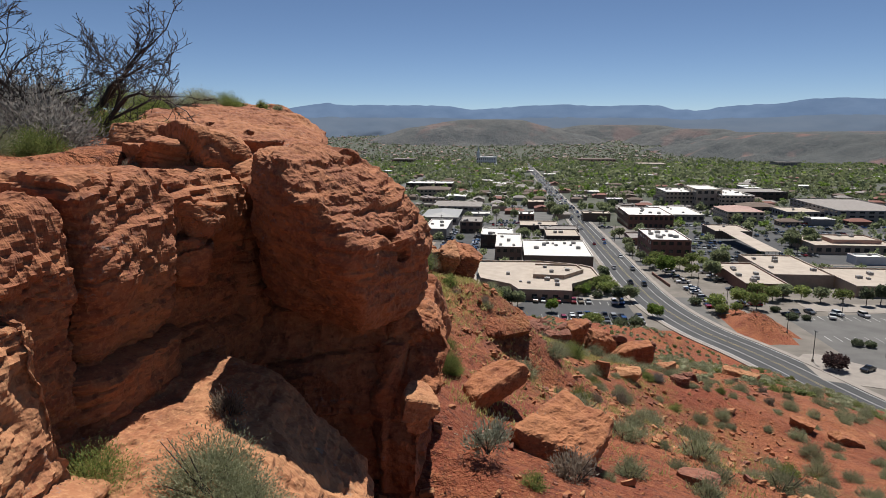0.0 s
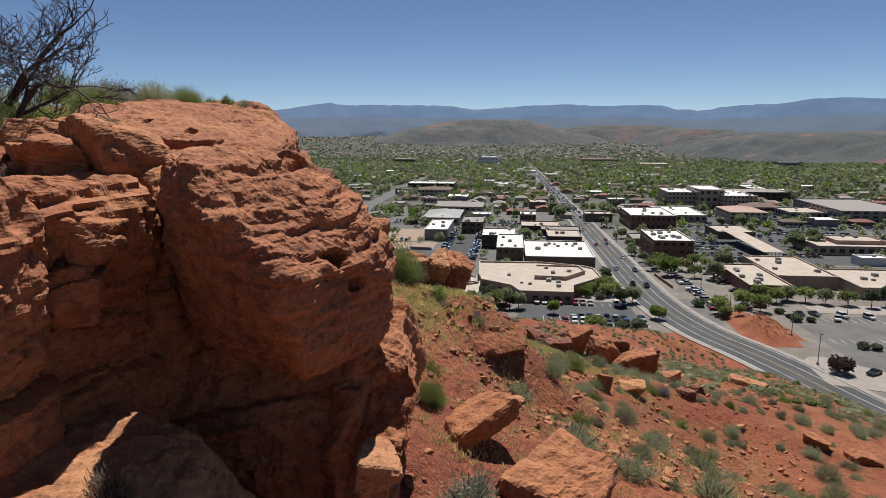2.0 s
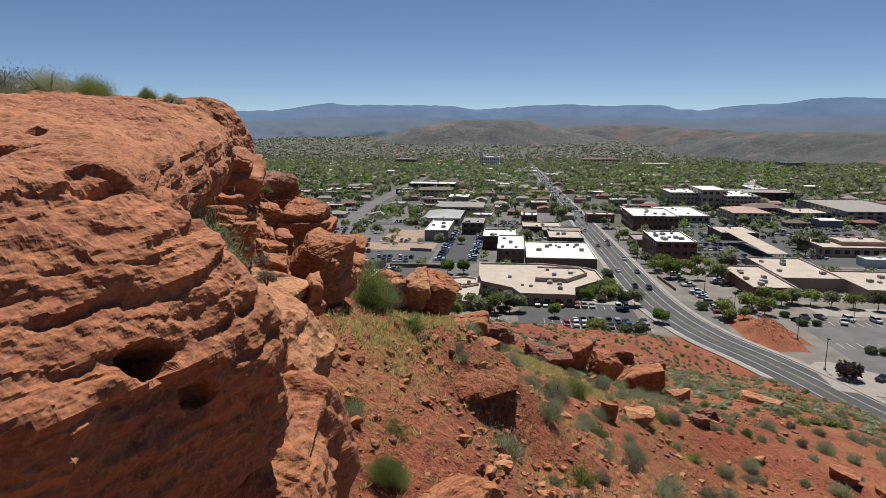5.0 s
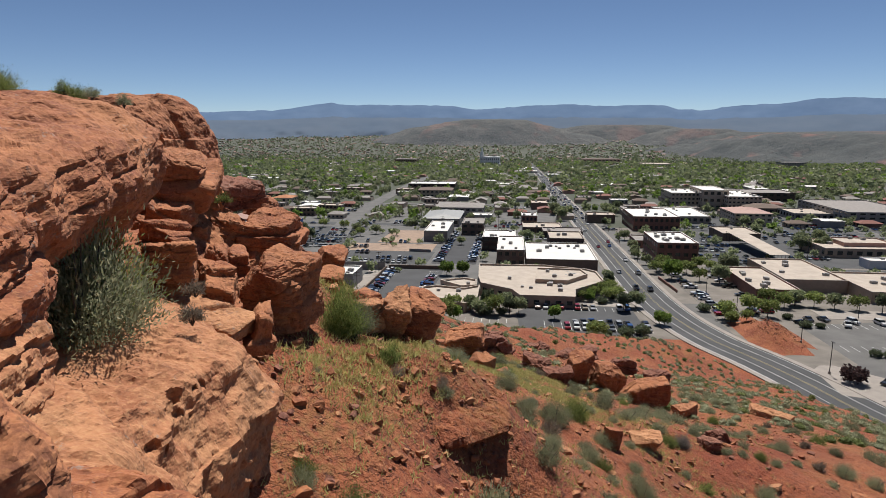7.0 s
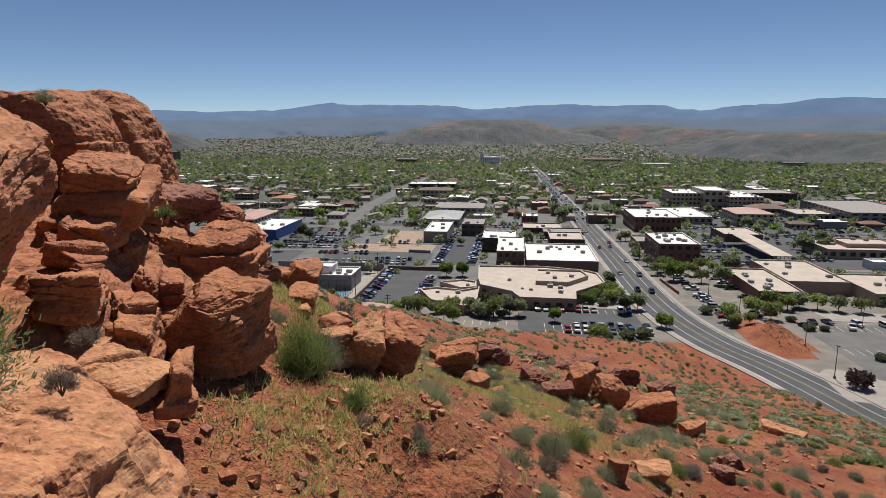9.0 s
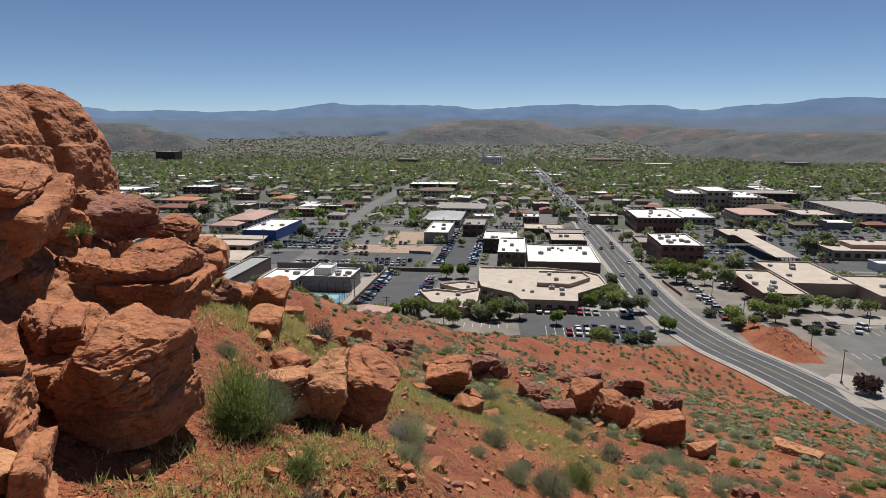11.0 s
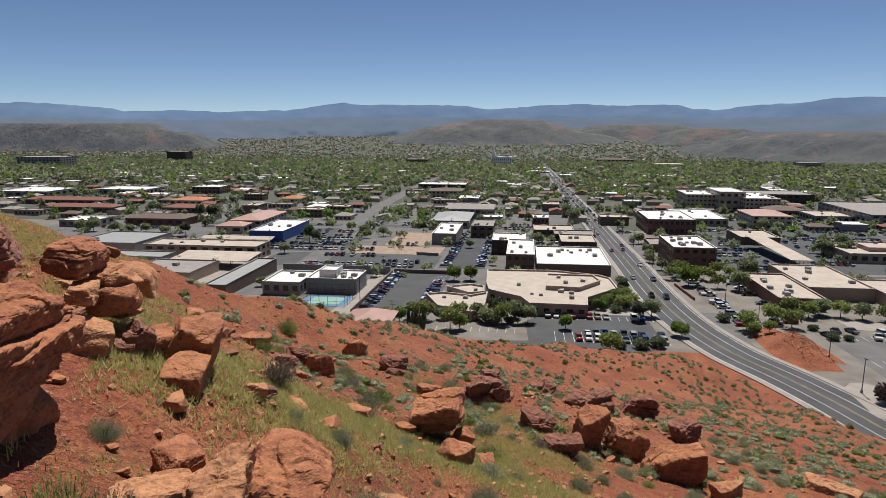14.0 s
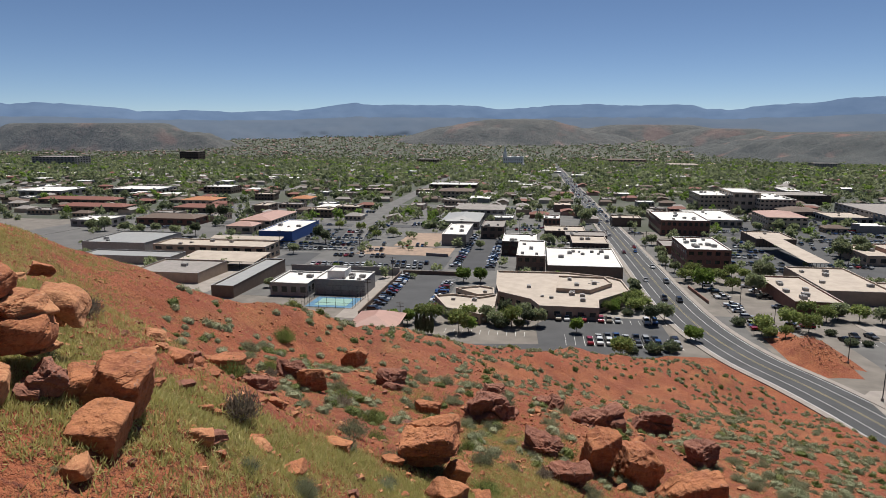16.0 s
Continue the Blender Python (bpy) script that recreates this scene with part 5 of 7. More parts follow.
TREE_C = leaf("dark_evergreen_leaves", [(0.08, 0.105, 0.055), (0.125, 0.155, 0.082), (0.18, 0.205, 0.115)], saturation=0.86)
TREE_D = leaf("purple_shrub_leaves", [(0.036, 0.022, 0.024), (0.066, 0.036, 0.036), (0.102, 0.060, 0.054)])
BARK = plain("grey_bark", (0.13, 0.105, 0.085), 0.95, 0.25, 3.0, 0.4)
TWIG = plain("bare_twig_bark", (0.085, 0.07, 0.062), 0.95, 0.25, 3.0, 0.3)


def blades(centre, along, wide, length, width, r):
    """Small leaf quads: each at a centre, along a direction."""
    n = len(centre)
    a = along / np.linalg.norm(along, axis=1)[:, None]
    s = np.cross(a, r.normal(0, 1, (n, 3)))
    s /= np.linalg.norm(s, axis=1)[:, None] + 1e-9
    length, width = np.broadcast_to(length, n)[:, None], np.broadcast_to(width, n)[:, None]
    v = np.stack([centre - s * width * 0.5, centre + s * width * 0.5, centre + a * length + s * width * wide, centre + a * length - s * width * wide], 1)
    return v.reshape(-1, 3), np.arange(4 * n).reshape(-1, 4)


def bush_arrays(radius, height, n, size, seed, upright=0.5):
    """Leaves of a low desert shrub, gathered in uneven tufts."""
    r = np.random.default_rng(seed)
    k = max(9, int(n / 48))
    th, ph = r.uniform(0, 2 * math.pi, k), np.arccos(r.uniform(0.05, 1, k))
    tip = np.stack([np.sin(ph) * np.cos(th), np.sin(ph) * np.sin(th), np.cos(ph)], 1) * r.uniform(0.62, 1.0, k)[:, None]
    own = r.integers(0, k, n)
    t = r.uniform(0.35, 1.05, n) ** 0.7
    p = tip[own] * t[:, None] + r.normal(0, 0.15, (n, 3)) * t[:, None]
    p[:, 2] = np.abs(p[:, 2])
    c = p * np.array([radius, radius, height])
    d = tip[own] + r.normal(0, 0.5, (n, 3)) + np.array([0, 0, upright])
    return blades(c, d, 0.25, size * r.uniform(0.6, 1.4, n), size * 0.34 * r.uniform(0.7, 1.3, n), r)


def stems(radius, height, n, seed):
    r = random.Random(seed)
    s = Shape()
    for _ in range(n):
        a, q = r.uniform(0, 6.28), r.uniform(0.3, 0.85)
        s.tube((0, 0, -0.15), (math.cos(a) * radius * q, math.sin(a) * radius * q, height * r.uniform(0.5, 0.9)), 0.018, 0.005, 4)
    return s


def bush(label, kind, radius, height, n, size, seed, upright=0.5, group="desert shrubs on the slope"):
    thing = new("shrub")
    tagged(thing, label, "shrub", group)
    part("foliage", mesh_np("foliage", *bush_arrays(radius, height, n, size, seed, upright), kind), thing)
    part("woody_stem", stems(radius, height, 9, seed).mesh("woody_stem", TWIG), thing)
    return thing


def drop(x, y, sink=0.05):
    return float(ground_z(x, y)[0]) - sink


PROTOS = [bush("grey-green sagebrush growing in red soil", SAGE, 0.48, 0.50, 2600, 0.046, 301, 0.35),
          bush("low grey-green sagebrush in red soil", SAGE, 0.55, 0.40, 2600, 0.046, 302, 0.35),
          bush("round grey-green desert shrub", SAGE, 0.40, 0.44, 2400, 0.044, 303, 0.35),
          bush("fresh green desert shrub in red soil", GREEN, 0.46, 0.52, 2400, 0.048, 304, 0.6),
          bush("half-dry brownish desert shrub", DRY, 0.42, 0.48, 1700, 0.06, 305, 0.7)]
BIG = [bush("large grey-green sagebrush among sandstone ledges", SAGE, 0.78, 0.85, 12000, 0.040, 321, 0.5),
       bush("large fresh green shrub among sandstone ledges", GREEN, 0.72, 0.85, 12000, 0.042, 322, 0.7),
       bush("grey half-dead twiggy shrub on the cliff", GREY, 0.8, 0.8, 7000, 0.055, 323, 0.5)]
# set apart, by hand
NEAR_BUSHES = [
    (-4.5, 5.9, 51.1, 0.95, 3, 0.9), (-3.25, 6.1, 51.05, 1.2, 0, 0.9), (-2.75, 5.8, 51.0, 0.9, 0, 0.8), (-3.8, 7.75, 51.15, 0.62, 4, 1.3), (-3.6, 7.4, 51.05, 0.45, 4, 1.0),
    (-5.45, 16.9, 51.95, 2.1, 0, 1.35), (-5.95, 17.8, 51.95, 2.0, 3, 1.3), (-3.75, 25.0, 49.4, 1.3, 3, 1.8), (-3.45, 25.5, 49.3, 1.1, 0, 1.5), (-1.9, 18.4, 48.3, 0.9, 3, 0.9),
    (-4.3, 18.0, 51.85, 0.55, 4, 1.0), (-5.0, 19.5, 51.9, 0.6, 4, 0.8), (-1.35, 21.0, 47.5, 0.7, 3, 0.8), (-1.6, 16.5, 48.6, 0.75, 3, 0.9),
    (-9.3, 11.6, 54.95, 2.3, 4, 1.0), (-8.2, 10.6, 54.9, 1.8, 4, 0.9), (-10.6, 13.0, 55.1, 2.2, 4, 1.0), (-7.4, 9.4, 54.75, 0.9, 3, 0.9), (-8.0, 9.0, 54.8, 1.0, 0, 0.9), (-8.6, 12.6, 55.0, 1.4, 3, 0.8),
    (-7.9, 14.2, 55.05, 0.8, 3, 0.6), (-9.6, 15.0, 55.2, 1.5, 3, 0.7), (-9.0, 16.5, 55.5, 0.9, 3, 0.6), (-10.2, 17.6, 55.6, 1.3, 3, 0.9), (-10.9, 18.8, 55.7, 1.5, 0, 0.9), (-11.4, 20.2, 55.8, 1.6, 4, 0.9),
    (-10.4, 20.8, 55.75, 1.2, 3, 0.8), (-11.2, 22.0, 55.8, 1.2, 3, 0.8), (-9.6, 22.4, 55.65, 0.8, 3, 0.8), (-9.0, 20.5, 55.6, 0.7, 0, 0.8), (-6.9, 13.2, 54.95, 0.5, 0, 0.6), (-6.0, 9.6, 54.35, 0.35, 4, 0.9),
    (-8.9, 19.8, 55.95, 1.0, 3, 0.8), (-9.5, 19.2, 55.95, 1.2, 0, 0.8), (-8.2, 20.9, 55.95, 0.5, 3, 1.2), (-7.7, 21.0, 55.9, 0.45, 0, 0.9), (-10.4, 24.5, 56.0, 0.6, 3, 1.2), (-9.9, 25.6, 55.9, 0.5, 0, 1.2),
    (-8.3, 24.0, 53.0, 0.8, 3, 1.0), (-7.5, 26.2, 52.8, 0.6, 3, 1.0), (-9.1, 23.9, 55.0, 0.7, 3, 1.0)]
r = random.Random(5)
for x, y, z, s, k, tall in NEAR_BUSHES:
    if z > 54.5:
        z = max(z - 0.35, drop(x, y))
    if s > 0.65:
        copy_thing(BIG[{0: 0, 3: 1, 4: 2}[k]], pose(x, y, z, 0, 0, r.uniform(0, 360)) @ Matrix.Diagonal((s * 0.72, s * 0.72, s * 0.72 * tall, 1)))
    else:
        copy_thing(PROTOS[k], pose(x, y, z, 0, 0, r.uniform(0, 360)) @ Matrix.Diagonal((s, s, s * tall, 1)))
for ob, (x, y, z) in zip(BIG, ((-11.8, 16.0, 55.3), (-12.2, 19.2, 55.6), (-10.4, 10.2, 55.0))):
    ob.matrix_basis = pose(x, y, z)
white = bush("pale silvery shrub in bloom beside a boulder", PALE, 0.55, 0.6, 1500, 0.07, 311, 0.6)
white.matrix_basis = pose(-0.35, 11.75, drop(-0.35, 11.75, -0.25))
placed = [(-0.4, 11.8, 0.6)]
# shrubs of the near slope: x, y, width, kind
for row in (
((-0.7, 26.1, 0.91, 0), (-0.9, 24.1, 0.54, 4), (-2.2, 24.2, 0.71, 3), (0.7, 38.3, 1.59, 0), (1.6, 35.2, 1.43, 0), (2.6, 35.7, 1.02, 0), (2.1, 26.6, 1.11, 0), (4.0, 32.0, 1.3, 0), (4.0, 37.2, 1.78, 3), (6.1, 39.2, 0.73, 0), (6.4, 36.4, 0.79, 0), (6.2, 34.0, 0.86, 0), (7.3, 36.9, 0.93, 0), (9.0, 36.5, 0.79, 0)),
        ((8.8, 39.0, 1.21, 3), (9.5, 39.2, 1.08, 4), (16.7, 61.9, 1.41, 0), (17.9, 60.3, 1.23, 0), (17.9, 57.3, 1.16, 0), (15.1, 52.1, 1.04, 3), (14.0, 46.5, 1.23, 0), (16.2, 48.7, 0.95, 0), (18.0, 50.8, 1.0, 0), (10.8, 41.6, 0.93, 0), (12.7, 39.9, 0.77, 0), (13.7, 40.2, 0.88, 3), (11.9, 39.8, 0.88, 0), (6.8, 46.2, 0.84, 0)),
        ((8.7, 50.7, 0.94, 3), (9.2, 46.5, 1.34, 0), (11.2, 51.0, 1.51, 0), (4.8, 40.9, 0.72, 0), (4.6, 45.3, 1.31, 0), (6.0, 48.6, 1.07, 0), (2.2, 39.6, 0.61, 0), (14.4, 40.0, 0.82, 0), (-2.6, 18.1, 0.67, 0), (-1.6, 16.6, 0.75, 3), (-0.8, 24.0, 0.65, 0), (-2.7, 18.4, 0.69, 3), (-3.8, 24.8, 1.08, 3), (-3.5, 25.1, 0.79, 0)),
        ((-2.3, 24.4, 0.75, 3), (-0.9, 24.3, 0.52, 4), (-3.4, 21.6, 0.32, 0), (-2.0, 23.8, 0.6, 4), (-5.7, 28.6, 0.84, 0), (-1.7, 32.2, 1.59, 0), (-2.0, 31.8, 0.99, 4), (-2.4, 24.3, 0.63, 3), (-0.9, 38.4, 0.45, 0), (-3.7, 36.5, 0.79, 0), (-2.5, 41.3, 0.7, 0), (-4.1, 34.6, 0.44, 0), (-1.8, 34.9, 0.87, 0), (-6.1, 31.0, 0.27, 3)),
        ((-3.6, 36.3, 0.96, 0), (-2.5, 40.6, 0.81, 0), (-3.9, 34.3, 0.58, 0), (-5.9, 30.7, 0.27, 0), (-2.0, 61.1, 1.37, 0), (-21.7, 78.4, 2.78, 3), (-16.2, 62.5, 1.63, 3), (0.5, 11.1, 0.7, 3), (2.3, 13.4, 0.51, 0), (5.0, 35.2, 1.29, 0), (5.8, 30.5, 1.31, 0), (4.2, 20.1, 1.0, 0), (4.4, 17.1, 0.59, 0), (6.4, 19.9, 0.85, 3)),
        ((2.9, 35.4, 1.83, 0), (2.3, 19.7, 0.72, 4), (3.4, 23.3, 0.78, 4), (11.0, 35.2, 1.21, 0), (12.8, 37.0, 1.27, 0), (12.9, 30.4, 1.04, 3), (18.9, 42.2, 1.43, 0), (1.8, 21.0, 0.7, 0), (-1.5, 16.8, 0.83, 3), (5.9, 32.2, 1.11, 0), (16.2, 43.7, 1.34, 0)),):
    for x, y, wide, k in row:
        s = wide * 0.92
        if wide > 0.8:
            copy_thing(BIG[{0: 0, 3: 1, 4: 2}[k]], pose(x, y, drop(x, y), 0, 0, r.uniform(0, 360)) @ Matrix.Diagonal((s * 0.62, s * 0.62, s * r.uniform(0.55, 0.75), 1)))
        else:
            copy_thing(PROTOS[k], pose(x, y, drop(x, y), 0, 0, r.uniform(0, 360)) @ Matrix.Diagonal((s, s, s * r.uniform(0.9, 1.2), 1)))
        placed.append((x, y, s))
made = 0
q = np.random.default_rng(3)
by = 12 + 62 * q.random(5000) ** 1.15
bx = q.uniform(-0.30 * by - 1, 0.50 * by + 6)
bz = ground_z(bx, by) - 0.05
for x, y, z in zip(bx.tolist(), by.tolist(), bz.tolist()):
    if made >= 240:
        break
    if x < 0.5 and y < 34 or x < -4 and r.random() < 0.55 or z < -4:
        continue
    s = r.uniform(0.65, 1.5) * (1.0 + 0.003 * y)
    if any((x - a) ** 2 + (y - b) ** 2 < (0.55 * (s + c)) ** 2 for a, b, c in placed):
        continue
    placed.append((x, y, s))
    k = r.choices((0, 1, 2, 3, 4), (5, 5, 4, 3.0, 1.6))[0]
    copy_thing(PROTOS[k], pose(x, y, z, 0, 0, r.uniform(0, 360)) @ Matrix.Diagonal((s, s, s * r.uniform(0.8, 1.15), 1)))
    made += 1
for ob, (x, y) in zip(PROTOS, ((6.0, 26.0), (9.5, 29.0), (13.0, 36.0), (4.5, 31.5), (17.5, 42.0))):
    ob.matrix_basis = pose(x, y, drop(x, y))


def gather(pieces):
    """Joins arrays of vertices and faces."""
    vs, fs, n = [], [], 0
    for v, f in pieces:
        vs.append(v)
        fs.append(f + n)
        n += len(v)
    return np.concatenate(vs), np.concatenate(fs)


def tuft_arrays(radius, height, n, size, seed):
    """A small rounded shrub seen from afar: leaf tufts over an uneven dome."""
    q = np.random.default_rng(seed)
    d = q.normal(0, 1, (n, 3))
    d[:, 2] = np.abs(d[:, 2])
    d /= np.linalg.norm(d, axis=1)[:, None]
    lump = 1 + 0.35 * vnoise(d * 1.7 + seed, seed)
    c = d * (q.uniform(0.55, 0.95, n) * lump)[:, None] * np.array([radius, radius, height])
    leaves = blades(c, d + q.normal(0, 0.55, (n, 3)), 0.4, size * q.uniform(0.6, 1.3, n), size * 0.7 * q.uniform(0.7, 1.3, n), q)
    # the dense inside of the shrub
    around, up = np.meshgrid(np.arange(9) * 2 * math.pi / 9, np.linspace(-0.1, 1.5, 5))
    e = np.stack([np.cos(up) * np.cos(around), np.cos(up) * np.sin(around), np.sin(up)], -1).reshape(-1, 3)
    e = e * (0.72 * (1 + 0.35 * vnoise(e * 1.7 + seed, seed)))[:, None] * np.array([radius, radius, height])
    ring, side = np.meshgrid(np.arange(4) * 9, np.arange(9), indexing="ij")
    skin = np.stack([ring + side, ring + (side + 1) % 9, ring + 9 + (side + 1) % 9, ring + 9 + side], -1).reshape(-1, 4)
    return gather([leaves, (e, skin)])


# the many small shrubs of the farther slope
for label, kind, count, seed in (("many small grey-green sagebrushes on the far slope", SAGE, 2050, 41), ("small green shrubs scattered over the far slope", GREEN, 520, 42)):
    q = np.random.default_rng(seed)
    kinds = [tuft_arrays(0.45, 0.50, 150, 0.088, 400 + k) for k in range(6)]
    finer = [tuft_arrays(0.45, 0.48, 460, 0.042, 420 + k) for k in range(6)]
    got = []
    ty = q.uniform(52, 192, count * 12)
    tx = q.uniform(-0.45 * ty + 4, 0.42 * ty + 14)
    tz = ground_z(tx, ty)
    keep = ((tz - town_z(ty) > 1.4) | ((ty < 194) & (road_gap(tx, ty) > 11) & (tx < 74) & (tx > -20))) & (vnoise(np.stack([tx / 9, ty / 9, 0 * tx + 3], 1), 5) > q.uniform(-1.3, 0.15, len(tx)))
    for x, y, z in np.stack([tx, ty, tz], 1)[keep][:count]:
        v, f = (finer if y < 88 else kinds)[q.integers(0, 6)]
        a, s = q.uniform(0, 6.28), q.uniform(0.55, 1.15) + 0.55 * q.random() ** 3
        c = np.array([[math.cos(a), -math.sin(a), 0], [math.sin(a), math.cos(a), 0], [0, 0, 1]])
        got.append(((v * s) @ c.T + np.array([x, y, z - 0.05]), f))
    tagged(new("shrubs", mesh_np("shrubs", *gather(got), kind)), label, "shrubs", kind="stuff")

# grass in tufts
q = np.random.default_rng(77)
cy = 14 + 76 * q.random(420000) ** 1.3
cx = q.uniform(-0.62 * cy, 0.30 * cy + 3)
band = np.full(len(cx), 0.012)
for (ax, ay), (bx_, by_), wide, much in (((-16, 40), (-8, 34), 2.2, 0.6), ((-36, 64), (-22, 50), 5.0, 0.45), ((-22, 50), (-14, 42), 3.0, 0.3), ((-8, 34), (-3, 41), 2.6, 1.5), ((-3, 41), (1, 44), 2.8, 1.5), ((1, 44), (3, 56), 3.0, 0.45), ((1, 44), (8, 38), 2.4, 0.35), ((3, 56), (-4, 63), 3.0, 0.5), ((-3, 22), (-1, 30), 1.2, 0.16)):
    u = np.clip(((cx - ax) * (bx_ - ax) + (cy - ay) * (by_ - ay)) / ((bx_ - ax) ** 2 + (by_ - ay) ** 2), 0, 1)
    far_off = np.hypot(cx - ax - u * (bx_ - ax), cy - ay - u * (by_ - ay))
    band = np.maximum(band, much * np.exp(-(far_off / wide) ** 2))
patch = vnoise(np.stack([cx / 3.5, cy / 3.5, 0 * cx], 1), 8)
keep = q.random(len(cx)) < 1.5 * band * (0.62 + 0.6 * patch) + 0.003
cx, cy = cx[keep][:42000], cy[keep][:42000]
rim_ok = (cx > np.interp(cy, EDGE_Y, EDGE_X) + 4.5) | (cy > 33)
cx, cy = cx[rim_ok], cy[rim_ok]
cz = ground_z(cx, cy)
per = 9
tuft = np.repeat(np.stack([cx, cy, cz - 0.02], 1), per, 0) + q.normal(0, 0.09, (len(cx) * per, 3)) * np.array([1, 1, 0])
lean = q.normal(0, 0.5, (len(tuft), 3)) + np.array([0, 0, 0.9])
grass = mesh_np("dry_grass", *blades(tuft, lean, 0.1, q.uniform(0.07, 0.22, len(tuft)), 0.03, q), STRAW)
tagged(new("dry_grass", grass), "yellow-green dry grass tufts on the slope", "grass", kind="stuff")

# rubble
q = np.random.default_rng(91)
small = [rock_verts((1, 0.8, 0.55), 500 + k, n=2, cuts=7, rough=0.02, strata=0.0, low=0.6) for k in range(14)]
for label, mat, count, lo, hi, seed in (("red sandstone rubble strewn over the slope", ROCK, 5200, 0.04, 0.36, 1), ("orange sandstone chips on the slope", ROCK_PALE, 3600, 0.04, 0.40, 2), ("dark red gravel and stones", ROCK_DARK, 2600, 0.04, 0.30, 3)):
    q = np.random.default_rng(90 + seed)
    got = []
    ty = 6 + 92 * q.random(count * 4) ** 1.5
    tx = q.uniform(-0.55 * ty - 2, 0.34 * ty + 4)
    keep = ((ty > 33) | (tx > np.interp(ty, EDGE_Y, EDGE_X) + 1.5)) & (vnoise(np.stack([tx / 5, ty / 5, 0 * tx + 9], 1), 12) > q.uniform(-1.0, 0.5, len(tx)))
    tx, ty = tx[keep][:count], ty[keep][:count]
    for x, y, z in np.stack([tx, ty, ground_z(tx, ty)], 1):
        v, f = small[q.integers(0, 14)]
        s = lo + (hi - lo) * q.random() ** 3.2
        m = np.array(Euler(q.uniform(0, 6.28, 3) * np.array([0.08, 0.08, 1])).to_matrix())
        got.append(((v * s) @ m.T + np.array([x, y, z + 0.12 * s]), f))
    tagged(new("rubble", mesh_np("rubble", *gather(got), mat)), label, "stones", kind="stuff")

# stones on the worn red mound by the road
for label, mat, count, seed in (("pale broken stones on the red mound by the road", ROCK_PALE, 420, 4), ("red stones on the mound by the road", ROCK_DARK, 380, 5)):
    q = np.random.default_rng(90 + seed)
    tx, ty = q.normal(79.5, 3.2, count * 3), q.normal(203, 7.5, count * 3)
    tz = ground_z(tx, ty)
    keep = tz - town_z(ty) > 0.7
    got = []
    for x, y, z in np.stack([tx, ty, tz], 1)[keep][:count]:
        v, f = small[q.integers(0, 14)]
        s = 0.10 + 0.40 * q.random() ** 2.5
        m = np.array(Euler(q.uniform(0, 6.28, 3) * np.array([0.08, 0.08, 1])).to_matrix())
        got.append(((v * s) @ m.T + np.array([x, y, z + 0.12 * s]), f))
    tagged(new("rubble", mesh_np("rubble", *gather(got), mat)), label, "stones", kind="stuff")

# loose mid-sized stones
stones = []
for k in range(12):
    v, f = rock_verts((1.0, 0.8, 0.62), 600 + k, n=8, cuts=8, rough=0.06, strata=0.06, low=0.62, sharp=48)
    stones.append((mesh_np("stone", v, f, (ROCK, ROCK_PALE, ROCK_DARK)[k % 3]), ("red", "orange", "dark red")[k % 3]))
r = random.Random(23)
made = 0
CLUSTERS = [(-9, 66, 7), (-13, 70, 6), (-14, 44, 8), (-20, 47, 8), (-5, 36, 5), (9, 68, 6), (12, 62, 5), (-1, 30, 4), (22, 44, 7), (3, 19, 4), (-18, 58, 8), (-24, 55, 8), (-9, 38, 5), (-12, 42, 6), (-16, 48, 7), (-8, 42, 5), (-10, 34, 4), (-15, 38, 5)]
while made < 270:
    cx_, cy_, w = r.choice(CLUSTERS) if r.random() < 0.7 else (r.uniform(-18, 26), r.uniform(16, 80), 6)
    x, y = r.gauss(cx_, w * 0.5), r.gauss(cy_, w * 0.55)
    if y < 12 or (y < 33 and x < np.interp(y, EDGE_Y, EDGE_X) + 2):
        continue
    s = 0.22 + 0.8 * r.random() ** 2.4
    me, tint = r.choice(stones)
    ob = new("stone", me)
    ob.matrix_basis = pose(x, y, drop(x, y, -0.16 * s), r.uniform(-14, 14), r.uniform(-14, 14), r.uniform(0, 360)) @ Matrix.Diagonal((s * r.uniform(0.8, 1.4), s, s * r.uniform(0.7, 0.8), 1))
    tagged(ob, tint + " broken sandstone lying in the soil", "rock", "loose stones on the slope")
    made += 1


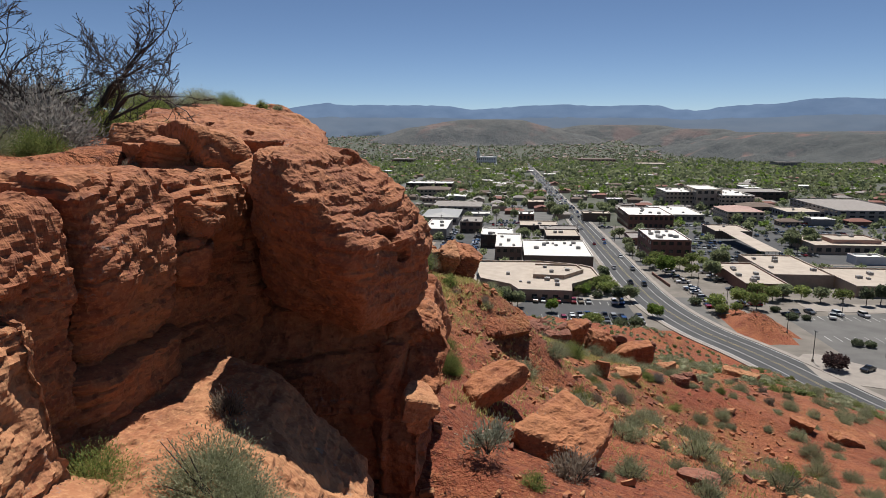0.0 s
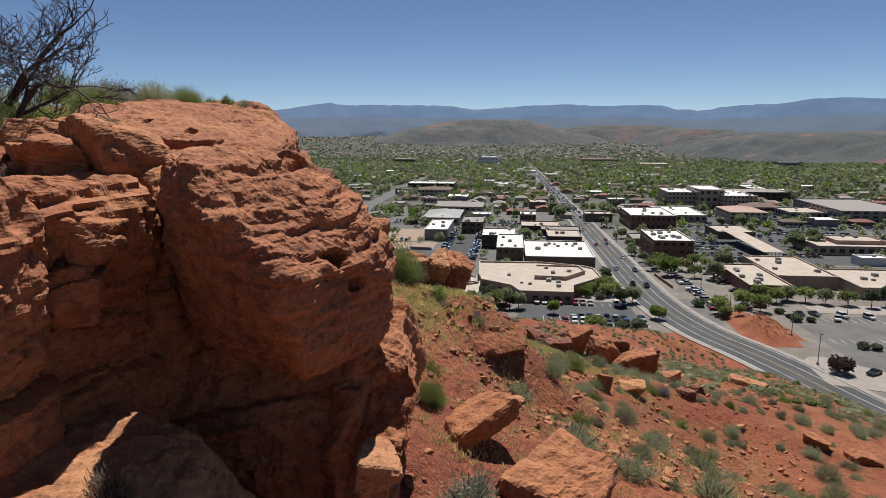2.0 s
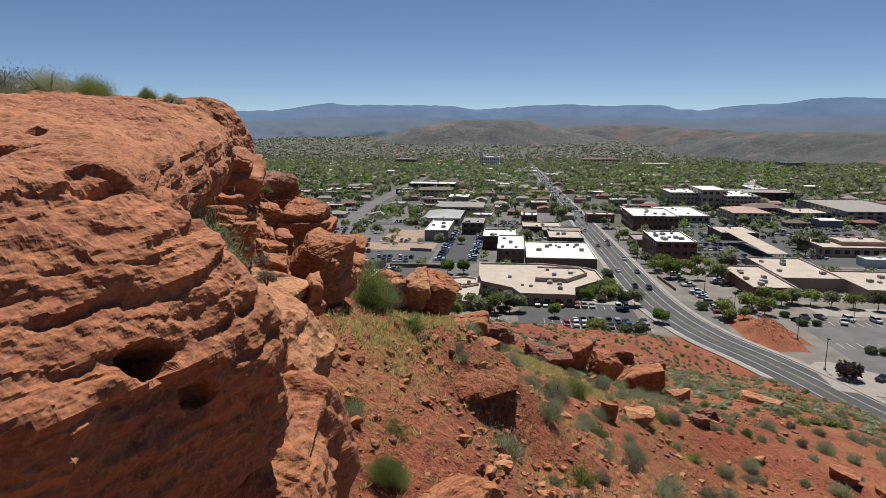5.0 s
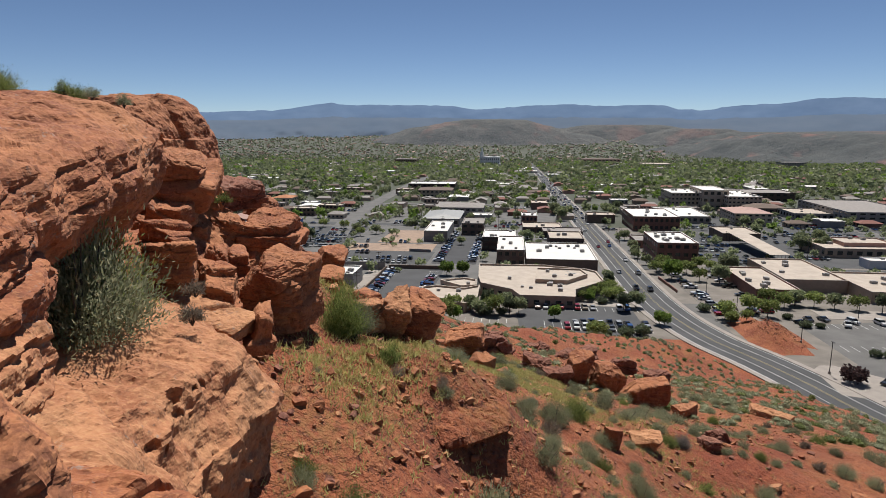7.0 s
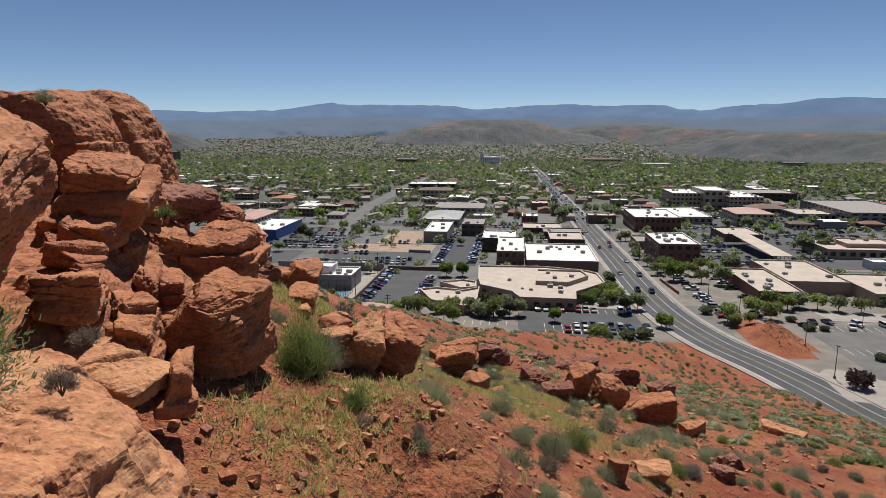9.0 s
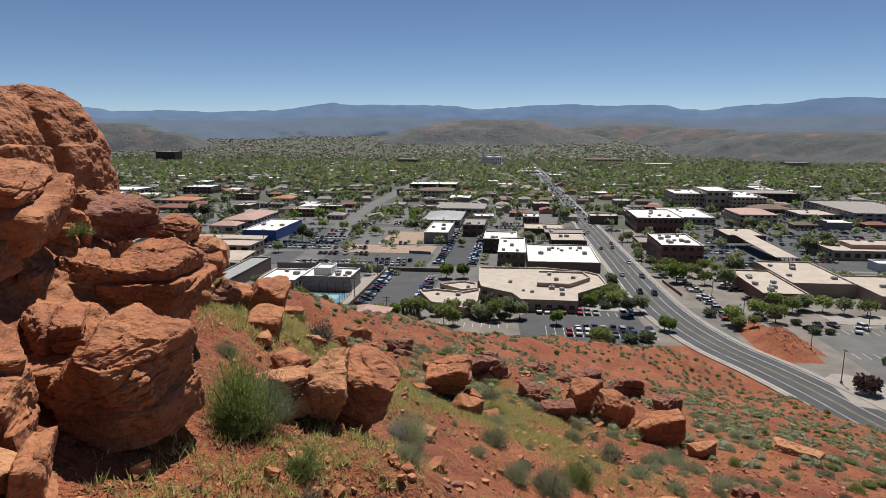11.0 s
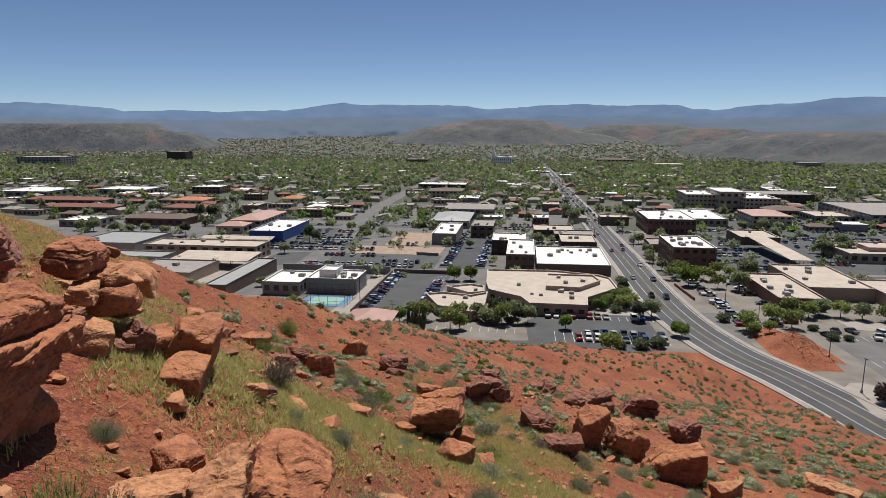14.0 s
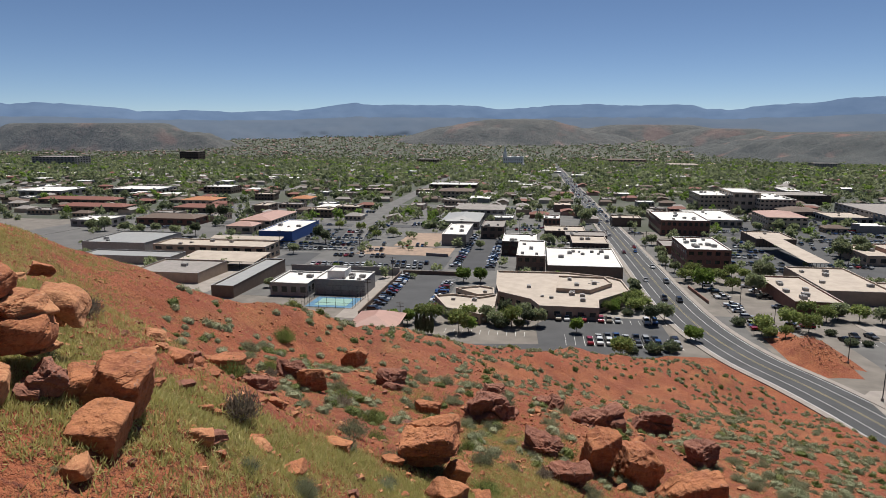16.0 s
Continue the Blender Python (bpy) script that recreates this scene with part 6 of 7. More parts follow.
# the leafless tree on the cliff top
def bare_tree(at, seed):
    """A crooked desert tree without leaves: low forked limbs that spread wide and break up into stiff twigs."""
    q = random.Random(seed)
    trunk, fine = Shape(), Shape()

    def grow(p, d, length, rad, level):
        steps_ = 4 if level < 2 else 3 if level < 4 else 2
        for _ in range(steps_):
            e = p + d * (length / steps_)
            (trunk if level < 2 else fine).tube(p, e, rad, rad * 0.86, 7 if level < 2 else 3)
            p, rad = e, rad * 0.86
            d = (d + Vector((q.gauss(0, .22), q.gauss(0, .22), q.gauss(0.05, .17)))).normalized()
            if level < 5 and q.random() < (0.9 if level else 0.7):
                side = (d + Vector((q.gauss(0, .75), q.gauss(0, .75), q.gauss(0.12, .5)))).normalized()
                grow(p, side, length * q.uniform(0.42, 0.66), max(rad * 0.62, 0.007), level + 1)
        if level < 5:
            side = (d + Vector((q.gauss(0, .5), q.gauss(0, .5), q.gauss(0.1, .35)))).normalized()
            grow(p, side, length * q.uniform(0.5, 0.7), max(rad * 0.8, 0.007), level + 1)

    thing = new("bare_tree")
    thing.matrix_basis = pose(*at)
    for a in range(6):
        w = a * 1.05 + q.uniform(-.3, .3)
        grow(Vector((0.1 * math.cos(w), 0.1 * math.sin(w), -0.3)), Vector((math.cos(w), math.sin(w), q.uniform(0.35, 1.0))).normalized(), q.uniform(1.8, 2.5), q.uniform(0.07, 0.11), 0)
    part("trunk", trunk.mesh("trunk", TWIG), thing)
    part("branchwork", fine.mesh("branchwork", TWIG), thing, "bare thin branches")
    return tagged(thing, "leafless dark desert tree on the cliff top", "tree")


bare_tree((-9.4, 12.6, drop(-9.4, 12.6)), 4)

# ---------------------------------------------------------------- town trees
def crown_arrays(radius, height, n, size, seed, base=0.35):
    """Leaf clumps of a broad uneven crown."""
    q = np.random.default_rng(seed)
    k = max(6, n // 28)
    th, u, w = q.uniform(0, 6.283, k), q.uniform(0.25, 1, k) ** 0.5, q.uniform(0, 1, k)
    lobe = np.stack([np.cos(th) * u * radius * 0.72, np.sin(th) * u * radius * 0.72, height * (base + (1 - base) * (0.15 + 0.75 * w * (1 - 0.45 * u)))], 1)
    own = q.integers(0, k, n)
    d = q.normal(0, 1, (n, 3))
    d /= np.linalg.norm(d, axis=1)[:, None]
    lr = q.uniform(0.22, 0.40, k)[own] * radius
    c = lobe[own] + d * lr[:, None] * q.uniform(0.6, 1.1, n)[:, None]
    return blades(c, d + q.normal(0, 0.6, (n, 3)), 0.45, size * q.uniform(0.6, 1.3, n), size * q.uniform(0.6, 1.2, n), q)


def tree(label, radius, height, kind, n, size, seed, name="tree"):
    q = random.Random(seed)
    thing = new(name)
    s = Shape()
    s.tube((0, 0, -0.3), (0.1, 0, height * 0.38), 0.04 * height * 0.6, 0.022 * height * 0.6, 7)
    for k in range(5):
        a = k * 1.256 + q.uniform(-.4, .4)
        s.tube((0.1, 0, height * 0.34), (math.cos(a) * radius * 0.55, math.sin(a) * radius * 0.55, height * q.uniform(0.55, 0.8)), 0.012 * height, 0.004 * height, 5)
    part("trunk", s.mesh("trunk", BARK), thing)
    part("crown", mesh_np("crown", *crown_arrays(radius, height, n, size, seed), kind), thing)
    return tagged(thing, label, "tree", "town trees")


def cypress(seed):
    q = np.random.default_rng(seed)
    n = 700
    u = q.random(n)
    th = q.uniform(0, 6.283, n)
    rad = 0.62 * np.sin(np.clip(u * 0.92 + 0.08, 0, 1) * math.pi) ** 0.6 * (1 - 0.5 * u)
    c = np.stack([rad * np.cos(th), rad * np.sin(th), 0.3 + u * 5.6], 1)
    thing = new("cypress")
    part("crown", mesh_np("crown", *blades(c, np.stack([np.cos(th) * .4, np.sin(th) * .4, np.ones(n)], 1), 0.3, 0.5, 0.22, q), TREE_C), thing)
    part("trunk", Shape().tube((0, 0, -0.3), (0, 0, 2.5), 0.10, 0.05, 6).mesh("trunk", BARK), thing)
    return tagged(thing, "tall narrow dark green cypress", "tree", "row of cypresses")


KINDS = [tree("broad green street tree", 3.6, 8.0, TREE_A, 1500, 0.55, 701), tree("round green town shade tree", 3.0, 6.5, TREE_A, 1300, 0.5, 702),
         tree("bright lime-green young tree", 2.1, 4.6, TREE_B, 1200, 0.36, 703), tree("dark evergreen pine tree", 2.6, 9.0, TREE_C, 1400, 0.5, 704),
         tree("sparse grey-green desert tree", 3.0, 6.0, GREEN, 900, 0.45, 705), tree("dark purple-leaved shrub by the road", 3.0, 4.0, TREE_D, 1300, 0.42, 706),
         tree("low dark green hedge bush", 2.2, 2.4, TREE_C, 1100, 0.34, 707)]
TREES = [(50.1, 212.8, 2, 1.1), (26.8, 195, 4, 1.0), (0.6, 221, 3, 0.8), (-4.6, 220, 4, 1.2), (3.8, 222, 0, 0.8), (-9.9, 221, 1, 0.9), (-17.5, 212, 2, 1.2), (-20.4, 211, 4, 1.2), (37.4, 245, 4, 1.1), (45.3, 235.3, 0, 0.85), (30.6, 247, 2, 1.0), (27.4, 243.5, 4, 0.7),
         (39.5, 258, 4, 1.0), (70, 287.5, 2, 2.0), (87.8, 281, 0, 1.05), (79, 299, 4, 1.2), (65.8, 321, 1, 0.8), (80.5, 284, 4, 1.0), (10.5, 313, 2, 0.8), (71.8, 222.4, 4, 1.1), (83, 232.3, 4, 1.25), (98, 241.4, 4, 1.1), (95, 250, 4, 1.0),
         (104, 246.4, 0, 0.8), (68, 233, 6, 1.0), (161.9, 381, 0, 1.2), (180, 401, 0, 1.1), (39, 248, 6, 0.9), (34, 240, 6, 0.9), (42, 252, 4, 0.8), (15.6, 216.4, 2, 1.05), (80, 337, 1, 1.7), (98.8, 305, 0, 1.25), (-20.3, 285.5, 2, 1.45), (-27.4, 284.4, 2, 1.6), (-123.8, 339.6, 1, 0.95), (49.0, 214, 2, 1.0),
         (26.5, 196, 4, 1.0), (-123.6, 379, 3, 1.25), (-119, 377, 3, 1.1), (158.3, 372, 1, 1.5), (169.4, 373, 1, 1.45), (103, 245, 1, 0.95), (109, 243.5, 4, 1.1), (115, 241.5, 1, 1.0),
         (122, 240.5, 4, 1.1), (129, 238, 3, 0.85), (135, 240, 3, 0.9), (142, 239, 4, 1.2), (150, 240, 3, 0.85), (158, 240, 4, 1.1), (74, 222, 6, 1.0), (72, 217.5, 4, 0.85),
         (77, 218, 4, 0.7), (87, 227, 4, 1.15), (93, 226, 6, 0.8), (94.5, 216, 6, 0.9), (99, 216, 6, 0.7), (84.5, 166.5, 5, 1.05), (101, 188, 6, 0.8), (104, 187, 6, 0.7), (109, 185, 6, 0.6),
         (40, 229.5, 3, 0.95), (36, 252, 4, 1.0), (38, 262, 1, 0.8), (30, 243, 2, 0.9), (32, 249, 4, 0.8), (28, 256, 1, 0.7), (41, 270, 3, 0.8), (42, 282, 1, 0.8), (-7, 226, 3, 0.95), (-1, 228, 0, 0.8),
         (-13, 225, 1, 0.9), (-19, 225, 4, 1.0), (-24, 223, 1, 0.8), (-2, 221, 6, 0.85), (-8, 219.5, 6, 1.3), (-30, 222, 4, 1.2), (-43, 216, 2, 1.3), (-38, 218, 2, 1.1), (-34, 222, 4, 1.0), (30, 199, 6, 0.85),
         (36, 200, 6, 1.1), (41, 202, 6, 1.1), (12, 338, 2, 1.1), (-88, 300, 2, 0.8), (12, 296, 2, 0.9), (66, 300, 4, 1.2), (70, 306, 4, 1.3), (75, 306, 6, 0.85), (88, 312, 4, 1.1), (92, 308, 4, 1.0), (64, 340, 1, 0.8),
         (66, 352, 1, 0.9), (67, 364, 0, 0.8), (69, 402, 0, 0.9), (10, 395, 0, 0.8), (16, 372, 1, 0.7), (-28, 372, 0, 0.7), (-16, 402, 1, 0.7), (66, 470, 3, 0.8), (38, 500, 0, 1.4), (44, 520, 0, 1.3),
         (36, 540, 0, 1.3), (80, 545, 0, 1.3), (88, 560, 3, 1.3), (72, 570, 2, 1.2), (165, 480, 0, 1.0), (175, 480, 1, 1.1), (152, 482, 1, 1.1), (-160, 452, 0, 0.9), (-130, 440, 4, 1.1), (-112, 430, 4, 1.1),
         (-100, 415, 0, 0.9), (-94, 400, 4, 1.0), (-86, 410, 0, 0.8), (-175, 350, 1, 0.9), (-210, 395, 3, 1.2), (-222, 392, 0, 1.0), (-240, 400, 1, 1.1), (-252, 402, 1, 1.0), (-262, 400, 0, 0.9), (-280, 405, 0, 1.2),
         (-292, 408, 1, 1.2), (-230, 470, 3, 1.6), (-242, 475, 3, 1.5), (-90, 212, 6, 0.8), (-104, 262, 1, 0.7), (-58, 500, 0, 1.2), (-78, 520, 0, 1.1), (-30, 480, 0, 0.9), (-10, 520, 1, 1.0), (-48, 470, 0, 1.0)]
r = random.Random(31)
for x, y, k, s in TREES:
    copy_thing(KINDS[k], pose(x, y, float(ground_z(x, y)[0]), 0, 0, r.uniform(0, 360)) @ Matrix.Diagonal((s, s, s * r.uniform(0.9, 1.1), 1)))
for ob, (x, y) in zip(KINDS, ((-5, 560), (5, 590), (70, 520), (96, 590), (-40, 575), (112, 300), (70, 600))):
    ob.matrix_basis = pose(x, y, float(ground_z(x, y)[0]))
cyp = cypress(9)
cyp.matrix_basis = pose(-33.5, 210, float(ground_z(-33.5, 210)[0]))
for x, y, s in ((-32.2, 209.5, .95), (-31.0, 209, 1.05), (-29.8, 208.6, .9), (-28.6, 208.4, 1.1), (-45.5, 207, 0.9), (-46.5, 207.5, .85)):
    copy_thing(cyp, pose(x, y, float(ground_z(x, y)[0]), 0, 0, x * 40) @ Matrix.Diagonal((s, s, s, 1)))

# ---------------------------------------------------------------- the town's mass of trees and houses
HOUSE_SITES = [(x0, x1, y0, y1) for _, _, x0, x1, y0, y1, *_ in TOWN]


def free(x, y, pad=6):
    if abs(x - 53) < 10.5 or abs(x - np.interp(y, [p[1] for p in LEFT_STREET], [p[0] for p in LEFT_STREET])) < 10:
        return False
    return not any(a - pad < x < b + pad and c - pad < y < d + pad for a, b, c, d in HOUSE_SITES)


# homes and shops of the near blocks, one by one
r = random.Random(71)
FORMS = [("house", "small stucco house with a brown hipped roof", 14, 10, 3.4, "tan", "brown", 1, 4, 1.8), ("house", "low brick house with a red roof", 15, 10, 3.4, "brick", "red", 1, 4, 1.8),
         ("house", "pale stucco house with a grey roof", 13, 11, 3.6, "cream", "grey", 1, 4, 2.0), ("shop_building", "small flat-roofed shop with a white roof", 16, 14, 4.6, "grey", "white", 1, 5, 0),
         ("shop_building", "flat-roofed brown office with a pale roof", 20, 14, 6.5, "brown", "cream", 2, 6, 0), ("shop_building", "low tan shop with a flat grey roof", 22, 13, 4.4, "tan", "grey", 1, 6, 0)]
bases = {}
todo = 0
while todo < 95:
    y = 440 + 330 * r.random()
    x = r.uniform(-0.95 * y, 0.7 * y)
    k = r.randrange(6)
    name, label, w, d, h, wall, roof, floors, wins, hip = FORMS[k]
    if not free(x, y, 13) or min(abs(y - v) for v in (452, 462, 622, 800)) < 13 or any(abs(x - v) < 13 for v in (-310, -480, 235, 415)):
        continue
    todo += 1
    HOUSE_SITES.append((x - w / 2, x + w / 2, y - d / 2, y + d / 2))
    if k not in bases:
        bases[k] = building(name, label, x - w / 2, x + w / 2, y - d / 2, y + d / 2, h, wall, roof, floors, wins, 1 if x < 0 else -1, 2, seed=300 + k, gable=hip)
    else:
        copy_thing(bases[k], pose(x, y, float(town_z(y)), 0, 0, r.choice((0, 0, 90, 180))))


q = np.random.default_rng(55)
clumps = {0: [], 1: [], 2: []}
shapes = {0: [crown_arrays(3.6, 7.5, 70, 1.5, 800 + k, 0.12) for k in range(8)], 1: [crown_arrays(4.2, 8.0, 16, 3.6, 820 + k, 0.05) for k in range(8)]}
ty = 440 + 1930 * q.random(60000) ** 0.85
tx = q.uniform(-0.98 * ty - 30, 0.76 * ty + 40)
thick = (0.30 + 0.70 * smooth(560, 760, ty)) * np.where(ty > 1950, 0.45, 1)
keep = (vnoise(np.stack([tx / 85, ty / 70, 0 * tx + 2], 1), 15) > q.uniform(-1.0, 0.35, len(tx))) & (q.random(len(tx)) < thick)
spots = [(x, y) for x, y in zip(tx[keep].tolist(), ty[keep].tolist()) if free(x, y, 3)][:13500]
for x, y in spots:
    v, f = shapes[0 if y < 950 else 1][q.integers(0, 8)]
    s = q.uniform(0.55, 1.35)
    a = q.uniform(0, 6.28)
    c = np.array([[math.cos(a), -math.sin(a), 0], [math.sin(a), math.cos(a), 0], [0, 0, q.uniform(0.8, 1.15)]])
    clumps[q.choice(3, p=(0.66, 0.17, 0.17))].append(((v * s) @ c.T + np.array([x, y, float(town_z(y)) - 0.6]), f))
for k, (label, mat) in enumerate((("dense green shade trees among the town's houses", TREE_A), ("fresh lime-green trees among the town's houses", TREE_B), ("dark evergreen trees among the town's houses", TREE_C))):
    tagged(new("town_trees", mesh_np("town_trees", *gather(clumps[k]), mat)), label, "trees", kind="stuff")


def house_arrays(w, d, h, g):
    v = np.array([(-w, -d, -1), (w, -d, -1), (w, d, -1), (-w, d, -1), (-w, -d, h), (w, -d, h), (w, d, h), (-w, d, h), (-w - .5, -d - .5, h), (w + .5, -d - .5, h), (w + .5, d + .5, h), (-w - .5, d + .5, h), (-w * .7, 0, h + g), (w * .7, 0, h + g)])
    walls = np.array([(0, 1, 5, 4), (1, 2, 6, 5), (2, 3, 7, 6), (3, 0, 4, 7)])
    roofs = np.array([(8, 9, 13, 12), (10, 11, 12, 13), (9, 10, 13, 13), (11, 8, 12, 12)])
    return v, walls, roofs


def houses(label, count, y0, y1, power, wall, roof, seed, big=1.0, flat=False):
    """Homes by the hundred, far off: walls and roofs of one colour family."""
    q = np.random.default_rng(seed)
    wv, wf, rf, n = [], [], [], 0
    while n < count:
        y = y0 + (y1 - y0) * q.random() ** power
        x = q.uniform(-0.98 * y - 30, 0.78 * y + 40)
        if not free(x, y, 9) or (y > 1750 and x > 500 + 0.1 * (y - 1750)):
            continue
        v, wl_, rl_ = house_arrays(q.uniform(5, 10) * big, q.uniform(4, 7) * big, q.uniform(2.8, 4.2) * big ** 0.5, 0.15 if flat else q.uniform(1.2, 2.2))
        if q.random() < 0.4:
            v = v[:, [1, 0, 2]] * np.array([-1, 1, 1])
        k = len(v) * n
        wv.append(v + np.array([x, y, float(town_z(y))]))
        wf.append(wl_ + k)
        rf.append(rl_ + k)
        n += 1
    f = np.concatenate(wf + rf)
    slots = np.concatenate([np.zeros(4 * n, int), np.ones(4 * n, int)])
    tri = mesh_np("houses", np.concatenate(wv), f[:, :4], [wall, roof], slots)
    tri.validate()
    tagged(new("houses", tri), label, "houses", kind="stuff")


# small trees between the downtown lots
q = np.random.default_rng(58)
small_trees = [crown_arrays(2.0, 4.6, 130, 0.6, 840 + k, 0.25) for k in range(8)]
got = []
while len(got) < 330:
    y = q.uniform(285, 600)
    x = q.uniform(-0.75 * y, 0.62 * y)
    if not free(x, y, 2.5) or (-128 < x < -40 and 305 < y < 346) or (-40 < x < -14 and y < 424) or abs(y - 313.5) < 6 and x > 60:
        continue
    v, f = small_trees[q.integers(0, 8)]
    got.append((v * q.uniform(0.6, 1.5) + np.array([x, y, float(town_z(y)) - 0.3]), f))
tagged(new("street_trees", mesh_np("street_trees", *gather(got), TREE_A)), "small green trees between car parks and shops", "trees", kind="stuff")

houses("low houses with pale roofs across the town", 420, 480, 1900, 0.9, WALLS["cream"], ROOFS["grey"], 1)
houses("brown-roofed houses among trees", 380, 520, 1900, 0.9, WALLS["tan"], ROOFS["brown"], 2)
houses("small flat-roofed white commercial buildings", 170, 470, 1900, 0.8, WALLS["grey"], ROOFS["white"], 3, 1.5, True)
houses("red-roofed houses among trees", 160, 560, 1900, 0.9, WALLS["pink"], ROOFS["red"], 4)
houses("pale houses of the far suburbs", 850, 1950, 4100, 1.0, WALLS["tan"], ROOFS["pink"], 5, 0.8)
houses("pale-roofed halls and houses of the far suburbs", 550, 1900, 3700, 1.0, WALLS["grey"], ROOFS["grey"], 6, 0.85)
houses("dark-roofed houses of the far suburbs", 1200, 1950, 4100, 1.0, WALLS["brown"], ROOFS["brown"], 7, 0.8)
q = np.random.default_rng(66)
far = []
for _ in range(13000):
    y = q.uniform(2000, 4200)
    x = q.uniform(-0.98 * y, 0.8 * y)
    v, f = shapes[1][q.integers(0, 8)]
    f = f[:5]
    far.append((v[:20] * q.uniform(0.7, 1.35) + np.array([x, y, float(town_z(y)) - 0.5]), f))
tagged(new("suburb_trees", mesh_np("suburb_trees", *gather(far), TREE_C)), "dark trees dotted through the far suburbs", "trees", kind="stuff")


# ---------------------------------------------------------------- the white temple-like landmark
def landmark():
    thing = new("white_temple")
    y, z = 1790.0, float(town_z(1790))
    thing.matrix_basis = pose(-62, y, z)
    W = WALLS["white"]
    part("wall", Shape().box(-27, -18, -2, 27, 18, 24).mesh("wall", W), thing)
    s = Shape()
    for k in range(19):
        s.box(-27 + k * 3, -18.3, 24, -25.6 + k * 3, -17.3, 26.5)
    part("battlements", s.mesh("battlements", W), thing)
    part("tower", Shape().box(-27, -10, 24, -18, 2, 36).mesh("tower", W), thing)
    part("spire", Shape().tube((-22.5, -4, 36), (-22.5, -4, 52), 3.2, 0.3, 8).mesh("spire", W), thing)
    part("annexe", Shape().box(-20, -34, -2, 30, -18.1, 6).mesh("annexe", W), thing)
    for f in range(2):
        for k in range(10):
            part("window", PANE, thing, "", pose(-24 + k * 5.2, -18, 8 + f * 9) @ Matrix.Diagonal((1.8, 2, 5.5, 1)))
    tagged(thing, "large white battlemented church with a spire", "church")


landmark()

# ---------------------------------------------------------------- cars
PAINTS = {"white": (0.78, 0.78, 0.77), "silver": (0.42, 0.43, 0.44), "grey": (0.14, 0.145, 0.15), "black": (0.02, 0.02, 0.022), "red": (0.33, 0.02, 0.025), "blue": (0.03, 0.09, 0.26), "tan": (0.36, 0.30, 0.22)}
COATS = {k: plain(k + "_car_paint", v, 0.25, 0.05, 1.0, 0) for k, v in PAINTS.items()}
for m in COATS.values():
    m.node_tree.nodes["Principled BSDF"].inputs["Coat Weight"].default_value = 0.6
CAR_GLASS = plain("car_glass", (0.012, 0.014, 0.016), 0.06, 0.1, 1.0, 0)
TYRE = plain("tyre_rubber", (0.02, 0.02, 0.02), 0.9, 0.1, 3.0, 0)
LAMP_RED = plain("tail_lamp", (0.30, 0.012, 0.012), 0.3, 0.1, 3.0, 0)


def shell(profile, half, tuck):
    """A body from its side outline; the flanks lean in by tuck towards the top."""
    s = Shape()
    zs = [z for _, z in profile]
    lo, hi = min(zs), max(zs)
    n = len(profile)
    v = []
    for sign in (-1, 1):
        v += [(sign * (half - tuck * (z - lo) / (hi - lo)), y, z) for y, z in profile]
    s.add(v, [tuple(range(n)), tuple(reversed(range(n, 2 * n)))] + [(i, n + i, n + (i + 1) % n, (i + 1) % n) for i in range(n)])
    return s


CAR_FORMS = {
    "sedan": ([(-2.3, .35), (-2.35, .62), (-2.2, .82), (-1.2, .95), (1.3, .98), (2.2, .88), (2.32, .6), (2.25, .35)], [(-1.15, .93), (-.35, 1.42), (.75, 1.45), (1.65, .96)], 0.9),
    "suv": ([(-2.3, .4), (-2.36, .75), (-2.2, 1.0), (-1.2, 1.1), (2.2, 1.12), (2.34, .75), (2.28, .4)], [(-1.2, 1.08), (-.55, 1.68), (1.95, 1.72), (2.2, 1.1)], 0.95),
    "pickup": ([(-2.8, .5), (-2.85, .85), (-2.7, 1.1), (-1.5, 1.2), (2.7, 1.18), (2.8, .85), (2.75, .5)], [(-1.5, 1.17), (-.8, 1.82), (.55, 1.84), (.85, 1.17)], 0.98)}
wheel = Shape().tube((-0.12, 0, 0), (0.12, 0, 0), 0.35, 0.35, 12)
WHEEL = wheel.mesh("wheel", TYRE)


def car(form, colour):
    hull, cabin, half = CAR_FORMS[form]
    thing = new("car")
    part("body", shell(hull, half, 0.08).mesh("body", COATS[colour]), thing)
    part("cabin_glass", shell(cabin, half - 0.06, 0.16).mesh("cabin_glass", CAR_GLASS), thing)
    roof = [(y, z) for y, z in cabin if z > 1.3]
    (ya, za), (yb, zb) = roof[0], roof[-1]
    part("roof", Shape().add([(-half + .2, ya + .12, za + .012), (half - .2, ya + .12, za + .012), (half - .2, yb - .1, zb + .012), (-half + .2, yb - .1, zb + .012), (-half + .2, ya + .12, za + .05), (half - .2, ya + .12, za + .05), (half - .2, yb - .1, zb + .05), (-half + .2, yb - .1, zb + .05)], [(0, 3, 2, 1), (4, 5, 6, 7), (0, 1, 5, 4), (1, 2, 6, 5), (2, 3, 7, 6), (3, 0, 4, 7)]).mesh("roof", COATS[colour]), thing)
    end = hull[0][0]
    for sx in (-1, 1):
        for y in (end * 0.62, -end * 0.62):
            part("wheel", WHEEL, thing, "", pose(sx * (half - 0.1), y, 0.35))
        part("tail_lamp", Shape().box(-0.14, -0.03, -0.09, 0.14, 0.03, 0.09).mesh("tail_lamp", LAMP_RED), thing, "", pose(sx * (half - 0.25), -end - 0.0, 0.82))
    word = {"suv": "sport utility vehicle", "sedan": "sedan car", "pickup": "pickup truck"}[form]
    return tagged(thing, colour + " painted " + word + " standing on asphalt", "car", "cars in the town")


FLEET, park = {}, random.Random(17)


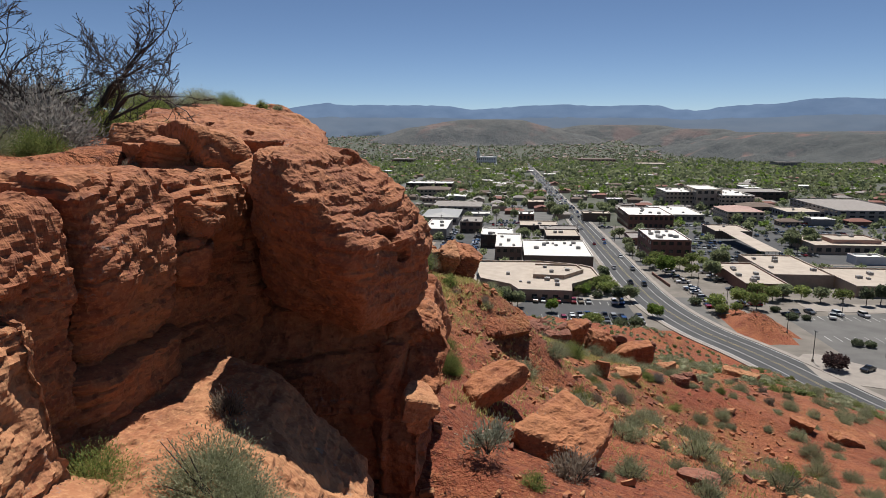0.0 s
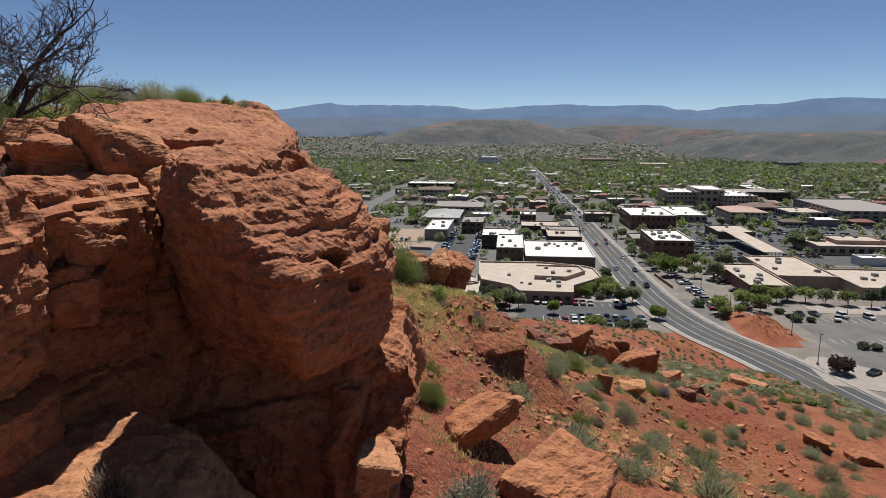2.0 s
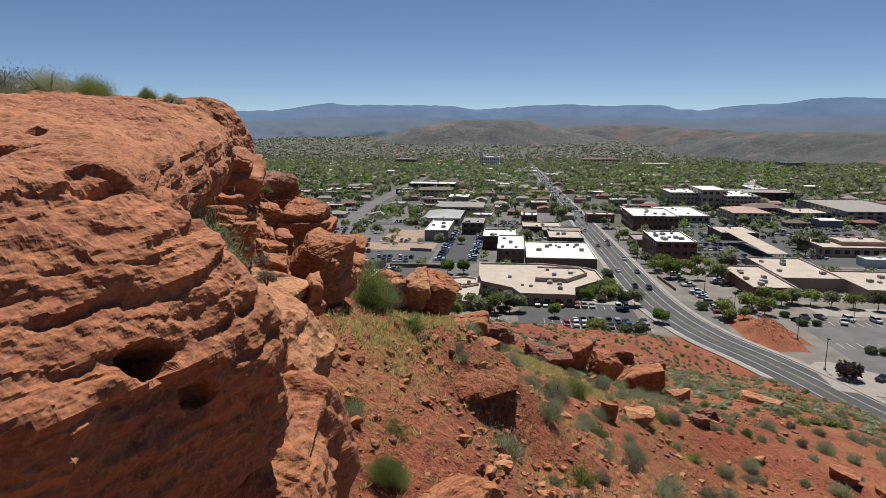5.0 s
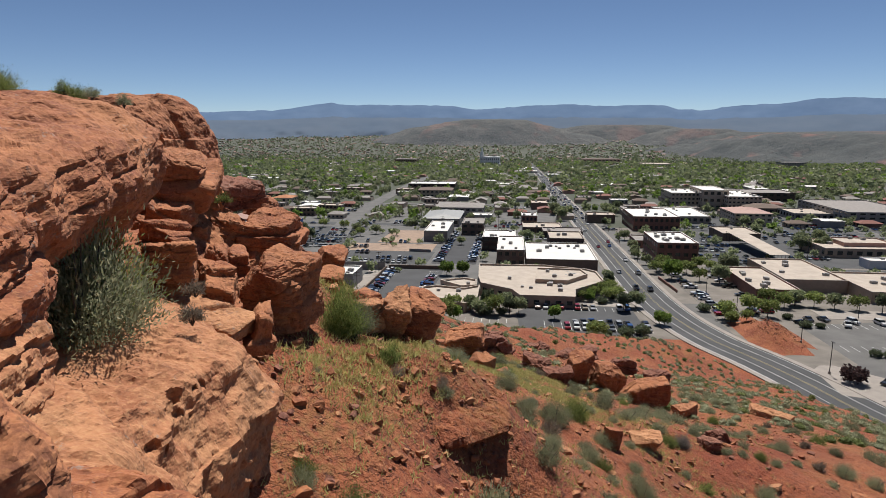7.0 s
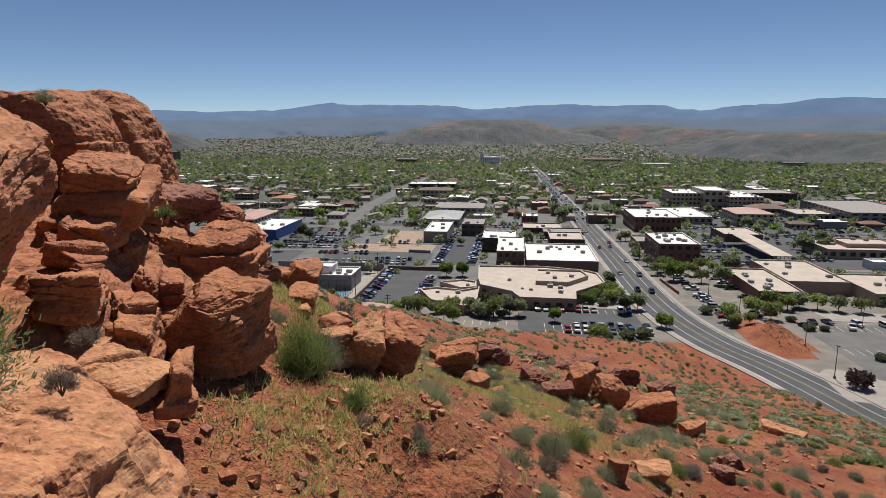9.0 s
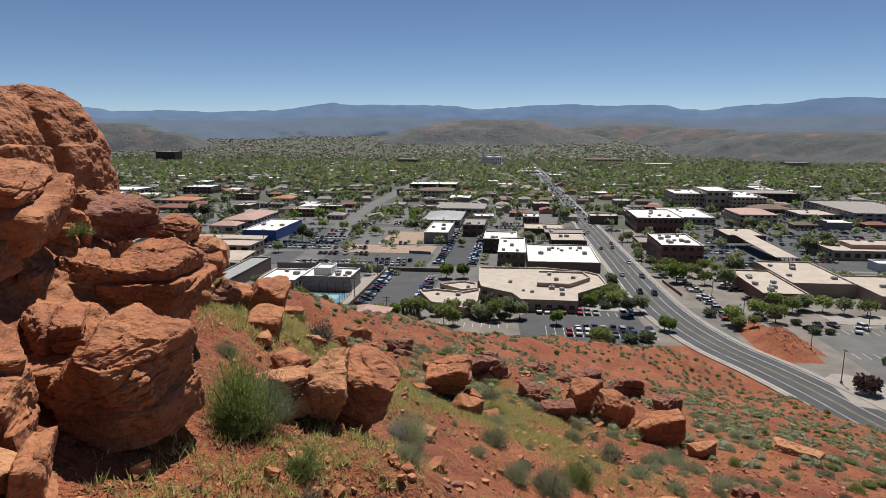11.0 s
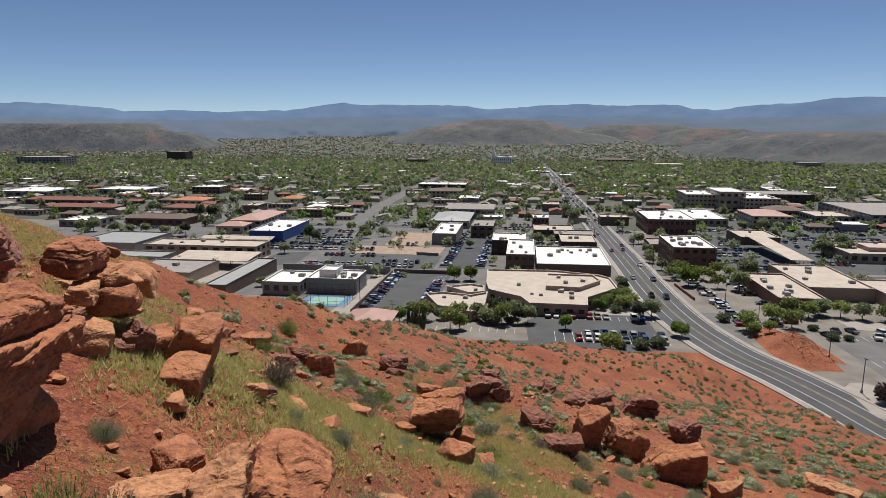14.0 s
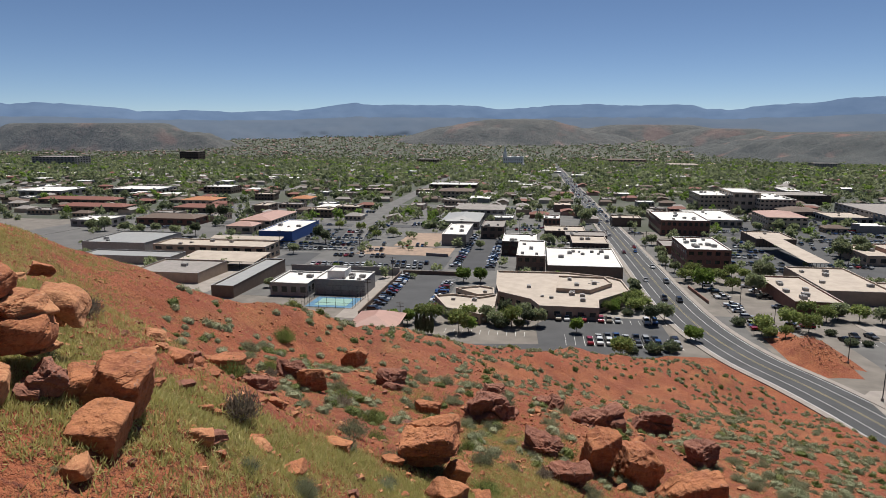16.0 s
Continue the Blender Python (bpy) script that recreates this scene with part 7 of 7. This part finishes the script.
def put_car(x, y, heading, chance=1.0):
    if park.random() > chance:
        return
    form = park.choices(("sedan", "suv", "pickup"), (4, 4, 2.2))[0]
    colour = park.choices(list(PAINTS), (7, 4, 4, 4, 1.6, 1.4, 1))[0]
    m = pose(x + park.uniform(-.15, .15), y + park.uniform(-.3, .3), float(town_z(y)) + 0.12, math.degrees(math.atan(-TOWN_FALL)), 0, heading + park.uniform(-2, 2))
    if (form, colour) in FLEET:
        copy_thing(FLEET[form, colour], m)
    else:
        FLEET[form, colour] = car(form, colour)
        FLEET[form, colour].matrix_basis = m


for x in np.arange(10.6, 32, 2.75):
    put_car(x, 231, 0, 0.95)
for x in np.arange(19.0, 45, 2.75):
    put_car(x, 211.5, 180, 0.85)
    put_car(x, 206.0, 0, 0.95)
for x in (36, 39, 41.5):
    put_car(x, 231, 0, 0.6)
for y in np.arange(229.5, 292, 2.9):
    put_car(-53, y, 90, 0.72)
    put_car(-33.5, y, -90, 0.55)
for x in np.arange(-106, -48, 2.75):
    put_car(x, 312, 0, 0.85)
for x in np.arange(-100, -70, 2.75):
    put_car(x, 338, 0, 0.8)
    put_car(x - 8, 357, 180, 0.5)
for x in np.arange(-66, -42, 2.75):
    put_car(x, 322, 180, 0.5)
for y in np.arange(315, 420, 2.9):
    put_car(-35, y, 90, 0.75)
    put_car(-18.5, y, -90, 0.55)
for x in np.arange(-3, 42, 2.9):
    put_car(x, 357, 0, 0.4)
for y in np.arange(228, 300, 2.8):
    put_car(73.2, y, 90, 0.62 if y > 240 else 0.3)
    put_car(89, y, -90, 0.6 if y > 236 else 0.3)
for x, y, a in ((94.5, 219.5, 20), (108.5, 219, -20), (112, 223, 10), (99, 224.5, 0), (104, 225, 15), (92.5, 166, -55), (101, 163, -60), (84, 232, 60), (120, 222, 8)):
    put_car(x, y, a)
for y in (262, 300, 336, 372, 398, 440):
    put_car(49.5 + park.choice((0, 1.5)), y + park.uniform(-8, 8), 180, 0.8)
    put_car(57.5 - park.choice((0, 1.5)), y + park.uniform(-8, 8), 0, 0.8)
for k in range(26):
    put_car(park.uniform(64, 230), 452 + park.choice((-3, 3)), 90, 0.5)
    put_car(park.uniform(-200, 40), 462 + park.choice((-3, 3)), 90, 0.35)

# ---------------------------------------------------------------- street furniture
def lamp_post(x, y, tall):
    thing = new("street_lamp")
    thing.matrix_basis = pose(x, y, float(ground_z(x, y)[0]))
    part("base", Shape().tube((0, 0, -0.5), (0, 0, 0.8), 0.32, 0.32, 12).mesh("base", CONCRETE), thing)
    part("pole", Shape().tube((0, 0, 0.8), (0, 0, tall), 0.11, 0.08, 8).mesh("pole", DARK_METAL), thing)
    part("lamp_head", Shape().box(-0.25, -0.75, tall, 0.25, 0.35, tall + 0.16).mesh("lamp_head", DARK_METAL), thing)
    tagged(thing, "dark metal car park lamp on a concrete base", "street lamp", "car park lamps")


for x, y, t in ((81.8, 172.5, 8.5), (84.9, 196.5, 7.5), (103.5, 178, 9.0), (112, 220, 7.0), (77, 262, 6.0), (80, 236, 6)):
    lamp_post(x, y, t)


def utility_pole(x, y, tall):
    thing = new("utility_pole")
    thing.matrix_basis = pose(x, y, float(town_z(y)))
    part("pole", Shape().tube((0, 0, -0.5), (0, 0, tall), 0.16, 0.11, 7).mesh("pole", BARK), thing)
    for z in (tall - 0.5, tall - 1.6):
        part("crossarm", Shape().box(-1.2, -0.06, z, 1.2, 0.06, z + 0.14).mesh("crossarm", BARK), thing)
    tagged(thing, "tall wooden utility pole with crossarms", "utility pole", "utility poles")


for x, y, t in ((-57, 240, 10), (-58, 285, 10), (-97, 372, 11), (-45, 430, 10), (63.5, 330, 9), (64, 390, 10), (65, 440, 10), (43, 400, 9), (120, 400, 11), (150, 345, 11), (-140, 360, 10), (-30, 300, 8), (-8, 440, 10), (-40, 216, 8)):
    utility_pole(x, y, t)


def retaining_wall(label, pts, tall, mat):
    s = Shape()
    for (ax, ay), (bx, by) in zip(pts, pts[1:]):
        d = Vector((bx - ax, by - ay)).normalized()
        n = Vector((-d.y, d.x)) * 0.2
        za, zb = float(town_z(ay)), float(town_z(by))
        v = [(ax + n.x, ay + n.y, za - 1), (ax - n.x, ay - n.y, za - 1), (bx - n.x, by - n.y, zb - 1), (bx + n.x, by + n.y, zb - 1)]
        v += [(x, y, z + 1 + tall) for x, y, z in v]
        s.add(v, [(0, 3, 2, 1), (4, 5, 6, 7), (0, 1, 5, 4), (1, 2, 6, 5), (2, 3, 7, 6), (3, 0, 4, 7)])
    tagged(new("block_wall", s.mesh("block_wall", mat)), label, "wall")


retaining_wall("long grey block wall along a car park", [(-107, 294), (-57, 294)], 3.6, WALLS["grey"])
retaining_wall("brown block wall along a car park", [(-56.6, 226), (-56.6, 296)], 1.6, WALLS["brown"])
retaining_wall("low brown wall behind the trucks", [(-56, 297.5), (-31, 297.5)], 1.8, WALLS["brown"])
retaining_wall("red brick garden wall beside the pavement", [(66, 262), (64.5, 288)], 1.2, WALLS["brick"])
retaining_wall("grey wall at the edge of a lot", [(-54, 346), (-42, 344)], 1.6, WALLS["grey"])


def carport(label, x0, x1, y0, y1, tall):
    thing = new("carport")
    z = float(town_z(y0))
    thing.matrix_basis = pose((x0 + x1) / 2, (y0 + y1) / 2, z)
    w, d = (x1 - x0) / 2, (y1 - y0) / 2
    s = Shape().add([(-w, -d, tall - .5), (w, -d, tall - .5), (w, d, tall + .5), (-w, d, tall + .5), (-w, -d, tall - .3), (w, -d, tall - .3), (w, d, tall + .7), (-w, d, tall + .7)], [(0, 3, 2, 1), (4, 5, 6, 7), (0, 1, 5, 4), (1, 2, 6, 5), (2, 3, 7, 6), (3, 0, 4, 7)])
    part("roof", s.mesh("roof", ROOFS["cream"]), thing)
    for k in range(6):
        for y in (-d + .4, d - .4):
            part("post", Shape().tube((-w + .5 + k * (2 * w - 1) / 5, y, -1), (-w + .5 + k * (2 * w - 1) / 5, y, tall - .4 if y < 0 else tall + .4), 0.12, 0.12, 6).mesh("post", DARK_METAL), thing)
    tagged(thing, label, "carport")


carport("wide beige carport roof on steel posts", -162, -124, 293, 311, 4.6)
carport("long low carport roof beside a car park", -185, -142, 366, 372, 3.4)
carport("long pale shed roof on posts", 127, 137, 333, 400, 4.6)
for x in np.arange(-158, -126, 3.2):
    put_car(x, 302, 0, 0.6)

COURT = plain("blue_court_surface", (0.08, 0.22, 0.36), 0.85, 0.1, 0.3)
COURT_GREEN = plain("pale_green_court_surface", (0.25, 0.42, 0.36), 0.85, 0.1, 0.3)
paved("tennis_court", "blue tennis court with a green middle", rect(-79, -62, 235, 250), COURT, 0.10, "tennis court")
paved("tennis_court", "pale green middle of the tennis court", rect(-76.5, -64.5, 237.5, 247.5), COURT_GREEN, 0.13, "tennis court")


def fence(x0, x1, y0, y1, tall):
    thing = new("court_fence")
    z = float(town_z(y0))
    thing.matrix_basis = pose(x0, y0, z)
    post = Shape().tube((0, 0, -0.5), (0, 0, tall), 0.07, 0.07, 6).mesh("post", DARK_METAL)
    w, d = x1 - x0, y1 - y0
    for k in range(7):
        part("post", post, thing, "", pose(w * k / 6, 0, 0))
        part("post", post, thing, "", pose(w * k / 6, d, 0))
    for k in range(1, 5):
        part("post", post, thing, "", pose(0, d * k / 5, 0))
        part("post", post, thing, "", pose(w, d * k / 5, 0))
    across = Shape().tube((0, 0, 0), (w, 0, 0), .04, .04, 5).mesh("rail", DARK_METAL)
    along = Shape().tube((0, 0, 0), (0, d, 0), .04, .04, 5).mesh("rail", DARK_METAL)
    for h in (0.1, tall / 2, tall):
        for data, x, y in ((across, 0, 0), (across, 0, d), (along, 0, 0), (along, w, 0)):
            part("rail", data, thing, "", pose(x, y, h))
    tagged(thing, "tall dark wire fence round the tennis court", "fence")


fence(-80, -61, 234, 251, 4.0)

# the house at the foot of the hill
building("house", "small house with a pink metal hipped roof", -52, -39, 200, 216, 3.6, "tan", "pink", 1, 3, 1, 0, seed=90, gable=2.6, overhang=0.6)


# the town's farther car parks and kerbs, by the hundred
lots = {k: Shape() for k in ("white", "silver", "grey", "black", "red", "blue")}
cabins = Shape()
q = random.Random(83)


def lot_car(x, y, heading):
    hull, cabin, half = CAR_FORMS[q.choice(("sedan", "suv", "suv", "pickup"))]
    m = pose(x, y, float(town_z(y)) + 0.12, 0, 0, heading + q.uniform(-3, 3))
    colour = q.choices(list(lots), (7, 4, 4, 4, 1.5, 1.5))[0]
    for target, piece in ((lots[colour], shell(hull, half, 0.08)), (cabins, shell(cabin, half - 0.06, 0.16))):
        target.add([tuple(m @ Vector(p)) for p in piece.v], piece.f)


for x0, x1, y, turn, full in ((-165, -100, 356, 0, .8), (-165, -100, 372, 180, .75), (-138, -100, 392, 0, .7), (-138, -100, 408, 180, .7), (-138, -100, 424, 0, .6), (-120, -60, 376, 0, .5),
                              (98, 125, 330, 0, .7), (98, 125, 346, 180, .7), (140, 160, 346, 0, .6), (98, 126, 366, 0, .65), (98, 126, 384, 180, .6), (98, 126, 402, 0, .6), (98, 126, 420, 0, .6),
                              (156, 226, 400, 0, .6), (156, 226, 418, 180, .55), (156, 226, 432, 0, .55), (206, 228, 340, 0, .6), (206, 228, 360, 0, .6), (112, 160, 466, 0, .7), (112, 160, 484, 180, .6),
                              (188, 290, 470, 0, .7), (188, 290, 488, 180, .6), (188, 215, 508, 0, .6), (148, 216, 534, 0, .65), (148, 216, 552, 180, .6), (102, 140, 570, 0, .6), (102, 140, 590, 0, .6),
                              (-230, -200, 380, 0, .6), (-300, -240, 424, 0, .6), (-290, -210, 480, 0, .6), (-230, -200, 500, 0, .5), (-200, -130, 520, 0, .6), (-200, -130, 545, 180, .6), (-120, -70, 470, 0, .5),
                              (-30, 4, 455, 0, .5), (-12, 6, 472, 0, .6), (10, 42, 398, 0, .5), (-14, 16, 386, 0, .5), (-60, -10, 560, 0, .5), (-30, 40, 590, 0, .5), (-330, -240, 560, 0, .5), (-420, -330, 640, 0, .5)):
    for x in np.arange(x0, x1, 2.8).tolist():
        if q.random() < full and not any(a - 1.5 < x < b + 1.5 and c - 3 < y < d + 3 for a, b, c, d in HOUSE_SITES):
            lot_car(x, y + q.uniform(-.4, .4), turn)
for y in np.arange(480, 1300, 14).tolist():
    for x in (47.6, 50.6, 55.4, 58.4):
        if q.random() < 0.32:
            lot_car(x, y + q.uniform(-5, 5), 0)
for colour, shape in lots.items():
    tagged(new("parked_cars", shape.mesh("parked_cars", COATS[colour])), colour + " cars filling the farther car parks", "cars", kind="stuff")
tagged(new("car_cabins", cabins.mesh("car_cabins", CAR_GLASS)), "dark glazed cabins of the farther parked cars", "cars", kind="stuff")
